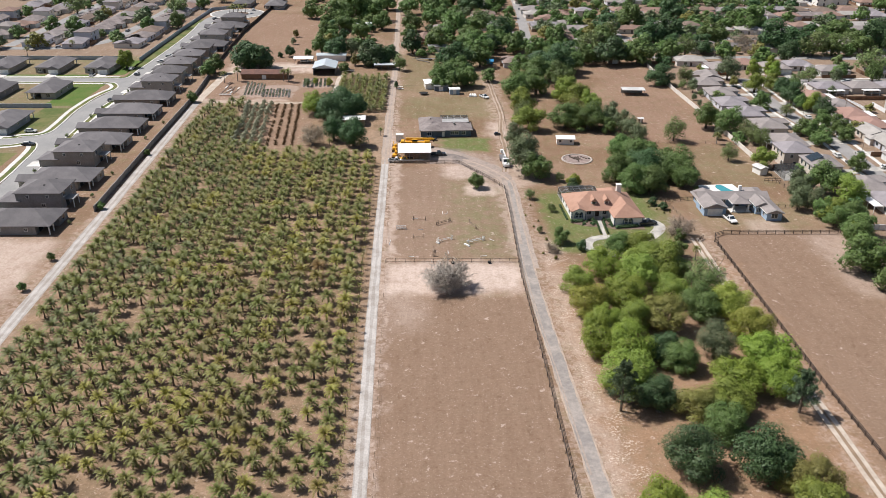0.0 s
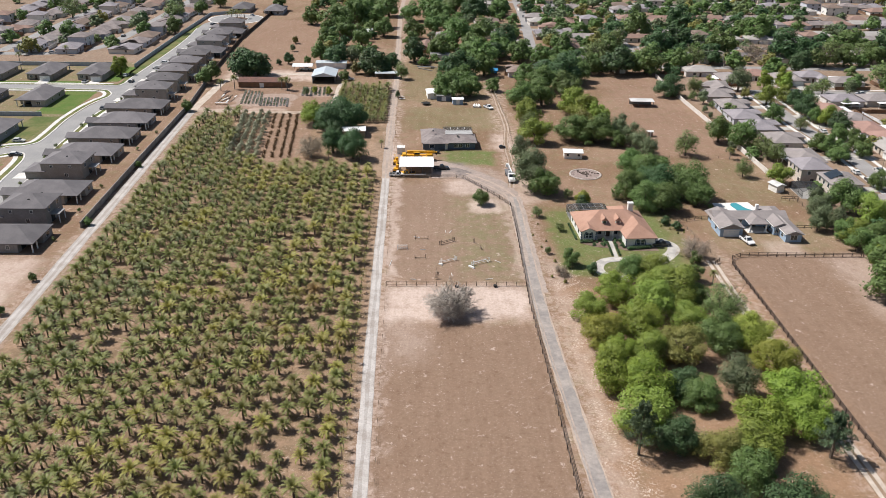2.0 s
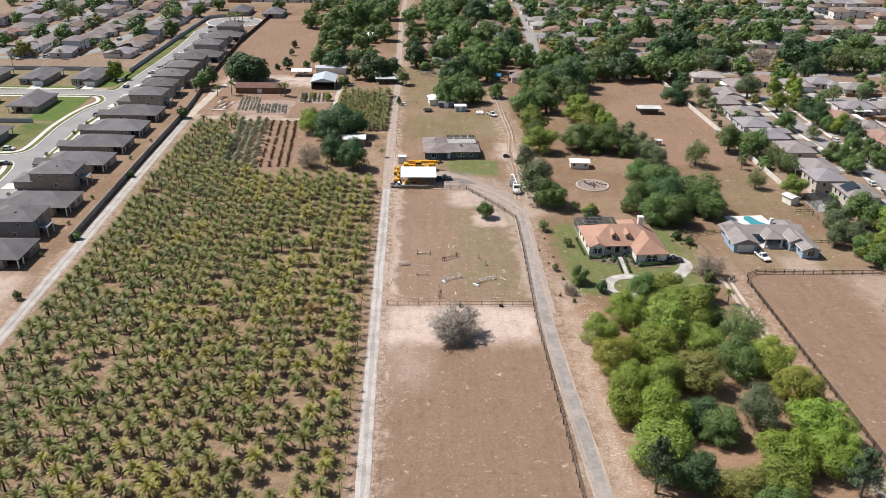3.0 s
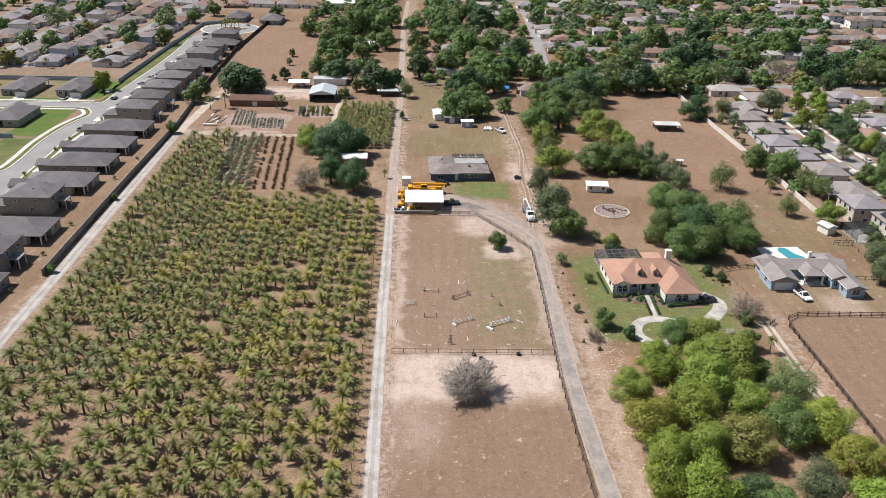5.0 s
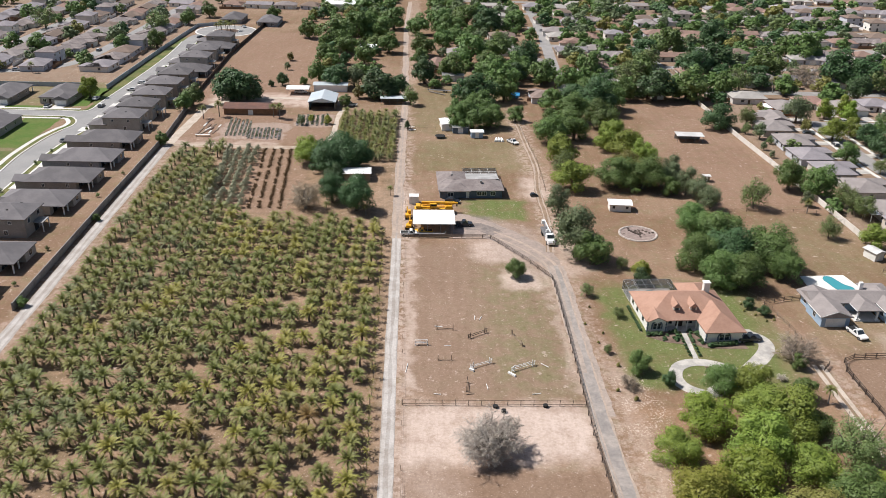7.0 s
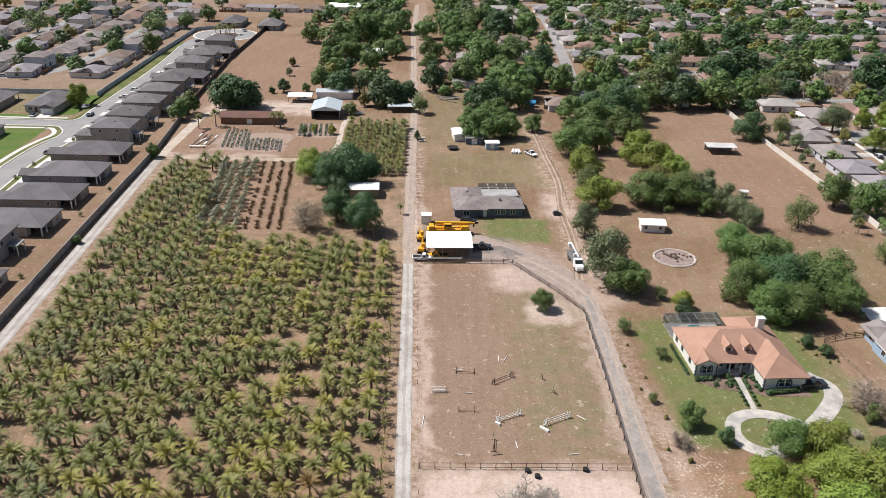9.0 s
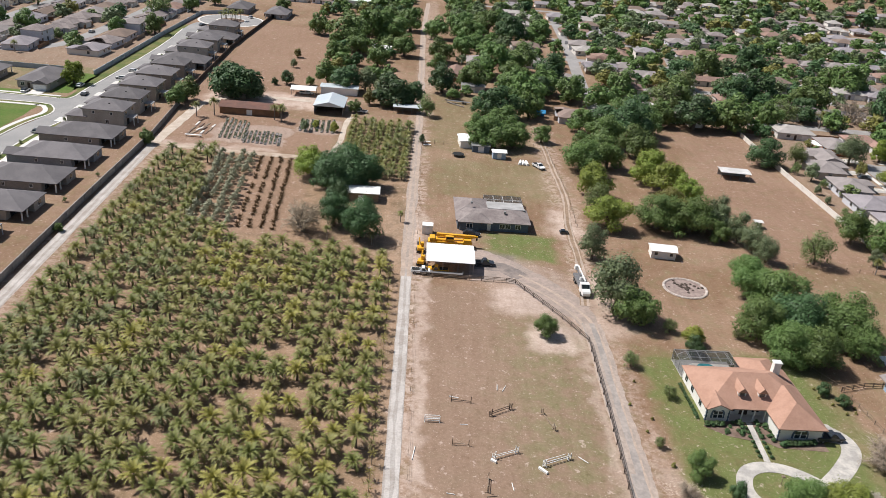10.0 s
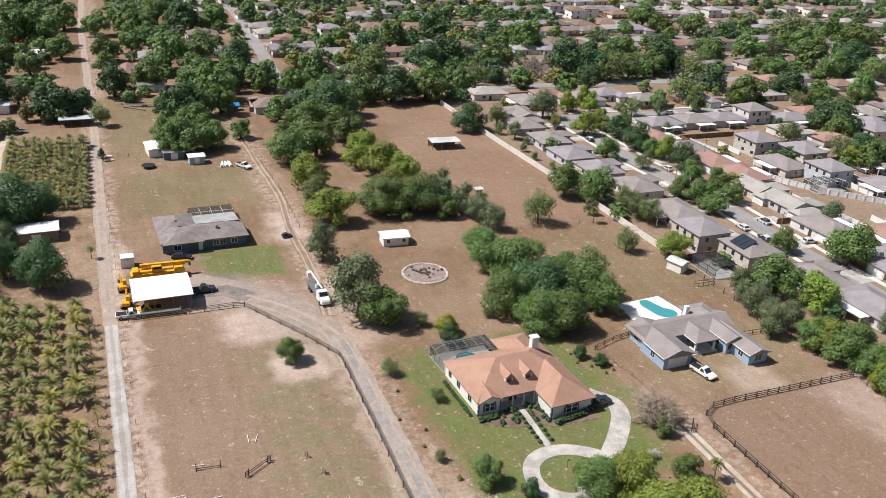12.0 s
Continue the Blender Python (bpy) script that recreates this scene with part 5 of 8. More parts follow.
def put_house(master, x, y, rz, label, group, wall=None):
    c = copy_thing(master, pose(x, y, 0, 0, 0, rz))
    if wall:
        for o in c.children_recursive:
            if o.name.split(".")[0] in wall:
                o.material_slots[0].link = "OBJECT"
                o.material_slots[0].material = M[wall[o.name.split(".")[0]]]
    tagged(c, label, "house", group)
    HOUSES.append((x, y))
    return c


HOUSES = []
EST = [estate_house(k in (1, 3), k, "wall_west", "roof_grey") for k in range(4)]
west = [(203.5 + 6, 0), (221.4 + 5.6, 1), (238.5 + 6, 2), (260 + 5.2, 3), (276 + 6, 2), (295.5 + 6, 0), (315 + 6, 2), (335.6 + 6, 0), (356.3 + 5.6, 1), (378, 3), (396, 1), (414, 3), (432, 1), (450, 2), (468, 1), (486, 3), (504, 0), (522, 1)]
for y, k in west:
    x = -119.5 if k in (0, 2) else -121.5
    if y < 260:
        x += 2.5 if y > 240 else 4
    put_house(EST[k], x, y, 0, ("new two-storey" if k in (1, 3) else "new single-storey") + " estate house with a dark grey hip roof", "new houses along the boundary wall")
    structure("driveway_pad", Mesh().box(x - 15.2 if y > 260 else x - 12, x - 10.4, y - 5.6, y - 0.4, -0.2, 0.14), M["concrete"], "white concrete garage driveway", "driveway")
for x, y, k, rz in ((-165, 308, 2, 90), (-190, 308, 0, 90), (-215, 308, 2, 90), (-168, 357, 0, 270), (-192, 355, 2, 270), (-216, 356, 1, 270), (-160, 404, 0, 90), (-184, 404, 2, 90), (-208, 404, 0, 90), (-232, 404, 1, 90),
                    (-256, 404, 2, 90), (-240, 356, 0, 270), (-168, 258, 0, 270), (-194, 258, 3, 270), (-164, 222, 2, 180), (-166, 200, 1, 180), (-128, 596, 0, 270), (-104, 588, 2, 270), (-240, 308, 3, 90), (-265, 356, 1, 270), (-282, 404, 0, 90)):
    put_house(EST[k], x, y, rz, "single-storey estate house with a grey hip roof on a mown lot" if k in (0, 2) else "two-storey estate house with a grey hip roof on a mown lot", "houses of the western estate")
    if rz == 90:
        structure("driveway_pad", Mesh().box(x + 0.5, x + 5.5, y - 18.5, y - 10.4, -0.2, 0.14), M["concrete"], "white concrete garage driveway", "driveway")
    if rz == 270:
        structure("driveway_pad", Mesh().box(x - 5.5, x - 0.5, y + 10.4, y + 18.5, -0.2, 0.14), M["concrete"], "white concrete garage driveway", "driveway")
SUB = [suburb_house(k, "wall_mix", "roof_mix") for k in range(5)]
rng = random.Random(11)
FRONT = {"N": 180, "S": 0, "E": 90, "W": 270}
NAMES = ("single-storey suburban house with a hipped shingle roof", "low suburban house with a patio roof behind", "two-storey suburban house with a hipped roof", "rambling suburban house with a gabled roof", "long low gabled suburban house")


FAR_WALL = ("wall_pale", "wall_white", "wall_blue_pale")
FAR_ROOF = (("roof_lilac", "lilac-grey"), ("roof_taupe", "taupe"), ("roof_old", "weathered grey"), ("roof_pale", "pale grey"), ("roof_brown", "brown"), ("roof_clay_pale", "pinkish"))
FAR_DATA = {}
FAR = Mesh()


def far_house(x, y, rz, k):
    """A distant house: walls with their openings, and the roof."""
    pick, wl = rng.choice((1, 2, 2, 4, 5, 0)) if x < 0 else rng.randrange(6), rng.randrange(3)
    if (k, wl) not in FAR_DATA:
        m, r = Mesh(), Mesh()
        w, d = ((6.5, 5.5), (7.5, 5.5), (5.5, 5), (8, 4.5), (9, 4))[k]
        hg = 5.4 if k == 2 else 2.7
        m.box(-w, w, -d, d, 0, hg)
        r.hip(-w, w, -d, d, hg, 0.36, 0.5, gable=k > 2)
        if k in (0, 3):
            m.box(1, w, -d - 3.2, -d, 0, 2.7)
            r.hip(1, w, -d - 3.2, d - 3, 2.7, 0.36, 0.5)
        gy = -d - 3.26 if k in (0, 3) else -d - 0.06
        m.box(2, 5.2, gy, gy + 0.06, 0, 2.1, 1).box(-1, 0, -d - 0.06, -d, 0, 2, 2)
        for xx in (-4.2, 0.6):
            for z in ((0.9, 3.5) if k == 2 else (0.9,)):
                m.box(xx - 0.7, xx + 0.7, d, d + 0.05, z, z + 1.2, 2).box(xx - 1.7, xx - 0.6, -d - 0.05, -d, z, z + 1.2, 2)
        for s in (-1, 1):
            m.box(min(s * w, s * w + s * 0.05), max(s * w, s * w + s * 0.05), 0.4, 1.6, 0.9, 2.1, 2)
        FAR_DATA["shape", k] = (m, r)
        FAR_DATA[k, wl] = m.data("house", [M[FAR_WALL[wl]], M["trim_white"], M["pane"]])
        for mat, _ in FAR_ROOF:
            if (k, mat) not in FAR_DATA:
                FAR_DATA[k, mat] = r.data("roof", M[mat])
    if y > 650 or x > 380 or x < -235:
        c, s = math.cos(radians(rz)), math.sin(radians(rz))
        for mesh, first in zip(FAR_DATA["shape", k], (None, 5 + pick)):
            n = len(FAR.v)
            FAR.v += [(x + px * c - py * s, y + px * s + py * c, pz) for px, py, pz in mesh.v]
            FAR.f += [tuple(n + i for i in f) for f in mesh.f]
            FAR.m += [first if first else wl if q == 0 else 2 + q for q in mesh.m]
        return
    h = part("house", FAR_DATA[k, wl], None, at=pose(x, y, 0, 0, 0, rz))
    tagged(h, "distant " + ("two-storey" if k == 2 else "low") + " house with a " + FAR_ROOF[pick][1] + (" gable" if k > 2 else " hip") + " roof", "house", "distant suburban houses")
    part("roof", FAR_DATA[k, FAR_ROOF[pick][0]], None, h)


def sub(x, y, face, k=None, group="houses of the eastern suburb", roof=""):
    if any(abs(x - a) < 12.5 and abs(y - b) < 12.5 for a, b in HOUSES):
        return
    k = rng.choice((0, 0, 1, 1, 2, 3, 4)) if k is None else k
    if y > 455 or x > 300 or x < -205:
        HOUSES.append((x, y))
        far_house(x, y, FRONT[face] + rng.uniform(-7, 7), k)
        return
    put_house(SUB[k], x, y, FRONT[face] + rng.uniform(-2, 2), NAMES[k], group, {"roof": roof} if roof else None)
    dx, dy = {"N": (0, 1), "S": (0, -1), "E": (1, 0), "W": (-1, 0)}[face]
    a = (x + dx * 8 + (4 if dx == 0 else 0) * (1 if face == "S" else -1), y + dy * 8 + (4 if dy == 0 else 0) * (1 if face == "E" else -1))
    if 118 < x < 260 and y < 410:
        structure("driveway_pad", ribbon([a, (a[0] + dx * 8, a[1] + dy * 8)], 4.6, 0.06, 0.0), M["path"], "pale concrete driveway", "driveway")


for x, y, k, rf in ((148, 190, 1, "roof_taupe"), (148, 205.5, 0, "roof_lilac"), (147, 221.5, 1, "roof_lilac"), (145, 236.5, 0, "roof_taupe"), (135.5, 250, 2, "roof_taupe"), (131.5, 264, 2, "roof_lilac"), (137, 281.5, 1, "roof_taupe"),
                    (138, 302, 0, "roof_taupe"), (135, 318.5, 0, "roof_lilac"), (133.5, 334, 0, "roof_lilac"), (134.4, 350.5, 0, "roof_taupe"), (133.5, 368.5, 0, "roof_taupe"), (139, 383, 3, "roof_taupe")):
    sub(x, y, "E", k, roof=rf)
for x, y, k, rf in ((173, 206, 1, "roof_pale"), (174, 222, 3, "roof_taupe"), (173, 240, 0, "roof_lilac"), (172, 260.5, 1, "roof_taupe"), (175.4, 277, 3, "roof_pale"), (174.7, 290.5, 3, "roof_pale"), (179.4, 303.5, 1, "roof_rose"),
                    (178.2, 317, 1, "roof_rose"), (178, 330.5, 0, "roof_taupe"), (174, 344, 1, "roof_rose")):
    sub(x, y, "W", k, roof=rf)
for x, y, k, rf in ((187.5, 250, 1, "roof_rose"), (199, 220, 0, "roof_pale"), (203, 238, 1, "roof_lilac"), (203, 256, 0, "roof_taupe"), (220, 282, 1, "roof_lilac"), (208.3, 296, 2, "roof_lilac"), (201.3, 309.3, 1, "roof_taupe"), (205.7, 327.6, 2, "roof_lilac"),
                    (222, 321, 0, "roof_lilac"), (235.6, 341.7, 0, "roof_pale"), (245.5, 328, 3, "roof_rose"), (264.2, 329.4, 2, "roof_lilac"), (294, 358, 1, "roof_taupe"), (280, 344, 0, "roof_lilac"), (240, 300, 1, "roof_taupe")):
    sub(x, y, "E", k, roof=rf)
for x, y, k, rf in ((188.4, 361.3, 1, "roof_lilac"), (205.2, 362.3, 1, "roof_taupe"), (220, 362.4, 1, "roof_lilac"), (234.5, 363, 2, "roof_taupe"), (249, 357, 1, "roof_lilac"), (266, 364, 1, "roof_rose"), (281, 362, 1, "roof_taupe"), (312, 362, 0, "roof_lilac"), (328, 362, 1, "roof_taupe")):
    sub(x, y, "N", k, roof=rf)
for x, y, k, rf in ((139.5, 416, 1, "roof_pale"), (165, 408, 0, "roof_rose"), (178, 402, 0, "roof_taupe"), (192.5, 405.5, 0, "roof_lilac"), (205, 395, 1, "roof_taupe"), (216.5, 404, 2, "roof_lilac"), (229, 391, 0, "roof_lilac"), (240, 403, 2, "roof_lilac"),
                    (271.7, 392.5, 4, "roof_pale"), (286.5, 388, 0, "roof_rose"), (293.8, 417, 0, "roof_rose"), (312.8, 418, 4, "roof_pale"), (306, 398, 1, "roof_taupe"), (324, 403, 0, "roof_lilac"), (340, 403, 1, "roof_rose")):
    sub(x, y, "S", k, roof=rf)
for xs in (226, 298, 368):
    for yy in range(200, 345, 17):
        sub(xs + 19, yy, "W")
        sub(xs + 43, yy + 3, "E")
for ys in (430, 480, 532, 588, 644, 698, 752, 806):
    x = 95 if ys < 500 else 40
    while x < 430 + (ys - 430) * 0.95:
        for s, f in ((-20, "N"), (20, "S")):
            if rng.random() < (0.9 if ys < 560 or x > 210 else 0.75) and not (ys == 430 and s < 0) and abs(x - 62) > 9 and abs(x - 118) > 9 and not (ys < 470 and 95 < x < 140 and s < 0):
                sub(x + rng.uniform(-2, 2), ys + s + rng.uniform(-3.5, 3.5), f)
        x += rng.choice((15.0, 16.5, 18.5))
for yy in range(440, 680, 19):
    for dx, f in ((-16, "E"), (16, "W")):
        if rng.random() < 0.75:
            sub(63 + dx + rng.uniform(-2, 2), yy, f)
for k, yy in enumerate(range(458, 650, 17)):
    sub(-163, yy, "W", group="houses of the northern estate", roof=rng.choice(("roof_old", "roof_taupe", "roof_grey", "roof_grey", "roof_lilac")))
    sub(-195, yy, "E", group="houses of the northern estate", roof=rng.choice(("roof_old", "roof_taupe", "roof_grey", "roof_grey", "roof_lilac")))
    sub(-216, yy + 4, "W", group="houses of the northern estate", roof=rng.choice(("roof_old", "roof_taupe", "roof_grey", "roof_grey", "roof_lilac")))
    sub(-248, yy, "E", group="houses of the northern estate", roof=rng.choice(("roof_old", "roof_taupe", "roof_grey", "roof_grey", "roof_lilac")))
    sub(-270, yy, "W", group="houses of the northern estate", roof=rng.choice(("roof_old", "roof_taupe", "roof_grey", "roof_grey", "roof_lilac")))
for xx in range(-230, -60, 18):
    sub(xx, 652, "S", group="houses of the northern estate")
structure("road", ribbon([(-232, 456), (-232, 650)], 6.6, 0.041, 0.03), M["asphalt"], "estate street", "road")
# older, mostly tree-hidden houses
for x, y, f in ((48, 412, "N"), (96, 425, "S"), (130, 408, "W"), (86, 436, "W"), (92, 452, "W"), (38, 470, "W"), (0, 470, "W"), (12, 500, "W"), (-40, 560, "E")):
    sub(x, y, f, group="old houses among the trees")
tagged(part("far_houses", FAR, [M[q] for q in FAR_WALL] + [M["trim_white"], M["pane"]] + [M[q] for q, _ in FAR_ROOF]), "farthest suburban houses with grey and brown roofs", "houses", kind="stuff")
for m_ in EST + SUB:
    for o in list(m_.children_recursive):
        bpy.data.objects.remove(o)
    bpy.data.objects.remove(m_)


def fence(name, pts, gap, height, rails, mat, label, post=0.07, rail=(0.04, 0.12), category="fence", leave=()):
    """Posts and rails along a line; each post is a part, each rail a part from corner to corner."""
    f = thing(name, pts[0][0], pts[0][1], label, category)
    o = Vector((*pts[0], 0))
    pm = Mesh().slab(-post, post, -post, post, -0.3, height, 0.03).data("post", M[mat])
    for i, (a, b) in enumerate(zip(pts, pts[1:])):
        a, b = Vector((*a, 0)) - o, Vector((*b, 0)) - o
        n = max(1, round((b - a).length / gap))
        for k in range(n + (i == len(pts) - 2)):
            p = a.lerp(b, k / n)
            part("post", pm, None, f, at=(p.x, p.y, 0))
        side = (b - a).normalized().cross(Vector((0, 0, 1))) * (post + rail[0] / 2)
        for z in rails:
            part("rail", Mesh().bar(a + side + Vector((0, 0, z)), b + side + Vector((0, 0, z)), rail[0], rail[1]), M[mat], f)
    return f


def panel_wall(name, pts, step, height, thick, mat, label, cap=True, post=True):
    w = thing(name, pts[0][0], pts[0][1], label, "wall")
    o = Vector((*pts[0], 0))
    for a, b in zip(pts, pts[1:]):
        a, b = Vector((*a, 0)) - o, Vector((*b, 0)) - o
        n = max(1, round((b - a).length / step))
        rot = math.degrees(math.atan2((b - a).y, (b - a).x))
        ln = (b - a).length / n
        pm = Mesh().box(0.15, ln - 0.15, -thick / 2, thick / 2, -0.2, height).box(0.15, ln - 0.15, -thick / 2 - 0.03, thick / 2 + 0.03, height, height + 0.08)
        if post:
            pm.slab(-0.18, 0.18, -0.2, 0.2, -0.2, height + 0.16, 0.05)
        pm = pm.data("panel", M[mat])
        for k in range(n):
            p = a.lerp(b, k / n)
            part("panel", pm, None, w, at=pose(p.x, p.y, 0, 0, 0, rot))
    return w


panel_wall("boundary_wall", [(-98.9, 220), (-100.3, 280), (-101.3, 350), (-104, 390)], 6.0, 1.9, 0.18, "wall_conc", "grey precast wall behind the new houses")
panel_wall("boundary_fence", [(-105, 395), (-108.8, 493), (-106, 600)], 6.0, 1.8, 0.12, "wood_dark", "dark tall fence along the empty field")
panel_wall("estate_wall", [(-147.6, 420), (-147.4, 510), (-146, 574), (-131, 585)], 5.0, 1.9, 0.12, "vinyl_blue", "pale blue-grey estate fence")
panel_wall("estate_wall", [(-154, 423), (-300, 424)], 5.0, 1.9, 0.12, "vinyl_blue", "pale blue-grey estate fence behind the houses")
panel_wall("garden_fence", [(-158, 333), (-225, 333)], 4.0, 1.7, 0.1, "vinyl_blue", "grey fence between back gardens")
panel_wall("boundary_wall", [(115.8, 408), (116.5, 360), (118.5, 311), (119.4, 264)], 6.0, 1.7, 0.16, "wall_pale", "pale wall along the bare eastern field")
panel_wall("garden_fence", [(168, 268), (186, 270), (187, 250), (168, 247)], 2.4, 1.7, 0.08, "vinyl", "white vinyl garden fence")
panel_wall("garden_fence", [(187, 309), (192, 296), (198.5, 285.4), (210, 275), (216, 267)], 2.4, 1.7, 0.08, "vinyl", "white vinyl garden fence")
panel_wall("garden_fence", [(188.4, 342), (190.2, 325)], 2.4, 1.7, 0.08, "vinyl", "white vinyl garden fence")
panel_wall("garden_fence", [(187, 318), (187, 346), (212, 346)], 2.4, 1.7, 0.08, "wood_brown", "brown board garden fence")
panel_wall("garden_fence", [(187, 369.5), (232, 369.5)], 2.4, 1.7, 0.08, "wood_dark", "dark board garden fence")
panel_wall("garden_fence", [(122.5, 256.5), (132, 256.5)], 2.4, 1.7, 0.08, "wood_brown", "brown board garden fence")
panel_wall("garden_fence", [(126, 222), (127, 206), (146, 204)], 2.4, 1.7, 0.08, "vinyl", "white vinyl garden fence")
panel_wall("garden_fence", [(232, 392), (300, 390)], 2.4, 1.7, 0.08, "vinyl", "white vinyl garden fence")
panel_wall("garden_fence", [(120, 415), (160, 415)], 2.4, 1.6, 0.08, "wood_brown", "brown board garden fence")
fence("paddock_fence", [(26.9, 90), (26.6, 135), (26.0, 176), (26.2, 185), (26.9, 215), (27.1, 238), (22.6, 247), (13.2, 262.4), (11, 262.8)], 3.6, 1.25, (0.45, 0.8, 1.15), "wood_dark", "dark timber rail fence along the driveway")
fence("paddock_fence", [(-9.2, 185), (26.2, 185)], 2.5, 1.3, (0.35, 1.2), "wood_dark", "dark pipe rail fence across the paddock", 0.05, (0.06, 0.06))
fence("paddock_fence", [(11, 262.8), (-9.6, 262.4)], 3.0, 1.25, (0.45, 0.8, 1.15), "wood", "weathered timber fence below the carport")
fence("wire_fence", [(-7.6, 90), (-8.5, 135), (-9.4, 185), (-10.4, 240), (-10.8, 262), (-11.2, 300), (-12.2, 365)], 6.0, 1.1, (0.5, 1.0), "wood", "thin wire and post fence", 0.035, (0.015, 0.015))
fence("paddock_fence", [(84.3, 90), (84.2, 104), (83.4, 127), (83.2, 176), (83.0, 197.4), (84.2, 200.9), (87, 202.5), (92, 202.8), (120.6, 202.6)], 2.6, 1.35, (0.35, 0.75, 1.2), "wood_dark", "dark-stained timber rail fence round the field", 0.08, (0.05, 0.14))
fence("wire_fence", [(121.3, 120), (121.2, 202.6), (119.8, 218), (119.2, 246), (118.8, 262)], 3.5, 1.5, (0.4, 0.8, 1.4), "wood_dark", "dark wire fence under the eastern trees", 0.06, (0.03, 0.03))
fence("wire_fence", [(33.5, 300), (34.2, 330), (32, 372), (33, 400)], 3.5, 1.2, (0.5, 1.1), "wood", "thin wire fence beside the wheel track", 0.05, (0.015, 0.015))
fence("wire_fence", [(-11, 366.5), (2, 366), (28, 372)], 3.0, 1.3, (0.5, 1.2), "wood", "old wire fence behind the lawn", 0.05, (0.03, 0.03))
fence("paddock_fence", [(76.5, 226), (82, 228), (90.5, 229.5)], 2.4, 1.2, (0.4, 0.8, 1.15), "wood_dark", "dark timber fence at the pool terrace")
fence("paddock_fence", [(108.5, 222), (119.3, 221.5)], 2.4, 1.2, (0.4, 1.1), "wood_dark", "dark timber fence at the house")
fence("wire_fence", [(69, 240), (77, 226), (79.5, 205)], 2.6, 1.1, (0.4, 1.0), "wood", "low garden fence beside the lawn", 0.05, (0.03, 0.05))
fence("wire_fence", [(86, 285), (118, 284)], 3.4, 1.2, (0.5, 1.1), "wood", "thin wire fence across the field", 0.05, (0.03, 0.03))
fence("track_rail", [(78.5, 197.6), (80.3, 199.6)], 1.2, 1.2, (0.4, 0.8, 1.1), "wood_dark", "short dark timber gate by the farm track")
# spindly young palms on stakes at the orchard's edge
rng = random.Random(3)
YOUNG = []
for k in range(3):
    tk = Mesh().rod((0, 0, -0.2), (0.06, 0.03, 1.9), 0.07, 0.05, 6)
    tk.rod((0.1, 0.1, -0.2), (0.12, 0.1, 1.6), 0.03, 0.03, 4)
    YOUNG.append((tk.data("stem", M["wood"]), palm_crown(90 + k, 13, 1.0, 6, 1.5).data("fronds", FROND[3 if k else 1])))
for k in range(56):
    y_ = 90 + 3.15 * k + rng.uniform(-0.5, 0.5)
    hgt = rng.uniform(0.75, 1.25)
    t_ = thing("young_palm", -13.7 - 0.017 * (y_ - 90) + rng.uniform(-0.25, 0.25), y_, "spindly young palm tied to a stake", "palm", "young palms along the track", rz=rng.uniform(0, 360))
    st_, cr_ = YOUNG[rng.randrange(3)]
    part("stem", st_, None, t_, at=Matrix.Diagonal((1, 1, hgt, 1)))
    part("fronds", cr_, None, t_, at=(0.06, 0.03, 1.85 * hgt))
weeds = Mesh()
for k in range(7000):
    t_ = rng.random()
    if rng.random() < 0.35:
        x, y = -14.0 - 2.9 * t_ + rng.gauss(0, 0.6), 90 + 178 * t_
        s = 0.22
    else:
        x, y = rng.uniform(-90, -16), rng.uniform(90, 280)
        s = 0.26
    d = Vector((rng.uniform(-1, 1), rng.uniform(-1, 1), rng.uniform(0.1, 0.7))).normalized() * s * rng.uniform(0.6, 1.8)
    w = d.orthogonal().normalized() * 0.08
    b0 = Vector((x, y, 0))
    weeds.add([b0 - w, b0 + w, b0 + d], [(0, 1, 2)])
tagged(part("weeds", weeds, FROND[4]), "dry weeds and dead fronds in the orchard", "weeds", kind="stuff")

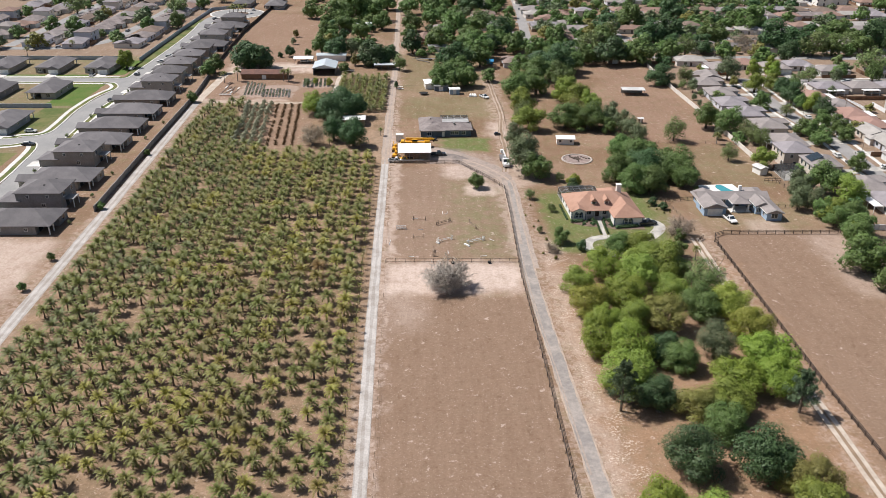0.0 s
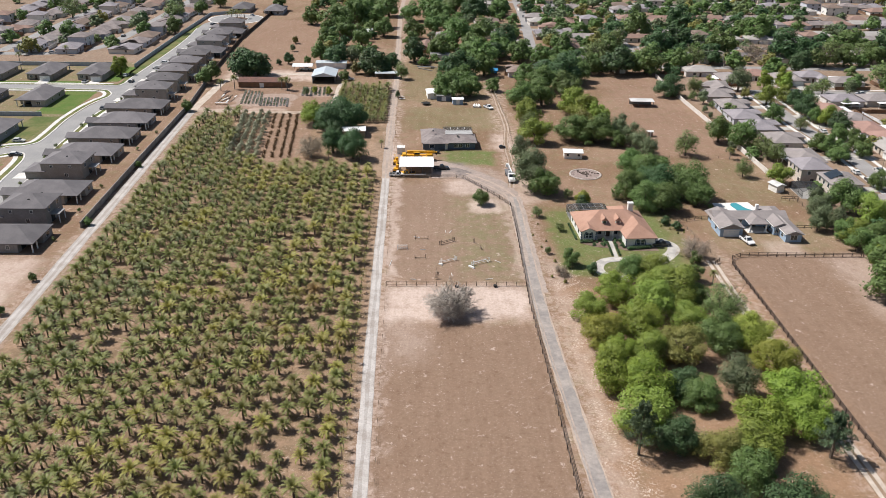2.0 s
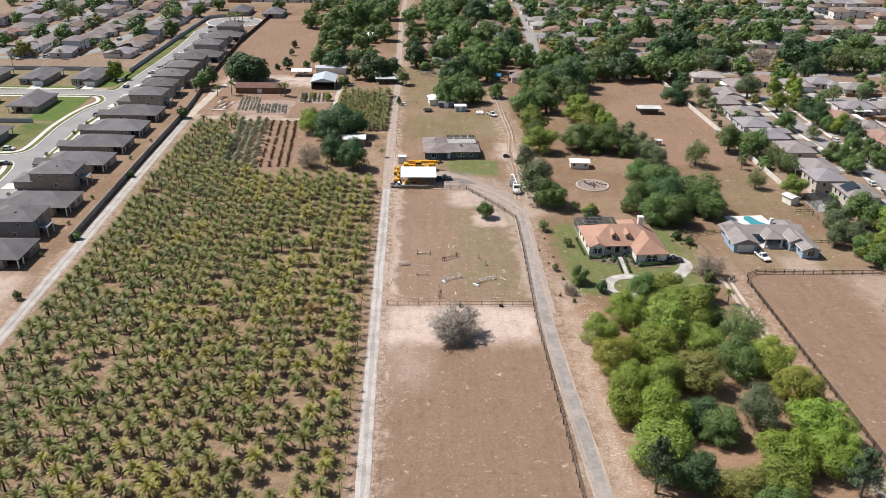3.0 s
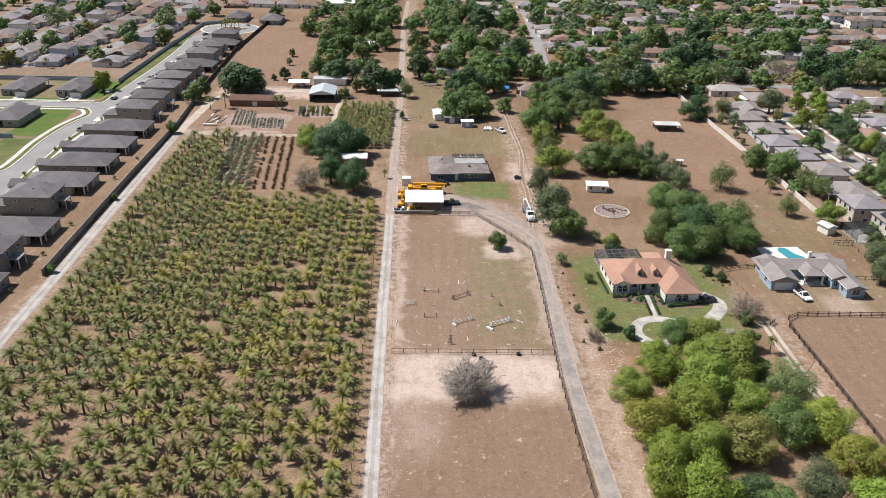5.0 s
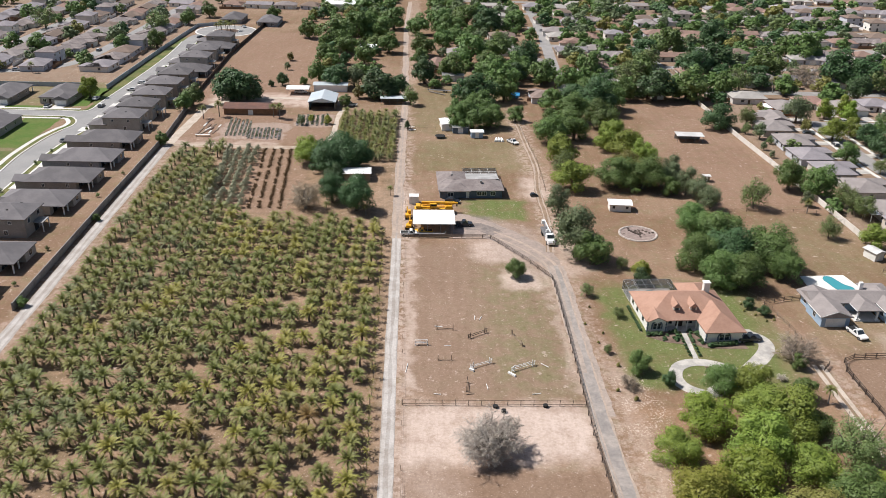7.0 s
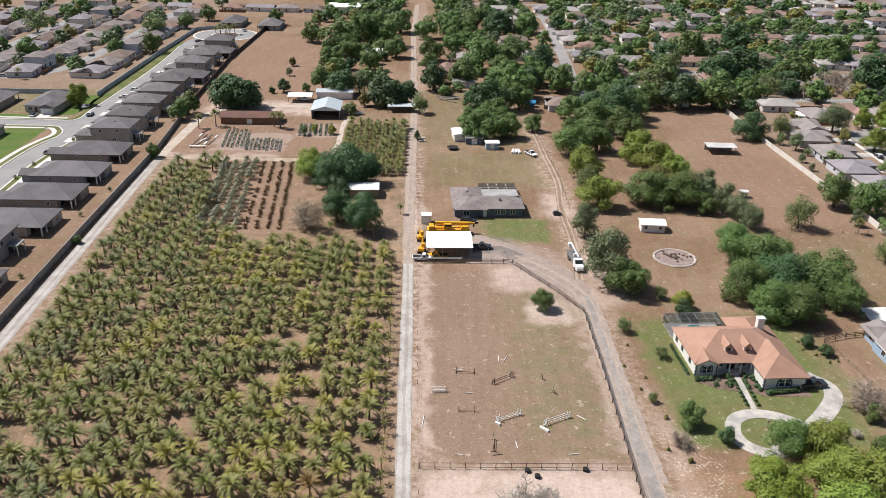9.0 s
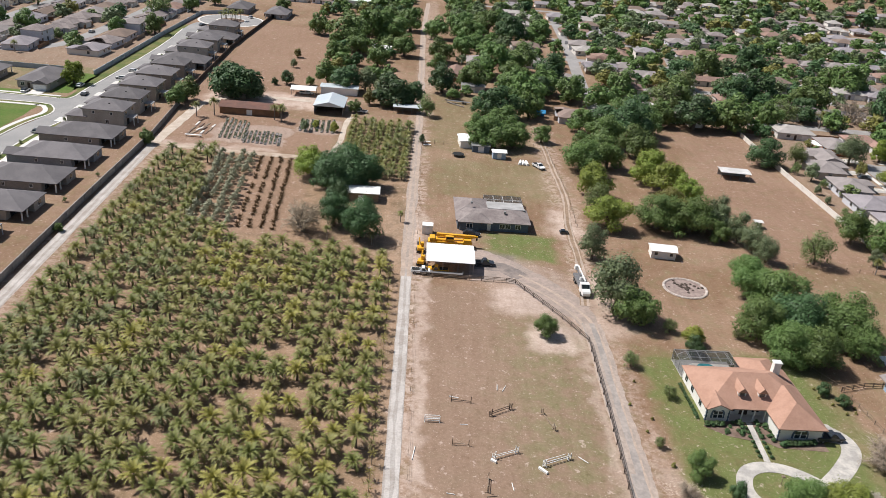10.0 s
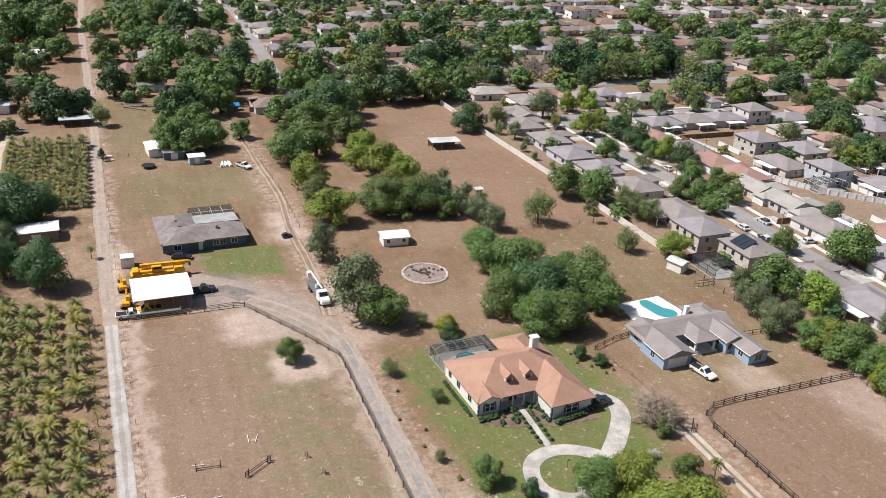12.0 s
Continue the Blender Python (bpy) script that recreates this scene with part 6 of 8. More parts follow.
# ---- the orange-roofed house ----
def orange_house():
    h = thing("house", 44.9, 212.9, "white stucco house with an orange shingle hip roof", "house", rz=3)
    w = Mesh().box(0, 4.2, 0, 13.5, 0, 2.9).box(4.2, 11.6, 2.2, 13.5, 0, 2.9).box(11.6, 19.8, -5.2, 13.5, 0, 2.9).box(12, 18.5, 13.5, 17.5, 0, 2.9)
    part("wall", w, M["wall_white"], h)
    r = Roofs().hip(0, 19.8, 0.4, 13.5, 2.95, 0.5, 0.55).hip(11.6, 19.8, -5.2, 8.5, 2.94, 0.56, 0.55).hip(12, 18.5, 8, 17.5, 2.93, 0.45, 0.5)
    r.lay(h, "roof_clay")
    gable = Mesh()
    gable.add([(-0.3, -0.45, 2.8), (4.5, -0.45, 2.8), (2.1, -0.45, 3.9), (-0.3, 3.5, 2.9), (4.5, 3.5, 2.9), (2.1, 3.5, 4.6)], [(0, 1, 2), (0, 2, 5, 3), (1, 4, 5, 2), (3, 5, 4), (0, 3, 4, 1)])
    part("front_gable", gable, M["roof_clay"], h)
    part("gable_face", Mesh().add([(0.1, -0.47, 2.78), (4.1, -0.47, 2.78), (2.1, -0.47, 3.7), (0.1, -0.02, 2.78), (4.1, -0.02, 2.78), (2.1, -0.02, 3.7)], [(0, 1, 2), (3, 5, 4), (0, 3, 4, 1), (0, 2, 5, 3), (1, 4, 5, 2)]), M["wall_white"], h)
    for x in (4.5, 6.9, 9.2, 11.3):
        part("porch_column", Mesh().rod((x, 0.35, 0), (x, 0.35, 2.85), 0.16, 0.13, 10), M["trim_white"], h)
    part("porch_floor", Mesh().box(4.2, 11.6, 0.0, 2.2, 0, 0.12), M["concrete"], h)
    for x in (7.0, 10.9):
        d = part("dormer", Mesh().box(x - 0.75, x + 0.75, 2.3, 5.2, 3.7, 5.1), M["wall_white"], h)
        part("dormer_roof", Mesh().add([(x - 1.0, 2.0, 5.0), (x + 1.0, 2.0, 5.0), (x, 2.0, 6.0), (x - 1.0, 6.0, 5.0), (x + 1.0, 6.0, 5.0), (x, 6.6, 6.0)], [(0, 1, 2), (0, 2, 5, 3), (1, 4, 5, 2), (0, 3, 4, 1)]), M["roof_clay"], d)
        part("dormer_window", Mesh().box(x - 0.45, x + 0.45, 2.25, 2.32, 4.0, 4.85), M["pane"], d)

    def arch(cx, y, ww, hh, n=10):
        arc = [(cx + ww / 2 * math.cos(a), 0.7 + hh - ww / 2 + ww / 2 * math.sin(a)) for a in [math.pi * i / n for i in range(n + 1)]]
        return [(cx + ww / 2, 0.7)] + arc + [(cx - ww / 2, 0.7)]

    for cx, y, ww, hh in ((2.1, 0.0, 1.9, 1.9), (15.6, -5.2, 2.4, 1.9)):
        out, inn = arch(cx, y, ww + 0.7, hh + 0.35), arch(cx, y, ww, hh)
        n = len(out)
        s = Mesh().add([(x, y - 0.10, z) for x, z in out] + [(x, y + 0.02, z) for x, z in out], [tuple(range(n)), *[(i, n + i, n + (i + 1) % n, (i + 1) % n) for i in range(n)]])
        surround = part("window_surround", s, M["wall_slate"], h, "dark slate arched surround")
        f = Mesh().add([(x, y - 0.14, z) for x, z in inn] + [(x, y - 0.09, z) for x, z in inn], [tuple(range(n)), *[(i, n + i, n + (i + 1) % n, (i + 1) % n) for i in range(n)]])
        part("arched_window", f, M["trim_white"], surround)
        for k in (-1, 1):
            for zz, hz in ((0.85, 0.7), (1.65, 0.6)):
                part("pane", Mesh().box(cx + k * ww / 4 - ww / 5, cx + k * ww / 4 + ww / 5, y - 0.17, y - 0.13, zz, zz + hz), M["pane"], surround)
    for x, y0, y1 in ((-0.06, 0, 0), (4.15, 0, 0), (11.55, -5.2, -5.2), (19.75, -5.2, -5.2)):
        for k in range(7):
            part("quoin", Mesh().box(x - (0.03 if k % 2 else 0.12), x + (0.15 if k % 2 else 0.24), y0 - 0.05, y0 + 0.25, 0.05 + 0.4 * k, 0.38 + 0.4 * k), M["wall_slate"], h)
    door(h, 8.0, 2.2, 1.6, 2.2, "S", "wood_dark")
    for x in (5.6, 10.3):
        window(h, x, 2.2, 0.8, 1.4, 1.5, "S")
    for y in (3.5, 8.0, 11.5):
        window(h, 0, y, 0.9, 1.2, 1.3, "W")
    for y in (-1.5, 5, 10):
        window(h, 19.8, y, 0.9, 1.2, 1.3, "E")
    ch = part("chimney", Mesh().slab(15.6, 17.0, 9.2, 10.3, 2.5, 7.2, 0.08), M["wall_white"], h, "tall white stucco chimney")
    part("chimney_cap", Mesh().slab(15.45, 17.15, 9.05, 10.45, 7.2, 7.45, 0.08), M["trim_white"], ch)
    return h


orange_house()


def screen_room(x, y, w, d, hgt, rz, label, nx=5, ny=3, mansard=True, bars="trim_white"):
    s = thing("screen_enclosure", x, y, label, "pool cage", rz=rz)
    part("patio", Mesh().box(0, w, 0, d, -0.1, 0.08), M["concrete"], s)
    ins = min(1.6, d * 0.25) if mansard else 0
    top = hgt + (0.9 if mansard else 0)

    def line(a, b, t_=0.07):
        part("frame_bar", Mesh().bar(a, b, t_, t_), M[bars], s)
    for i in range(nx + 1):
        u = w * i / nx
        uu = min(max(u, ins), w - ins) if mansard else u
        line((u, d, 0), (u, d, hgt))
        line((u, d, hgt), (uu, d - ins, top))
        line((uu, d - ins, top), (uu, 0, top if mansard else hgt))
    for j in range(ny):
        v = d * j / ny
        for u, uu in ((0, ins), (w, w - ins)):
            line((u, v, 0), (u, v, hgt))
            line((u, v, hgt), (uu, v, top))
        line((ins, v, top), (w - ins, v, top))
    for a, b in (((0, 0, hgt), (0, d, hgt)), ((w, 0, hgt), (w, d, hgt)), ((0, d, hgt), (w, d, hgt)), ((ins, d - ins, top), (w - ins, d - ins, top)), ((0, d, 1.0), (w, d, 1.0)), ((0, 0, 1.0), (0, d, 1.0)), ((w, 0, 1.0), (w, d, 1.0))):
        line(a, b)
    mesh_m = Mesh()
    mesh_m.add([(0, 0, 0.1), (0, d, 0.1), (w, d, 0.1), (w, 0, 0.1), (0, 0, hgt), (0, d, hgt), (w, d, hgt), (w, 0, hgt), (ins, 0, top), (ins, d - ins, top), (w - ins, d - ins, top), (w - ins, 0, top)],
               [(0, 1, 5, 4), (1, 2, 6, 5), (2, 3, 7, 6), (4, 5, 9, 8), (5, 6, 10, 9), (6, 7, 11, 10), (8, 9, 10, 11)])
    part("insect_mesh", mesh_m, SCREEN, s, "fine dark insect screen")
    return s


SCREEN, st, sb = fresh("insect_screen")
tr_ = st.nodes.new("ShaderNodeBsdfTransparent")
mx_ = st.nodes.new("ShaderNodeMixShader")
mx_.inputs[0].default_value = 0.5
sb.inputs["Base Color"].default_value = (0.035, 0.037, 0.04, 1)
sb.inputs["Roughness"].default_value = 0.7
st.links.new(tr_.outputs[0], mx_.inputs[1])
st.links.new(sb.outputs[0], mx_.inputs[2])
st.links.new(mx_.outputs[0], st.nodes["Material Output"].inputs["Surface"])
screen_room(195.5, 286.5, 12, 7, 2.8, 0, "white-framed screened pool cage in a garden", 5, 3)
screen_room(122.0, 245.5, 7.5, 9.5, 2.4, 0, "dark screened pool cage beside the fence", 4, 3, True, "black")
screen_room(44.1, 227.0, 11.8, 6.4, 2.6, 3, "grey-framed screened pool cage behind the house", 6, 3, True, "metal_grey")
tagged(part("pool_water", Mesh().prism(disc(50.5, 230.6, 2.2, 20), 0.05, 0.11), M["water"]), "blue water of the screened pool", "pool")

# garden of the orange-roofed house
structure("path", ribbon(curve([(66.0, 212.4), (68.6, 211.6), (70.1, 209.0), (69.3, 205.6), (66.3, 201.6), (62.2, 197.4), (58.6, 194.2), (55.4, 191.6), (52.6, 189.6)]), 3.4, 0.05, 0.04, 1.0), M["path"], "stained concrete drive", "driveway")
structure("path", ribbon(curve([(60.6, 196.4), (58.2, 198.6), (54.9, 200.3), (51.2, 200.5), (48.2, 198.9), (46.7, 195.8), (46.9, 192.6), (48.9, 190.2), (51.6, 189.2), (54.0, 190.4)]), 2.7, 0.058, 0.04, 0.8), M["path"], "stained concrete drive loop", "driveway")
structure("path", ribbon([(53.2, 213.2), (52.8, 202.0)], 1.1, 0.066, 0.02), M["path"], "straight concrete garden walk", "path")
structure("path", Mesh().prism([(64.9, 209.2), (69.0, 208.6), (70.2, 211.6), (68.6, 214.4), (65.0, 214.6)], -0.2, 0.045), M["path"], "concrete garage apron", "driveway")
structure("planting_bed", Mesh().prism([(44.2, 211.0), (48, 208.6), (52.2, 207.6), (52.4, 213.5), (45, 213.2)], -0.1, 0.05), M["mulch"], "mulched planting bed", "bed")
structure("planting_bed", Mesh().prism([(53.6, 213.5), (53.4, 208.5), (56.2, 206.2), (65.5, 206.0), (65.4, 208.4), (56.6, 208.0), (56.4, 213.8)], -0.1, 0.05), M["mulch"], "mulched planting bed", "bed")
rng = random.Random(21)
SHRUB = crown_mesh(77, 420, 0.17, 7, 0.7, 0.05, 0.5).data("foliage", LEAF["d"])
SHRUB_B = crown_mesh(78, 420, 0.17, 7, 0.7, 0.05, 0.5).data("foliage", LEAF["n"])


STEM = Mesh().rod((0, 0, -0.1), (0, 0, 0.3), 0.05, 0.03, 5).data("stem", M["bark"])


def shrub(x, y, r, group, label="round clipped dark green shrub", mat=None):
    s = thing("shrub", x, y, label, "shrub", group, rz=rng.uniform(0, 360))
    part("foliage", mat or SHRUB, None, s, at=Matrix.Translation((0, 0, -0.12 * r)) @ Matrix.Diagonal((r, r, r * 0.72, 1)))
    part("stem", STEM, None, s)
    return s


for k in range(7):
    for sx in (-1.05, 1.05):
        shrub(52.9 + sx + 0.03 * k, 203.2 + 1.35 * k, 0.6, "clipped shrubs along the walk")
for k in range(9):
    shrub(57.3 + 0.75 * k, 206.9 + 0.13 * k, 1.0, "clipped hedge shrubs under the window")
for k in range(4):
    shrub(44.9 + 0.9 * k, 211.4 + 0.1 * k, 0.95, "clipped hedge shrubs under the window")
for k in range(11):
    shrub(43.6 - 0.05 * k, 213.5 + 1.05 * k, 0.65, "small shrubs along the white wall")
for k in range(18):
    shrub(rng.uniform(46, 51.6), rng.uniform(208.8, 212.6), rng.uniform(0.4, 0.85), "low shrubs in the front bed", "low dark shrub in the mulched bed")
for k in range(9):
    shrub(rng.uniform(54, 56.6), rng.uniform(208, 212.6), rng.uniform(0.4, 0.85), "low shrubs in the front bed", "low dark shrub in the mulched bed")
shrub(51, 212.4, 1.1, "rounded shrubs at the porch", "rounded green shrub beside the porch")
shrub(55.8, 211.8, 1.0, "rounded shrubs at the porch", "rounded green shrub beside the porch")
shrub(54.6, 213.0, 0.8, "rounded shrubs at the porch", "rounded green shrub beside the porch")
tree(72.0, 224.5, 1.6, "d", 1, "yard trees")
tree(74.5, 221, 1.5, "d", 1, "yard trees")
for x, y in ((70.4, 222.8), (72.5, 220.8), (76, 218.5), (70.8, 226), (74, 218), (76.5, 220)):
    shrub(x, y, 0.5, "low shrubs in the side bed", "low brown-green shrub in the side bed", SHRUB_B)
for x, y in ((62.8, 227), (63.5, 223.5), (64.3, 220.5), (63.2, 229)):
    shrub(x, y, 0.7, "shrubs along the east wall", "dark green shrub beside the chimney wall")
for x, y, r in ((31.5, 216, 0.5), (33, 208, 0.5), (35.5, 199, 0.7), (33.5, 190, 0.6), (34.8, 212, 0.5), (33.9, 224, 0.45), (36.5, 187, 0.8)):
    shrub(x, y, r, "young plants along the driveway", "small dry shrub in a bare patch", SHRUB_B)
pole_ = thing("bird_table", 53.0, 196.2, "small wooden post in the drive loop", "post")
part("post", Mesh().rod((0, 0, -0.1), (0, 0, 1.7), 0.06, 0.05, 6), M["wood"], pole_)
part("top", Mesh().slab(-0.3, 0.3, -0.3, 0.3, 1.7, 1.9, 0.05), M["wood"], pole_)


# ---- the blue-grey house with the pool ----
def blue_house():
    h = thing("house", 85.6, 215.4, "long blue-grey house with brown-grey shingle roofs", "house", rz=1.0)
    w = Mesh().box(0, 6.6, 0.4, 8, 0, 2.75).box(0.7, 22.0, 7.6, 12.6, 0, 2.75).box(16.2, 20.6, 1.4, 7.6, 0, 2.75).box(17.6, 22.2, -3.6, 1.4, 0, 2.75).box(16.4, 22.0, 12.6, 16.2, 0, 2.75)
    part("wall", w, M["wall_blue"], h)
    r = Roofs().hip(0, 6.6, 0.4, 13.0, 2.80, 0.36, 0.5, gable=True).hip(0.7, 22.0, 7.0, 12.8, 2.84, 0.42, 0.5, gable=True).hip(9.8, 14.8, 3.2, 12.2, 2.86, 0.40, 0.45)
    r.hip(16.2, 20.6, 1.4, 12.4, 2.83, 0.40, 0.45, gable=True).hip(17.6, 22.2, -3.6, 7.5, 2.62, 0.36, 0.45, gable=True).hip(16.4, 22.0, 8.5, 16.4, 2.82, 0.34, 0.45)
    r.lay(h, "roof_taupe")
    for x0, x1, y, z in ((0, 6.6, 0.38, 2.8), (17.6, 22.2, -3.62, 2.62)):
        c = (x0 + x1) / 2
        part("gable_wall", Mesh().add([(x0, y, z), (x1, y, z), (c, y, z + (x1 - x0) * 0.17), (x0, y + 0.2, z), (x1, y + 0.2, z), (c, y + 0.2, z + (x1 - x0) * 0.17)], [(0, 1, 2), (5, 4, 3), (0, 3, 4, 1), (0, 2, 5, 3), (1, 4, 5, 2)]), M["wall_blue"], h)
        for xa in (x0 - 0.5, x1 + 0.5):
            part("gable_trim", Mesh().bar((xa, y - 0.5, z - 0.05), (c, y - 0.5, z + (x1 - x0) * 0.19 + 0.1), 0.06, 0.22), M["trim_white"], h)
    for x0, y0, y1, z in ((-0.55, 0, 7.0, 2.72), (9.3, 2.8, 7.0, 2.78), (15.7, 1.0, 7.0, 2.75), (17.1, -4.0, 1.0, 2.54)):
        part("eave_trim", Mesh().box(x0, x0 + 0.06, y0, y1, z - 0.16, z + 0.06), M["trim_white"], h)
    for x in (10.0, 14.6):
        part("porch_column", Mesh().box(x - 0.2, x + 0.2, 3.2, 3.6, 0, 2.75), M["trim_white"], h)
        part("column_base", Mesh().slab(x - 0.32, x + 0.32, 3.08, 3.72, 0, 0.6, 0.05), M["trim_white"], h)
    part("porch_floor", Mesh().box(9.2, 15.4, 2.8, 7.6, 0, 0.15), M["concrete"], h)
    door(h, 12.4, 7.6, 1.8, 2.2, "S", "wood_dark")
    door(h, 3.3, 0.4, 4.6, 2.2, "S", "trim_white", "garage_door", 4)
    for x in (8.2, 14.9):
        window(h, x, 7.6, 0.8, 1.3, 1.4, "S")
    window(h, 17.0, 1.4, 0.8, 0.9, 1.4, "S")
    window(h, 19.9, -3.6, 0.8, 1.8, 1.4, "S")
    for x, y in ((0, 4), (0.7, 10.5), (17.6, -1.2), (16.2, 4.2)):
        window(h, x, y, 0.9, 1.2, 1.2, "W")
    part("chimney", Mesh().slab(15.0, 15.9, 13.4, 14.2, 0, 4.6, 0.08), M["trim_white"], h, "white stucco chimney")
    return h


blue_house()
deck = thing("pool_terrace", 97.5, 236.2, "white concrete terrace with a long curved pool", "terrace")
part("deck", Mesh().prism([(-6.6, -7.2), (4.4, -7.4), (7.3, -4.2), (5.7, 5.9), (-6.0, 5.0)], -0.1, 0.12), M["wall_white"], deck)
out = curve([(0.2, 5.0), (1.8, 4.8), (2.7, 2.4), (3.4, 0.6), (4.9, -1.0), (4.6, -2.9), (2.4, -3.5), (0.4, -2.2), (-0.3, 0.4), (-0.8, 3.2), (0.2, 5.0)], 4)[:-1]
part("coping", Mesh().prism([(1.8 + (x - 1.8) * 1.12, 0.6 + (y - 0.6) * 1.07) for x, y in out][::-1], 0.1, 0.16), M["concrete"], deck)
part("water", Mesh().prism(out[::-1], 0.1, 0.19), M["water"], deck, "clear turquoise pool water")

# ---- the grey house by the stable yard ----
def grey_house():
    h = thing("house", -0.4, 292.0, "slate-blue bungalow with a weathered grey shingle roof", "house", rz=2)
    part("wall", Mesh().box(0, 19.4, 0.8, 10, 0, 2.7).box(0.6, 6.0, 0, 0.8, 0, 2.7).box(0, 8.5, 10, 17, 0, 2.7), M["wall_slate"], h)
    Roofs().hip(0, 19.4, 0.8, 10, 2.72, 0.30, 0.6).hip(0, 8.5, 6, 17, 2.71, 0.38, 0.6).hip(0.4, 9.0, -0.2, 6, 2.73, 0.42, 0.4).lay(h, "roof_old")
    part("patio_roof", Mesh().add([(8.7, 8.6, 3.45), (19.2, 8.6, 3.45), (19.2, 15.6, 2.75), (8.7, 15.6, 2.75), (8.7, 8.6, 3.3), (19.2, 8.6, 3.3), (19.2, 15.6, 2.6), (8.7, 15.6, 2.6)], [(0, 1, 2, 3), (7, 6, 5, 4), (0, 4, 5, 1), (1, 5, 6, 2), (2, 6, 7, 3), (3, 7, 4, 0)]), M["metal_pale"], h, "pale weathered patio roof")
    window(h, 3.2, 0, 0.9, 1.6, 1.2, "S")
    for x in (12.2, 13.8, 16.5):
        window(h, x, 0.8, 0.9, 1.3, 1.2, "S")
    door(h, 8.6, 0.8, 1.0, 2.05, "S", "trim_white")
    window(h, 0, 5, 0.9, 1.2, 1.2, "W")
    window(h, 19.4, 5, 0.9, 1.2, 1.2, "E")
    vents(h, ((4, 8, 5.2), (13, 4, 4.4)), "metal_grey")


grey_house()
screen_room(7.6, 307.4, 11.0, 6.5, 2.4, 2, "grey screened patio frame behind the bungalow", 4, 2, False)


# ---- sheds and barns ----
def shed(x, y, w, d, hgt, rz, wall, roof, label, pitch=0.25, category="shed", opened=False, sidings="", name="shed", over=0.4, along=None):
    s = thing(name, x, y, label, category, rz=rz)
    if opened:
        n = max(2, round(w / 3.2))
        for i in range(n + 1):
            for yy in (0.15, d - 0.15):
                part("post", Mesh().box(w * i / n - 0.08, w * i / n + 0.08, yy - 0.08, yy + 0.08, -0.1, hgt), M["steel"], s)
        for yy in (0.15, d - 0.15):
            part("beam", Mesh().box(0, w, yy - 0.06, yy + 0.06, hgt - 0.2, hgt), M["steel"], s)
        if "N" in sidings:
            part("back_wall", Mesh().box(0, w, d - 0.1, d - 0.02, 0, hgt - 0.05), M[wall], s)
    else:
        part("wall", Mesh().box(0, w, 0, d, 0, hgt), M[wall], s)
        door(s, w / 2, 0, min(2.0, w / 3), min(2.1, hgt - 0.2), "S", "trim_white")
    part("roof", Mesh().hip(0, w, 0, d, hgt + 0.02, pitch, over, gable=True, thick=0.1), M[roof], s)
    return s


carport = shed(-8.0, 264.8, 11.0, 9.6, 3.4, 1, "metal_white", "metal_white", "white metal carport roof over parked machines", 0.12, "carport", True, "", "carport")
ws = shed(50.8, 283.6, 6.4, 4.2, 2.3, -4, "wall_white", "metal_white", "small white shed with a metal roof", 0.3)
for x in (1.2, 5.2):
    window(ws, x, 0, 1.0, 0.8, 0.8, "S", True)
shed(91.0, 353.4, 9.6, 5.0, 2.6, -3, "metal_grey", "metal_dull", "open livestock shelter with a pale metal roof", 0.08, "shelter", True, "N", "shelter")
shed(-32.5, 306.2, 9.5, 5.5, 2.8, 3, "wood", "metal_white", "low shed with a white metal roof under oaks", 0.15)
barn = shed(-42.9, 390.6, 14.5, 11.0, 3.5, 91, "metal_blue", "metal_blue", "large open-fronted barn with a pale blue metal gable roof", 0.28, "barn", True, "N", "barn")
part("side_wall", Mesh().box(0.3, 14.4, 0.03, 0.1, 0, 3.4), M["wood"], barn)
part("gable_wall", Mesh().box(14.4, 14.48, 0.2, 10.8, 0, 3.4), M["wood"], barn)
for k in range(6):
    part("roof_rib", Mesh().bar((0.4 + 2.7 * k, -0.3, 3.52), (0.4 + 2.7 * k, 5.5, 5.14), 0.06, 0.05), M["metal_grey"], barn)
shed(-55.6, 421.0, 15.0, 6.0, 3.0, 1, "metal_white", "metal_blue", "long white metal barn", 0.15, "barn", False, "", "barn")
shed(-24.2, 401.2, 10.4, 4.4, 2.6, 2, "wood", "metal_blue", "open shelter with a white metal roof", 0.08, "shelter", True, "N", "shelter")
shed(-66.6, 414.5, 9.4, 6.5, 2.6, 2, "metal_white", "metal_white", "white metal carport near the barn", 0.2, "carport", True, "", "carport")
shed(-87.2, 382.0, 21.6, 8.6, 2.6, 0.5, "wood_brown", "metal_rust", "long low house with a rusty red roof", 0.3, "house", False, "", "house")
shed(-41, 504, 9, 8, 3.2, 5, "metal_white", "metal_white", "white-roofed shed among trees", 0.25)
shed(1.4, 363.8, 4.0, 8.0, 2.6, 6, "wall_white", "metal_white", "white mobile home under oaks", 0.12, "mobile home", False, "", "mobile_home")
shed(5.5, 360.5, 6.0, 4.0, 2.4, 2, "wall_slate", "metal_grey", "dark shed under oaks", 0.15)
shed(12.4, 354.8, 4.4, 3.2, 2.4, 3, "wall_blue", "metal_white", "small pale blue shed", 0.2)
shed(88.0, 310.5, 1.8, 1.6, 2.0, 0, "wood", "metal_dull", "tiny white-roofed pump house", 0.2)
shed(115.6, 250.4, 3.0, 4.0, 2.4, 20, "wall_white", "metal_dull", "white garden shed beneath a tree", 0.3)
shed(3, 444, 10, 6, 2.8, 0, "wall_mix", "metal_grey", "low grey shed behind trees", 0.2)
shed(-75, 640, 26, 20, 5, 2, "wall_white", "metal_white", "big white flat-roofed hall", 0.05, "hall", False, "", "hall")
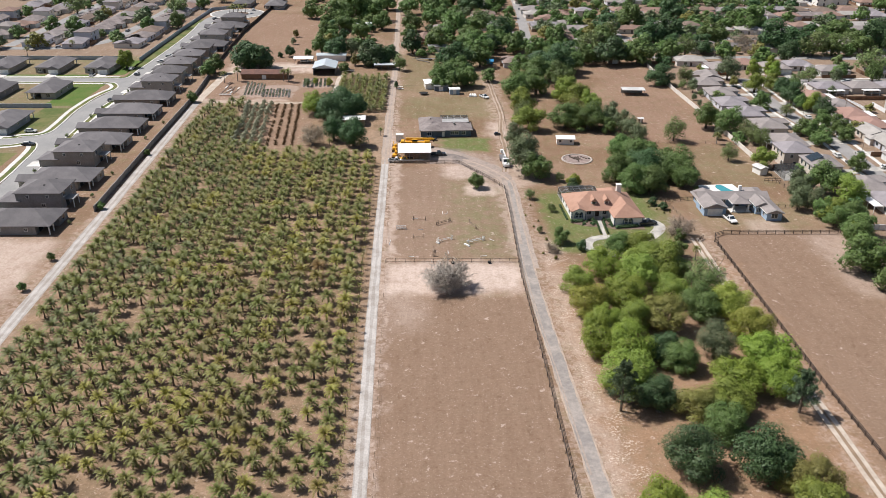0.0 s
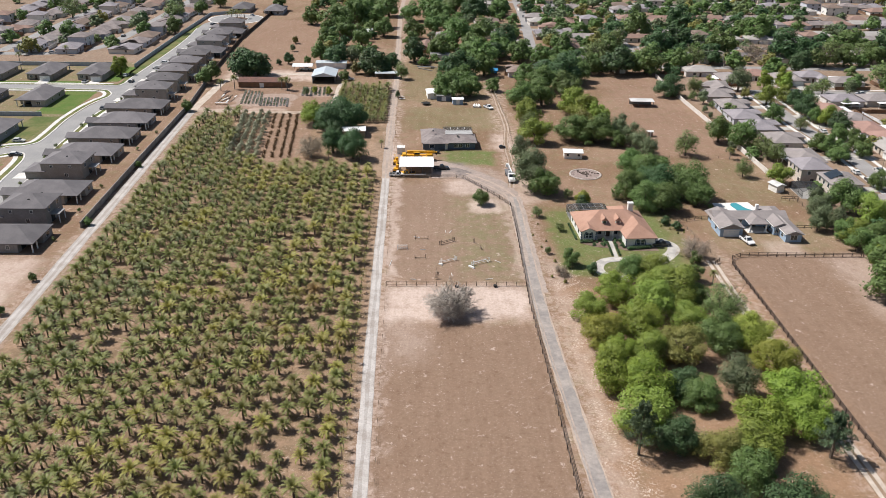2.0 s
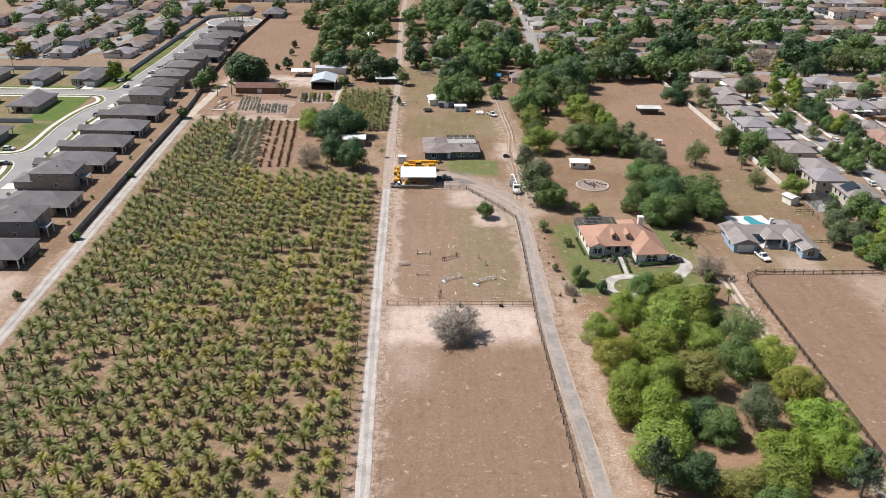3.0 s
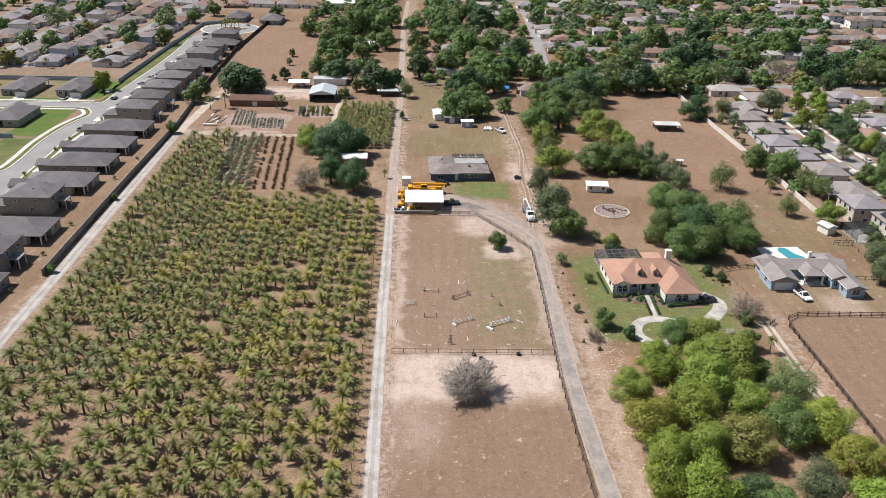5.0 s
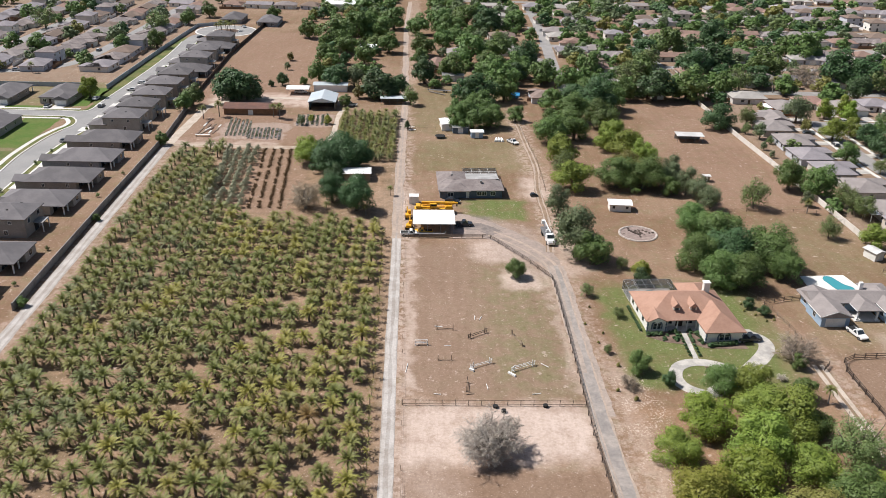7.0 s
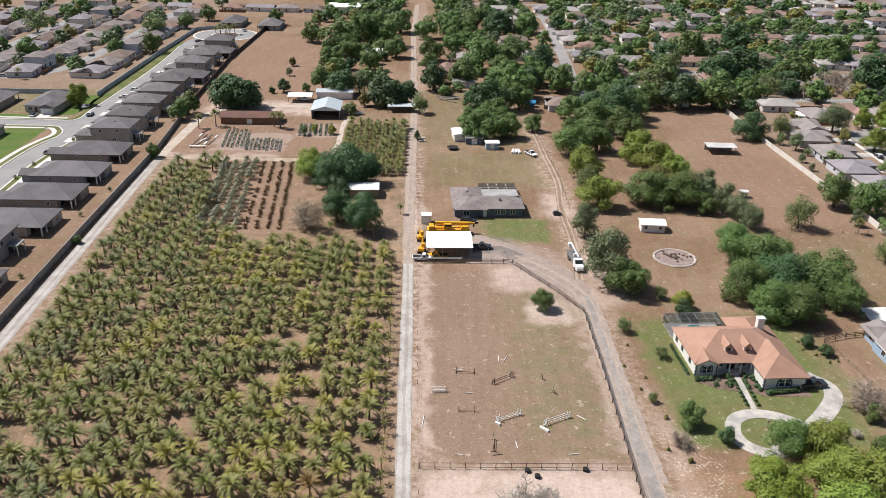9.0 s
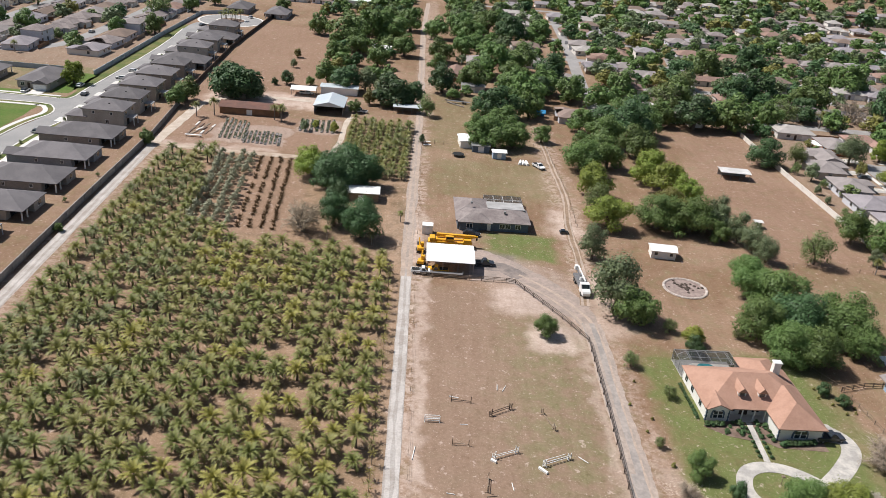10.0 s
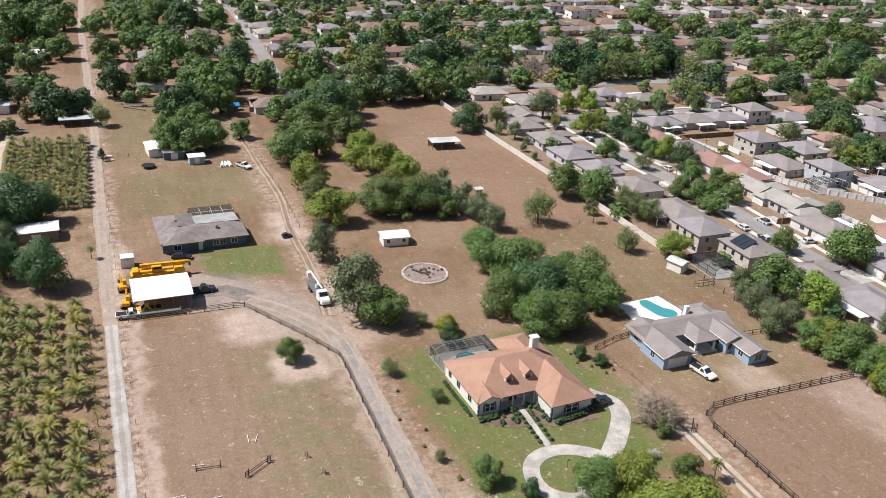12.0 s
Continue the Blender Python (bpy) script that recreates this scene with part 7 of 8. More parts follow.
shed(-9.9, 287.4, 2.8, 2.4, 2.5, 0, "wall_white", "metal_white", "white box container beside the track", 0.04, "container", False, "", "container", 0.05)
box_ = thing("garden_pavilion", 114.5, 243.8, "low wooden animal pen beneath a tree", "pen")
for i in range(5):
    part("post", Mesh().box(i * 1.4 - 0.06, i * 1.4 + 0.06, -0.06, 0.06, -0.1, 1.6), M["wood"], box_)
part("rail", Mesh().box(0, 5.6, -0.03, 0.03, 1.4, 1.55), M["wood"], box_)
part("rail", Mesh().box(0, 5.6, -0.03, 0.03, 0.7, 0.85), M["wood"], box_)
tarp = thing("tarp_tent", 34.5, 413.5, "bright blue tarpaulin over a frame", "tent")
part("cover", Mesh().hip(-2, 2, -1.5, 1.5, 1.9, 0.6, 0.2, gable=True).box(-2, 2, 1.2, 1.4, 0, 1.9), M["tarp"], tarp)
part("pole", Mesh().box(-1.9, -1.8, -1.4, -1.3, -0.1, 1.9), M["steel"], tarp)
panel_wall("yard_fence", [(40, 410), (48, 410.5), (56, 410)], 2.4, 1.6, 0.08, "wood_brown", "orange-brown board fence in the yard")
orange_shop = suburb_house(1, "wall_orange", "roof_taupe")
orange_shop.matrix_basis = pose(150, 400.0, 0, 0, 0, 90)
tagged(orange_shop, "low house with orange block walls and a taupe roof", "house")

# ---- vehicles ----
def wheel(parent, x, y, r=0.36, w=0.26):
    t_ = part("wheel", Mesh().rod((x, y - w / 2, r), (x, y + w / 2, r), r, r, 14), M["black"], parent)
    part("rim", Mesh().rod((x, y - w / 2 - 0.01, r), (x, y + w / 2 + 0.01, r), r * 0.55, r * 0.55, 10), M["steel"], t_)


def loft(sections):
    """A closed body from rings of points of equal number."""
    n, m = len(sections[0]), Mesh()
    f = [(r * n + i, r * n + (i + 1) % n, (r + 1) * n + (i + 1) % n, (r + 1) * n + i) for r in range(len(sections) - 1) for i in range(n)]
    return m.add([p for s in sections for p in s], f + [tuple(range(n - 1, -1, -1)), tuple(range((len(sections) - 1) * n, len(sections) * n))])


def car(x, y, rz, mat, label, kind="sedan", group=""):
    c = thing("pickup_truck" if kind == "pickup" else "car", x, y, label, "truck" if kind == "pickup" else "car", group, rz=rz)
    ln, w = (5.5, 1.95) if kind == "pickup" else (4.6, 1.82)
    h = w / 2
    low, belt = (0.45, 1.05) if kind == "pickup" else (0.32, 0.92)
    body = loft([[(xx, -h * k, low + d), (xx, h * k, low + d), (xx, h * k, belt - e), (xx, -h * k, belt - e)] for xx, k, d, e in ((-ln / 2, 0.9, 0.1, 0.1), (-ln / 2 + 0.2, 1, 0, 0), (ln / 2 - 1.2, 1, 0, 0), (ln / 2 - 0.15, 0.95, 0, 0.16), (ln / 2, 0.85, 0.1, 0.3))])
    part("body", body, M[mat], c)
    a, b, top = ((-0.5, 1.35, 1.75) if kind == "pickup" else (-1.9, 1.0, 1.45))
    cab = loft([[(xx, -h * k, belt - 0.05), (xx, h * k, belt - 0.05), (xx + s, h * k * 0.82, z), (xx + s, -h * k * 0.82, z)] for xx, k, s, z in ((a, 0.96, 0.35, top - 0.02), (a + 0.5, 0.98, 0.1, top), (b - 0.5, 0.98, -0.25, top), (b, 0.96, -0.75, top - 0.04))])
    part("cabin", cab, M[mat], c)
    for s in (-1, 1):
        part("side_window", Mesh().add([(a + 0.35, s * h * 0.97, belt), (b - 0.4, s * h * 0.97, belt), (b - 0.85, s * h * 0.84, top - 0.12), (a + 0.55, s * h * 0.84, top - 0.12), (a + 0.35, s * h * 0.9, belt), (b - 0.4, s * h * 0.9, belt)], [(0, 1, 2, 3), (0, 4, 5, 1)]), M["pane"], c)
    part("windscreen", Mesh().add([(b + 0.03, -h * 0.85, belt), (b + 0.03, h * 0.85, belt), (b - 0.70, h * 0.74, top - 0.06), (b - 0.70, -h * 0.74, top - 0.06), (b - 0.1, -h * 0.85, belt), (b - 0.1, h * 0.85, belt)], [(0, 1, 2, 3), (0, 4, 5, 1)]), M["pane"], c)
    part("rear_window", Mesh().add([(a - 0.02, -h * 0.8, belt + 0.05), (a - 0.02, h * 0.8, belt + 0.05), (a + 0.30, h * 0.72, top - 0.1), (a + 0.30, -h * 0.72, top - 0.1), (a + 0.1, -h * 0.8, belt), (a + 0.1, h * 0.8, belt)], [(0, 3, 2, 1), (0, 1, 5, 4)]), M["pane"], c)
    if kind == "pickup":
        part("load_bed", Mesh().box(-ln / 2 + 0.15, a - 0.1, -h + 0.14, h - 0.14, belt - 0.02, belt + 0.02), M["black"], c)
    for s in (-1, 1):
        part("headlight", Mesh().box(ln / 2 - 0.12, ln / 2 + 0.01, s * h * 0.6 - 0.18, s * h * 0.6 + 0.18, belt - 0.42, belt - 0.26), M["trim_white"], c)
        for xx in (-ln / 2 + 0.95, ln / 2 - 0.95):
            wheel(c, xx, s * (h - 0.1), 0.38 if kind == "pickup" else 0.33)
    return c


car(92.3, 212.2, -78, "paint_white", "white pickup truck parked before the garage", "pickup")
car(66.9, 209.6, 8, "paint_dark", "dark blue pickup truck with a covered bed", "pickup")
car(5.9, 271.4, 5, "paint_dark", "dark pickup truck beside the carport", "pickup")
car(3.4, 289.2, -15, "paint_dark", "dark car at the bungalow's door")
car(29.2, 295.2, 5, "paint_dark", "dark small utility vehicle on the track").scale = (0.55, 0.75, 0.8)
car(27.6, 349.3, -60, "paint_white", "white truck among parked gear", "pickup")
for x, y, rz in ((-61, 418, 0), (-37, 398, 170), (-74, 385, 60)):
    car(x, y, rz, "paint_white", "white farm vehicle near the barns", "pickup", "farm vehicles")
rng = random.Random(8)
for x, y, rz in ((151.2, 270, 90), (160.5, 272, 88), (152, 262, 85), (160.8, 318, 90), (151.5, 352, 90), (170, 384, 0), (205, 378, 180), (163, 291, 5), (148, 296, 185), (165, 308, 0), (240, 384, 0), (152, 378, 30), (163, 257, 0), (229, 300, 90), (224, 268, 90), (147, 366, 0),
                 (-134, 224, 10), (-133.5, 303, 5), (-135.5, 343, 0), (-140, 391, 90), (-146, 402, 88), (-135, 430, 0), (-136, 418, 180), (-146, 283, 0), (-161, 389, 90), (-202, 452, 10), (-176, 478, 90), (-180, 500, 90), (-136, 540, 60), (-118, 575, 120), (-152, 299, 0)):
    car(x, y, rz + rng.uniform(-4, 4), "paint_mix", "parked passenger car on a suburban street", "sedan", "parked cars")


def bucket_truck():
    t_ = thing("bucket_truck", 29.2, 263, "white bucket truck with a folded boom, parked on the verge", "truck", rz=-86)
    part("chassis", Mesh().box(-5.2, 4.6, -0.5, 0.5, 0.6, 0.95), M["black"], t_)
    part("bed", Mesh().slab(-5.0, 1.6, -1.1, 1.1, 0.95, 1.6, 0.05), M["steel"], t_)
    part("cab", loft([[(x, -1.1 * k, 0.6), (x, 1.1 * k, 0.6), (x, 1.05 * k, z), (x, -1.05 * k, z)] for x, k, z in ((1.8, 1, 2.6), (3.2, 1, 2.65), (3.7, 1, 1.75), (5.0, 0.9, 1.55), (5.3, 0.85, 1.2))]), M["paint_white"], t_)
    part("windscreen", Mesh().add([(3.25, -0.9, 2.6), (3.25, 0.9, 2.6), (3.75, 0.9, 1.8), (3.75, -0.9, 1.8), (3.1, -0.9, 2.5), (3.1, 0.9, 2.5)], [(0, 3, 2, 1), (0, 1, 5, 4)]), M["pane"], t_)
    part("turret", Mesh().rod((-1.0, 0, 1.7), (-1.0, 0, 2.5), 0.5, 0.45, 12), M["paint_white"], t_)
    part("boom", Mesh().bar((-6.2, 0.25, 2.95), (1.8, 0.25, 2.75), 0.3, 0.3), M["paint_white"], t_)
    part("boom", Mesh().bar((-6.0, -0.3, 2.6), (-1.0, -0.3, 2.7), 0.3, 0.3), M["steel"], t_)
    part("bucket", Mesh().box(-6.9, -6.0, -0.5, 0.4, 1.8, 2.9), M["trim_white"], t_)
    for x, k in ((-3.6, 1), (-2.4, 1), (3.9, 1)):
        for s in (-1, 1):
            wheel(t_, x, s * 0.98, 0.5, 0.34)


def crane():
    c = thing("mobile_crane", -2.6, 281.0, "yellow mobile crane with its boom lowered", "crane", rz=2)
    part("carrier", loft([[(x, -1.3, 0.9), (x, 1.3, 0.9), (x, 1.3, z), (x, -1.3, z)] for x, z in ((-5.6, 1.5), (-5.2, 1.75), (3.4, 1.75), (3.6, 2.5), (5.4, 2.5), (5.8, 1.4))]), M["yellow"], c)
    part("superstructure", Mesh().slab(-3.6, 0.0, -1.0, 1.0, 1.75, 2.3, 0.12), M["yellow"], c)
    part("counterweight", Mesh().slab(-5.2, -3.8, -1.2, 1.2, 1.85, 2.6, 0.12), M["yellow"], c)
    cab = part("cab", Mesh().slab(-1.2, 0.9, -1.3, -0.4, 2.0, 3.3, 0.1), M["yellow"], c)
    part("cab_window", Mesh().box(-0.9, 0.93, -1.33, -1.25, 2.6, 3.1), M["pane"], cab)
    for k, (a, b, s) in enumerate(((-3.5, 6.0, 0.75), (5.8, 6.6, 0.6), (6.5, 7.2, 0.46))):
        part("boom_section", Mesh().bar((a, 0.35, 3.05 - 0.02 * k), (b, 0.35, 2.85 - 0.02 * k), s, s), M["yellow"], c)
    part("hook_block", Mesh().slab(6.8, 7.2, 0.15, 0.55, 1.9, 2.6, 0.06), M["black"], c)
    part("lift_ram", Mesh().rod((-0.5, 0.35, 2.2), (2.6, 0.35, 2.8), 0.16, 0.12, 8), M["steel"], c)
    for x in (-4.6, -3.2, 1.8, 4.4):
        for s in (-1, 1):
            wheel(c, x, s * 1.15, 0.6, 0.4)
    for x in (-5.4, 2.9):
        for s in (-1, 1):
            part("outrigger", Mesh().box(x - 0.2, x + 0.2, s * 1.3 - 0.3, s * 1.3 + 0.3, 0.4, 1.2), M["black"], c)


def digger(x, y, rz, label):
    d = thing("excavator", x, y, label, "digger", rz=rz)
    for s in (-0.75, 0.75):
        part("crawler", loft([[(xx, s - 0.22, z0), (xx, s + 0.22, z0), (xx, s + 0.22, z1), (xx, s - 0.22, z1)] for xx, z0, z1 in ((-1.2, 0.25, 0.45), (-0.95, 0.0, 0.62), (0.95, 0.0, 0.62), (1.2, 0.25, 0.45))]), M["black"], d)
    part("house_body", Mesh().slab(-1.2, 0.7, -0.8, 0.8, 0.7, 1.5, 0.12), M["yellow"], d)
    cab = part("cab", Mesh().slab(-0.3, 0.7, -0.8, 0.0, 1.5, 2.5, 0.08), M["yellow"], d)
    part("cab_window", Mesh().box(-0.2, 0.72, -0.83, -0.75, 1.7, 2.3), M["pane"], cab)
    part("boom", Mesh().bar((0.6, 0.2, 1.2), (2.2, 0.2, 2.9), 0.28, 0.32), M["yellow"], d)
    part("stick", Mesh().bar((2.2, 0.2, 2.9), (3.2, 0.2, 1.3), 0.22, 0.26), M["yellow"], d)
    part("bucket", loft([[(xx, -0.2, z0), (xx, 0.6, z0), (xx, 0.6, z1), (xx, -0.2, z1)] for xx, z0, z1 in ((2.9, 0.5, 1.2), (3.3, 0.4, 1.3), (3.6, 0.6, 0.9))]), M["steel"], d)


bucket_truck()
crane()
digger(-10.0, 276.5, 95, "small yellow excavator beside the carport")
digger(-9.6, 269.0, 80, "yellow compact digger with a raised boom")
car(-5.6, 265.6, 180, "yellow", "yellow work vehicle under the carport", "pickup")
tr = thing("flatbed_trailer", -4.6, 263.7, "long grey flatbed trailer along the fence", "trailer", rz=-1)
part("deck", Mesh().slab(-5.2, 5.2, -0.6, 0.6, 0.8, 1.0, 0.04), M["steel"], tr)
part("headboard", Mesh().box(5.1, 5.25, -0.6, 0.6, 1.0, 1.5), M["steel"], tr)
part("drawbar", Mesh().bar((5.2, 0, 0.75), (7.0, 0, 0.6), 0.12, 0.12), M["steel"], tr)
for x in (-3.2, -2.2):
    for s in (-1, 1):
        wheel(tr, x, s * 0.62, 0.38, 0.24)
tagged(copy_thing(tr, pose(1.2, 423.6, 0, 0, 0, 172)), "long pale trailer standing on open grass among trees", "trailer")
car(-9.2, 264.4, 0, "paint_white", "grey-white truck at the fence corner", "pickup")


# ---- riding jumps ----
def jump(x0, y0, x1, y1, mat, poles, wings, label, hgt=1.3, flat=False):
    j = thing("riding_jump", (x0 + x1) / 2, (y0 + y1) / 2, label, "horse jump", "jumps in the riding paddock", rz=math.degrees(math.atan2(y1 - y0, x1 - x0)))
    ln = math.hypot(x1 - x0, y1 - y0) / 2
    for s in (-1, 1):
        st_ = Mesh().box(s * ln - 0.06, s * ln + 0.06, -0.06, 0.06, 0, hgt).box(s * ln - 0.05, s * ln + 0.05, -0.4, 0.4, 0, 0.1)
        if wings:
            st_.box(s * (ln + 0.6) - 0.05, s * (ln + 0.6) + 0.05, -0.05, 0.05, 0, hgt * 0.8)
            for k in range(4):
                z = 0.2 + k * hgt * 0.19
                st_.box(min(s * ln, s * (ln + 0.6)), max(s * ln, s * (ln + 0.6)), -0.03, 0.03, z, z + 0.08)
        part("standard", st_, M[mat], j)
    for z, dy in poles:
        part("pole", Mesh().rod((-ln, dy, z), (ln, dy, z), 0.06, 0.06, 8), M[mat], j)
    return j


jump(-2.3, 213.4, 1.3, 213.1, "wood_dark", ((0.3, 0),), False, "low jump with dark standards and a white pole")
jump(-7.1, 206.6, -4.4, 206.7, "trim_white", ((0.25, 0), (0.6, 0), (0.95, 0), (1.0, 0.5), (0.3, 0.5)), False, "white gate jump with several rails", 1.2)
jump(-2.2, 200.7, 0.6, 200.7, "wood", ((0.3, 0),), False, "low jump with brown standards")
jump(5.0, 209.7, 8.3, 211.9, "wood_dark", ((0.4, 0), (0.8, 0)), True, "dark jump with solid wings", 1.4)
jump(5.0, 197.8, 8.5, 199.6, "trim_white", ((0.35, 0), (0.7, 0)), True, "white jump with laddered wings", 1.5)
jump(13.4, 196.8, 17.4, 198.9, "trim_white", ((0.4, 0), (0.8, 0), (0.5, 0.8)), True, "white spread jump with wings", 1.4)
jump(14.4, 211.1, 15.9, 207.0, "wood", ((0.3, 0),), True, "weathered jump with one fallen pole", 1.3)
jump(3.3, 189.4, 3.6, 192.6, "wood", ((0.3, 0), (0.7, 0)), False, "brown narrow jump near the fence", 1.5)
part("panel", Mesh().slab(-0.2, 1.7, -0.22, 0.22, 0, 0.4, 0.05), M["trim_white"], tagged(new("jump_filler"), "white solid jump filler lying on the ground", "jump filler", "jump fillers")).parent.matrix_basis = pose(12.3, 196.0, 0, 0, 0, -45)
part("panel", Mesh().slab(-0.2, 0.9, -0.2, 0.2, 0, 0.4, 0.05), M["trim_white"], tagged(new("jump_filler"), "white solid jump filler lying on the ground", "jump filler", "jump fillers")).parent.matrix_basis = pose(4.4, 197.2, 0, 0, 0, -35)
for x0, y0, x1, y1, mat in ((19.3, 199.7, 20.8, 198.2, "trim_white"), (-3.2, 188.6, -1.8, 188.4, "trim_white"), (16.2, 188.6, 18.0, 188.9, "trim_white"), (3.2, 188.4, 4.8, 188.7, "wood"), (7.6, 190.2, 7.4, 192.0, "trim_white"),
                            (6.4, 217.6, 6.5, 219.4, "trim_white"), (7.4, 217.4, 8.1, 219.2, "trim_white"), (-2.8, 214.6, -1.0, 214.2, "trim_white"), (-0.8, 206.3, 0.6, 206.4, "trim_white"), (-8.9, 196.0, -8.5, 199.4, "trim_white")):
    pl = thing("jump_pole", x0, y0, "loose painted jump pole lying on the ground", "pole", "loose jump poles")
    part("pole", Mesh().rod((0, 0, 0.09), (x1 - x0, y1 - y0, 0.09), 0.07, 0.07, 8), M[mat], pl)
for x, y in ((8.6, 184.3), (18.3, 184.6), (10.1, 182.9)):
    tub = thing("feed_tub", x, y, "dark round water tub beside the fence", "tub", "water tubs")
    part("tub", Mesh().rod((0, 0, 0), (0, 0, 0.5), 0.42, 0.5, 14).rod((0, 0, 0.5), (0, 0, 0.52), 0.5, 0.44, 14), M["black"], tub)

# ---- stone ring garden ----
garden = thing("stone_ring", 55.6, 267.0, "round stone-edged garden with a heap of rocks", "garden")
part("bed", Mesh().prism(disc(0, 0, 5.1, 36, 0.15), -0.1, 0.05), M["ring_bed"], garden)
rng = random.Random(17)


def rock(r, seed):
    q = random.Random(seed)
    m = Mesh()
    rings = [[(r * k * q.uniform(0.8, 1.1) * math.cos(a), r * k * q.uniform(0.8, 1.1) * math.sin(a), z * r) for a in [i * math.tau / 7 for i in range(7)]] for z, k in ((-0.2, 0.9), (0.25, 1.0), (0.6, 0.72), (0.8, 0.3))]
    m.v = [p for s in rings for p in s]
    m.f = [(k * 7 + i, k * 7 + (i + 1) % 7, k * 7 + 7 + (i + 1) % 7, k * 7 + 7 + i) for k in range(3) for i in range(7)] + [tuple(range(21, 28))]
    m.m = [0] * len(m.f)
    return m


ROCK = [rock(0.42, k).data("stone", M["stone"]) for k in range(4)]
for k in range(64):
    a = k * math.tau / 64
    part("stone", ROCK[k % 4], None, garden, at=pose(5.2 * math.cos(a) + rng.uniform(-0.08, 0.08), 5.2 * math.sin(a), 0, 0, 0, rng.uniform(0, 360)))
DARKROCK = rock(0.4, 9).data("stone", M["wood_dark"])
for k in range(36):
    a, r = rng.uniform(0, 6.28), abs(rng.gauss(0, 2.1))
    part("stone", DARKROCK, None, garden, at=pose(r * math.cos(a), r * math.sin(a), 0.03, 0, 0, rng.uniform(0, 360)) @ Matrix.Scale(rng.uniform(0.5, 1.2), 4))

# ---- far yard clutter ----
tp = thing("trampoline", 0.5, 354.9, "round black trampoline on steel legs", "trampoline")
part("mat", Mesh().rod((0, 0, 0.78), (0, 0, 0.84), 2.0, 2.0, 24), M["black"], tp)
for k in range(6):
    a = k * math.tau / 6
    part("leg", Mesh().rod((1.9 * math.cos(a), 1.9 * math.sin(a), 0), (1.9 * math.cos(a), 1.9 * math.sin(a), 0.8), 0.04, 0.04, 6), M["steel"], tp)
for k in range(3):
    bt = thing("boat", 21.6 + 1.1 * k, 352.4, "white upturned boat hull on the grass", "boat", "boats", rz=80 + 8 * k)
    part("hull", loft([[(x, -0.5 * w, 0.1), (x, 0.5 * w, 0.1), (x, 0.35 * w, 0.75), (x, -0.35 * w, 0.75)] for x, w in ((-2.0, 0.8), (-1.2, 1), (0.8, 1), (1.8, 0.4), (2.1, 0.1))]), M["trim_white"], bt)
lg = thing("log", 0.2, 420.6, "long felled trunk lying on the grass", "log", rz=-40)
part("trunk", Mesh().rod((-4.6, 0, 0.3), (4.6, 0, 0.25), 0.35, 0.22, 9), M["bark_grey"], lg)
for x, y, rz in ((-10.6, 366.9, 0), (-10.2, 363.2, 10)):
    bn = thing("bench", x, y, "pale plank bench by the fence", "bench", "benches", rz=rz)
    part("seat", Mesh().slab(-1.4, 1.4, -0.3, 0.3, 0.4, 0.5, 0.02), M["trim_white"], bn)
    for s in (-1.1, 1.1):
        part("leg", Mesh().box(s - 0.06, s + 0.06, -0.25, 0.25, 0, 0.4), M["wood"], bn)
# plant nursery: beds of pots, planks and benches
rng = random.Random(30)
nur = thing("nursery_beds", -76, 362, "long grey beds of potted plants in a nursery yard", "nursery")
pots = Mesh()


def bed(x, y0, y1, w, lean, mat, lush):
    y0, y1 = y0 + rng.uniform(-1, 1), y1 + rng.uniform(-1.2, 1.2)
    y = y0
    while y < y1:
        ln = min(y1 - y, rng.uniform(2.0, 6.0))
        part("pot_bed", Mesh().slab(-w / 2, w / 2, 0, ln, 0.0, rng.uniform(0.18, 0.34), 0.03), M[mat], nur, at=pose(x + 76 - lean * (y - y0), y - 362, 0, 0, 0, math.degrees(math.atan(lean))))
        y += ln + rng.uniform(0.2, 1.1)
    for _ in range(int((y1 - y0) * lush)):
        yy = rng.uniform(y0, y1)
        b0 = Vector((x - lean * (yy - y0) + rng.uniform(-w / 2, w / 2), yy, 0.2))
        d = Vector((rng.uniform(-1, 1), rng.uniform(-1, 1), rng.uniform(0.4, 1))).normalized() * rng.uniform(0.3, 0.75)
        side = d.orthogonal().normalized() * 0.17
        pots.add([b0 - side, b0 + side, b0 + d], [(0, 1, 2)])


for k in range(6):
    bed(-80.2 + 1.6 * k, 353.5, 376.5 - 0.6 * k, 0.8, 0.11, "nursery_pale", 4)
for k in range(9):
    bed(-71.4 + 1.45 * k, 350.6, 363.4, 0.85, 0.11, "nursery", 5)
for k in range(7):
    bed(-55.5 + 1.9 * k, 368, 383, 0.9, 0.08, "nursery", 9)
for k in range(13):
    part("plank", Mesh().slab(-0.35, 0.35, -rng.uniform(1.2, 2.6), 2.2, 0.0, rng.uniform(0.12, 0.4), 0.03), M["mulch" if k % 3 == 0 else "wood" if k % 3 == 1 else "concrete"], nur, at=pose(-15 + 1.9 * (k % 4) + rng.uniform(-0.5, 0.5), -5 + 4.6 * (k // 4) + rng.uniform(-1, 1), 0, 0, 0, -7 + rng.uniform(-14, 8)))
bn = thing("bench", -88.6, 352.6, "long white bench at the nursery's edge", "bench")
part("seat", Mesh().slab(-2.8, 2.8, -0.4, 0.4, 0.6, 0.72, 0.03), M["trim_white"], bn)
for s_ in (-2.4, 2.4):
    part("leg", Mesh().box(s_ - 0.08, s_ + 0.08, -0.3, 0.3, 0, 0.6), M["wood"], bn)
tagged(part("potted_plants", pots, LEAF["g"]), "grey-green potted plants in rows", "plants", kind="stuff")
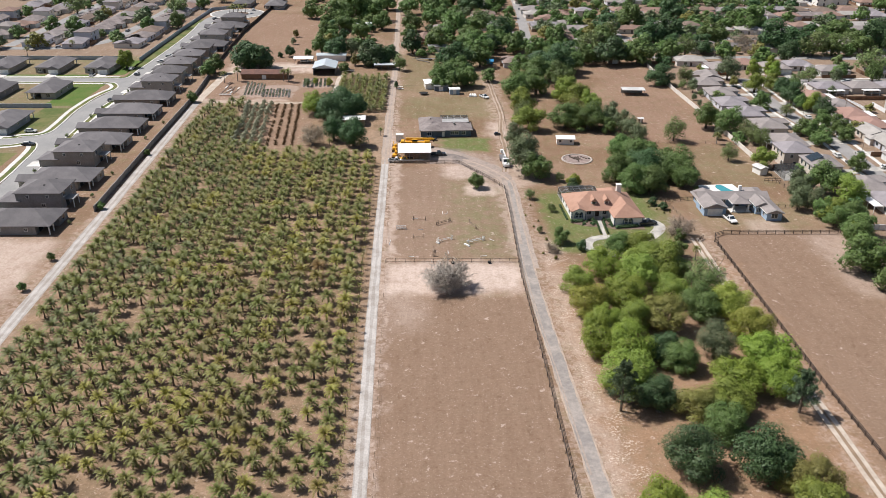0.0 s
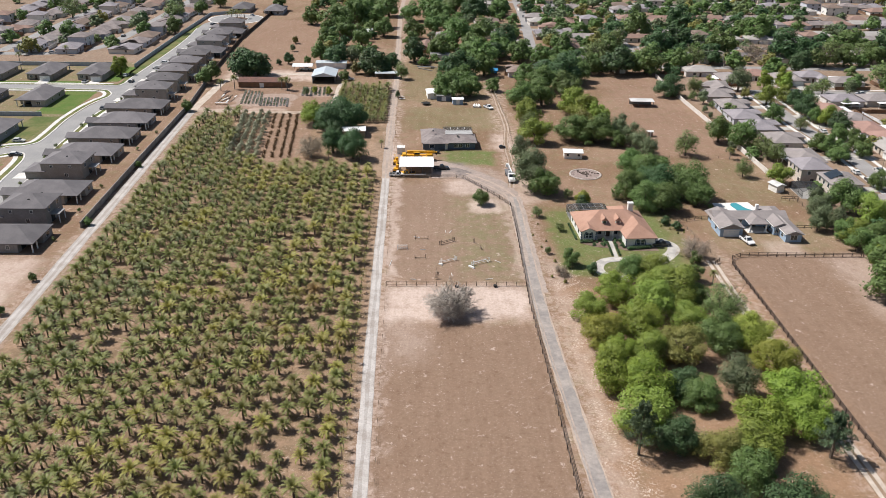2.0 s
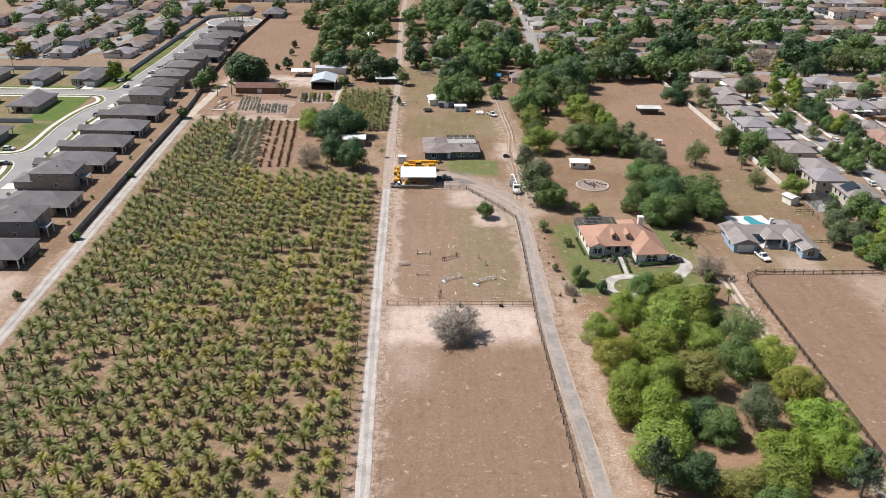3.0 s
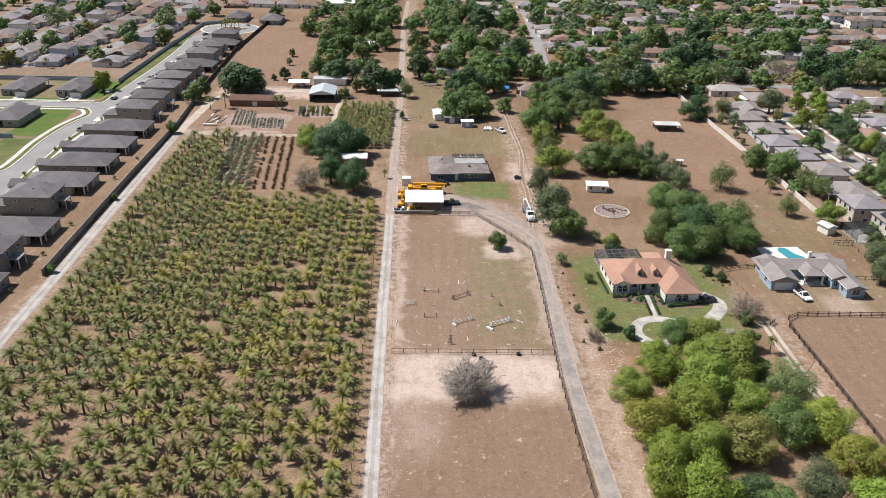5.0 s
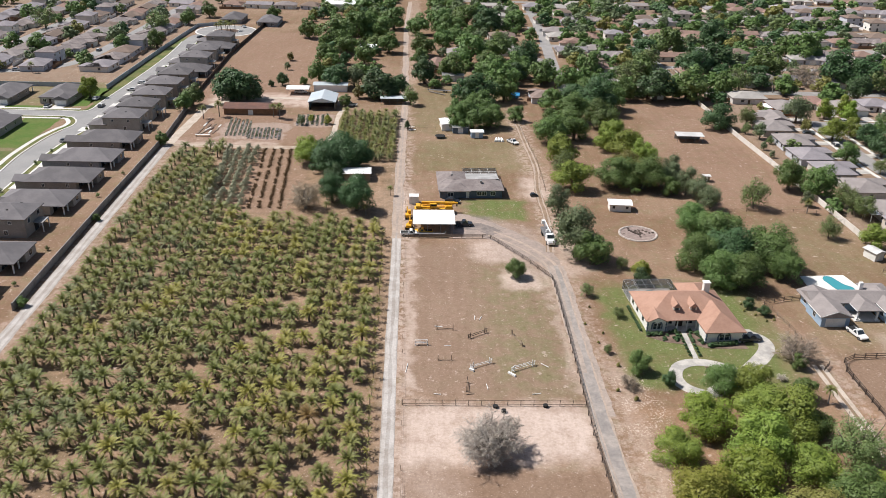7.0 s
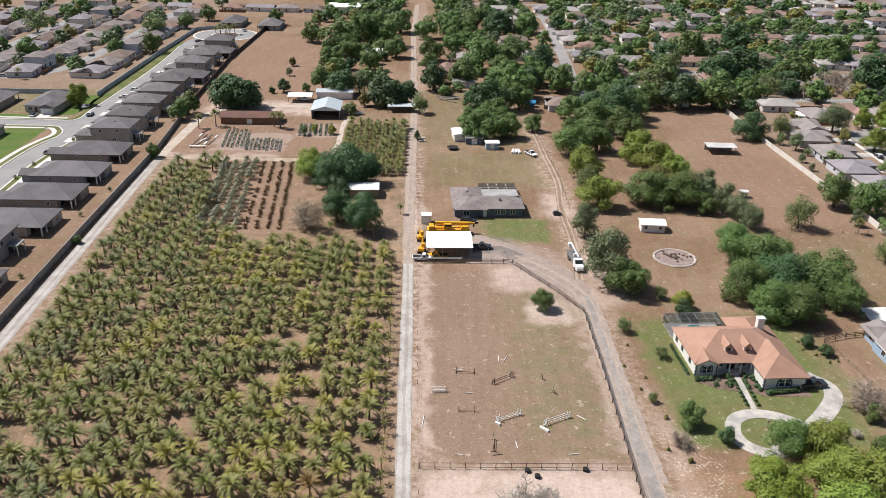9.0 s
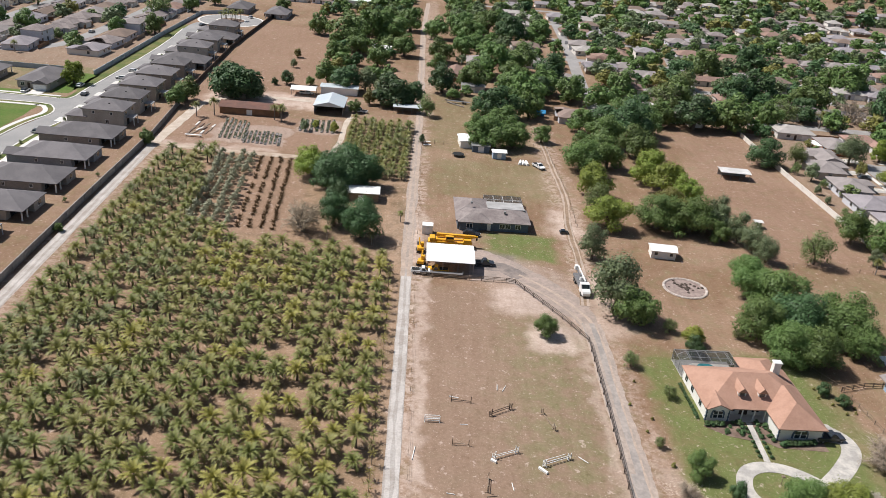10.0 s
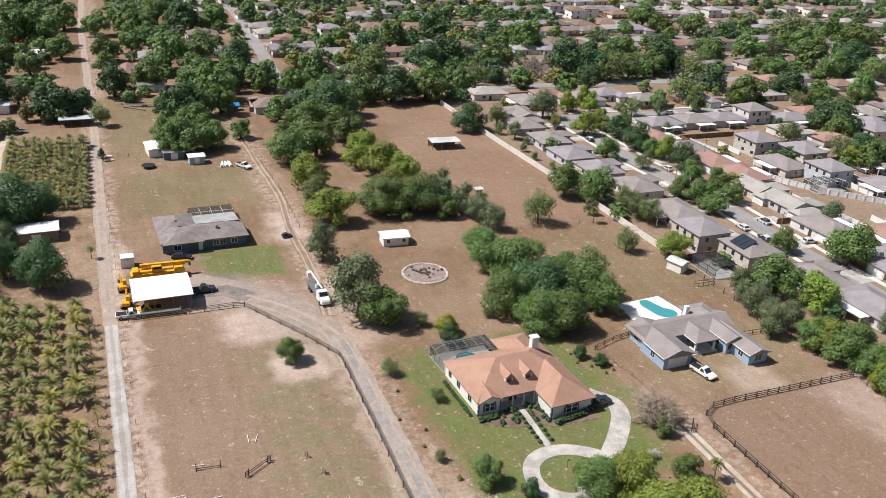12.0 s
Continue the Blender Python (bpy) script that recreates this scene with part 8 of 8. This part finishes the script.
# tall poles
for x, y, h in ((154.0, 259.4, 9), (177.0, 320.3, 9), (150.5, 343.0, 9), (150, 300, 9), (252, 425, 11), (222, 388, 10), (-13.0, 300, 0)):
    if h:
        p_ = thing("utility_pole", x, y, "tall slender pale street pole", "pole", "street poles")
        part("shaft", Mesh().rod((0, 0, -0.3), (0, 0, h), 0.13, 0.08, 8), M["wood"], p_)
        part("crossarm", Mesh().bar((-0.9, 0, h - 0.6), (0.9, 0, h - 0.6), 0.1, 0.12), M["wood"], p_)
# feather palms with tall trunks
TALL = palm_crown(50, 30, 2.6, 10, 1.1)
TALL_T = Mesh().rod((0, 0, -0.2), (0.1, 0, 2.5), 0.24, 0.19, 8).rod((0.1, 0, 2.5), (0.15, 0, 5.0), 0.19, 0.16, 8)
TD = (TALL_T.data("trunk", M["bark_grey"]), TALL.data("crown", FROND[0]))
for x, y, k in ((74.2, 186.3, 0.62), (111.4, 283.9, 0.7), (-16, 294.4, 0.5), (-126, 562, 0.9), (-129, 563, 1.0), (-123, 560, 0.9), (-131, 560, 0.8), (-121, 564, 1.0), (-126, 566, 0.9), (-128, 558, 0.85), (-217, 447, 0.9), (-193, 448, 0.8), (-94, 375.6, 0.85), (-88.3, 378.6, 1.0), (-66.5, 378.9, 0.9), (-63.8, 377.3, 1.0), (158, 432, 1.2), (-210, 430, 0.8), (-22.5, 278, 0.55), (-34, 279, 0.6)):
    t_ = thing("palm_tree", x, y, "tall green palm with a feathery crown", "palm", "tall palms", rz=x * 7 % 360)
    part("trunk", TD[0], None, t_, at=Matrix.Scale(k, 4))
    part("crown", TD[1], None, t_, at=Matrix.Translation((0.15 * k, 0, 5.0 * k)) @ Matrix.Scale(k, 4))
# young street trees and small garden shrubs of the estate
for k, y in enumerate(range(215, 540, 13)):
    tree(-127.0 - (0.113 * (y - 215) if y < 300 else 9.2 if y < 340 else 6.6), y, 0.75, "s", 0, "young street trees", "thin young street tree in the verge")
for x, y in ((-104, 232), (-104.5, 252), (-103, 211), (-105, 290), (-104, 310)):
    tree(x, y, 0.7, "s", 0, "young garden trees", "thin young tree in a bare garden")

# ---- more trees of the suburbs ----
plant("-43.7,370.5,1.8,y -50.7,374,1.6,y -53.8,369,1.9,g -39.4,397.5,3.0,o -34.6,410.8,3.2,n -12.3,366.3,1.5,g -71.3,431.4,3.2,d -76,429,1.6,d -73.8,462.8,2.0,g", 0, "bushes of the homestead")
plant("36,440,7,d 40,452,8,o 24,444,7,o 48,396,6,o 59,405,6,d 84,414,6,o 76,424,7,d 62,432,7,o 50,440,7,o 92,440,8,s 100,448,8,o 75,455,8,o 45,475,8,d 33,492,8,o", 0, "trees of the northern lots")
rng = random.Random(44)
WOOD = Mesh()
KIND = ("o", "d", "b", "g", "s", "n")
SRC = [crown_mesh(200 + k, 740, 0.13, 10, 0.85, ragged=0.1) for k in range(7)]


COARSE = [crown_mesh(300 + k, 260, 0.23, 8, 0.85) for k in range(5)]


def wood(x, y, r, kind):
    src, c, s = COARSE[rng.randrange(5)] if y > 640 else SRC[rng.randrange(7)], math.cos(x * 3), math.sin(x * 3)
    n, mi = len(WOOD.v), KIND.index(kind)
    WOOD.v += [(x + r * (a * c - b * s), y + r * (a * s + b * c), r * z * 0.82) for a, b, z in src.v]
    WOOD.f += [tuple(n + i for i in f) for f in src.f]
    WOOD.m += [mi] * len(src.f)
    WOOD.rod((x, y, -0.2), (x, y, r * 0.7), r * 0.09, r * 0.06, 5, 6)


spots = 0
for x0, x1, y0, y1, n in ((120, 340, 205, 410, 60), (60, 190, 410, 560, 84), (190, 460, 410, 560, 80), (30, 260, 560, 760, 240), (260, 620, 560, 760, 120), (-300, -152, 440, 680, 45), (-80, 20, 575, 720, 130), (-60, 60, 425, 600, 50), (330, 520, 260, 470, 28), (460, 900, 400, 760, 130), (30, 330, 745, 1000, 240), (330, 760, 745, 1000, 150), (-160, 30, 715, 950, 160)):
    made = 0
    for _ in range(n * 12):
        x, y = rng.uniform(x0, x1), rng.uniform(y0, y1)
        r = rng.uniform(2.0, 4.0) if y < 410 else rng.uniform(3.0, 6.6) if y < 735 else rng.uniform(4.0, 8.5)
        if any(abs(x - a) < 5.6 + r * 0.2 and abs(y - b) < 5.2 + r * 0.2 for a, b in HOUSES) or any((x - a) ** 2 + (y - b) ** 2 < (0.72 * (r + q)) ** 2 for a, b, q in PLANTED):
            continue
        if abs(x + 15) < 8 + r or -125 < x < -60 and y < 600 or 84 < x < 118 and y < 410 or abs(x - 156) < 4 or abs(y - 381) < 4 or y > 420 and abs(x - 64) < 5 + 0.4 * r or 425 < y < 560 and abs(x - 117) < 5 + 0.4 * r:
            continue
        wood(x, y, r, rng.choice("oodoogsgdgno"))
        PLANTED.append((x, y, r))
        made += 1
        if made >= n:
            break
tagged(part("suburb_trees", WOOD, [LEAF[k] for k in KIND] + [M["bark"]]), "many leafy trees among the suburban houses", "trees", kind="stuff")

yards = Mesh()
for x, y in HOUSES:
    if (x > 162 or y > 455) and rng.random() < 0.62:
        mi = rng.choice((0, 0, 1, 1, 2))
        s_ = rng.choice((-1, 1))
        if rng.random() < 0.5:
            yards.box(x - 8.5, x + 8.5, y + s_ * 9.4, y + s_ * 9.4 + 0.1, 0, 1.75, mi)
        yards.box(x + s_ * 8.4, x + s_ * 8.4 + 0.1, y - 2, y + 9.4, 0, 1.75, mi)
tagged(part("yard_fences", yards, [M["vinyl"], M["wood_brown"], M["wood"]]), "white vinyl and brown board garden fences", "fences", kind="stuff")

# solar panels on the two-storey house
sp = thing("solar_panels", 135.5, 250, "dark solar panels on a shingle roof", "solar panel", z=5.72, rz=-90)
slope = 0.42
for i in range(3):
    for j in range(3):
        x, y = -2.6 + 1.7 * i, -4.6 + 1.3 * j
        part("panel", Mesh().add([(x, y, (y + 5.5) * slope + 0.1), (x + 1.6, y, (y + 5.5) * slope + 0.1), (x + 1.6, y + 1.25, (y + 6.75) * slope + 0.1), (x, y + 1.25, (y + 6.75) * slope + 0.1),
                                  (x, y, (y + 5.5) * slope + 0.02), (x + 1.6, y, (y + 5.5) * slope + 0.02), (x + 1.6, y + 1.25, (y + 6.75) * slope + 0.02), (x, y + 1.25, (y + 6.75) * slope + 0.02)],
                                 [(0, 1, 2, 3), (4, 7, 6, 5), (0, 4, 5, 1), (1, 5, 6, 2), (2, 6, 7, 3), (3, 7, 4, 0)]), M["pane"], sp)
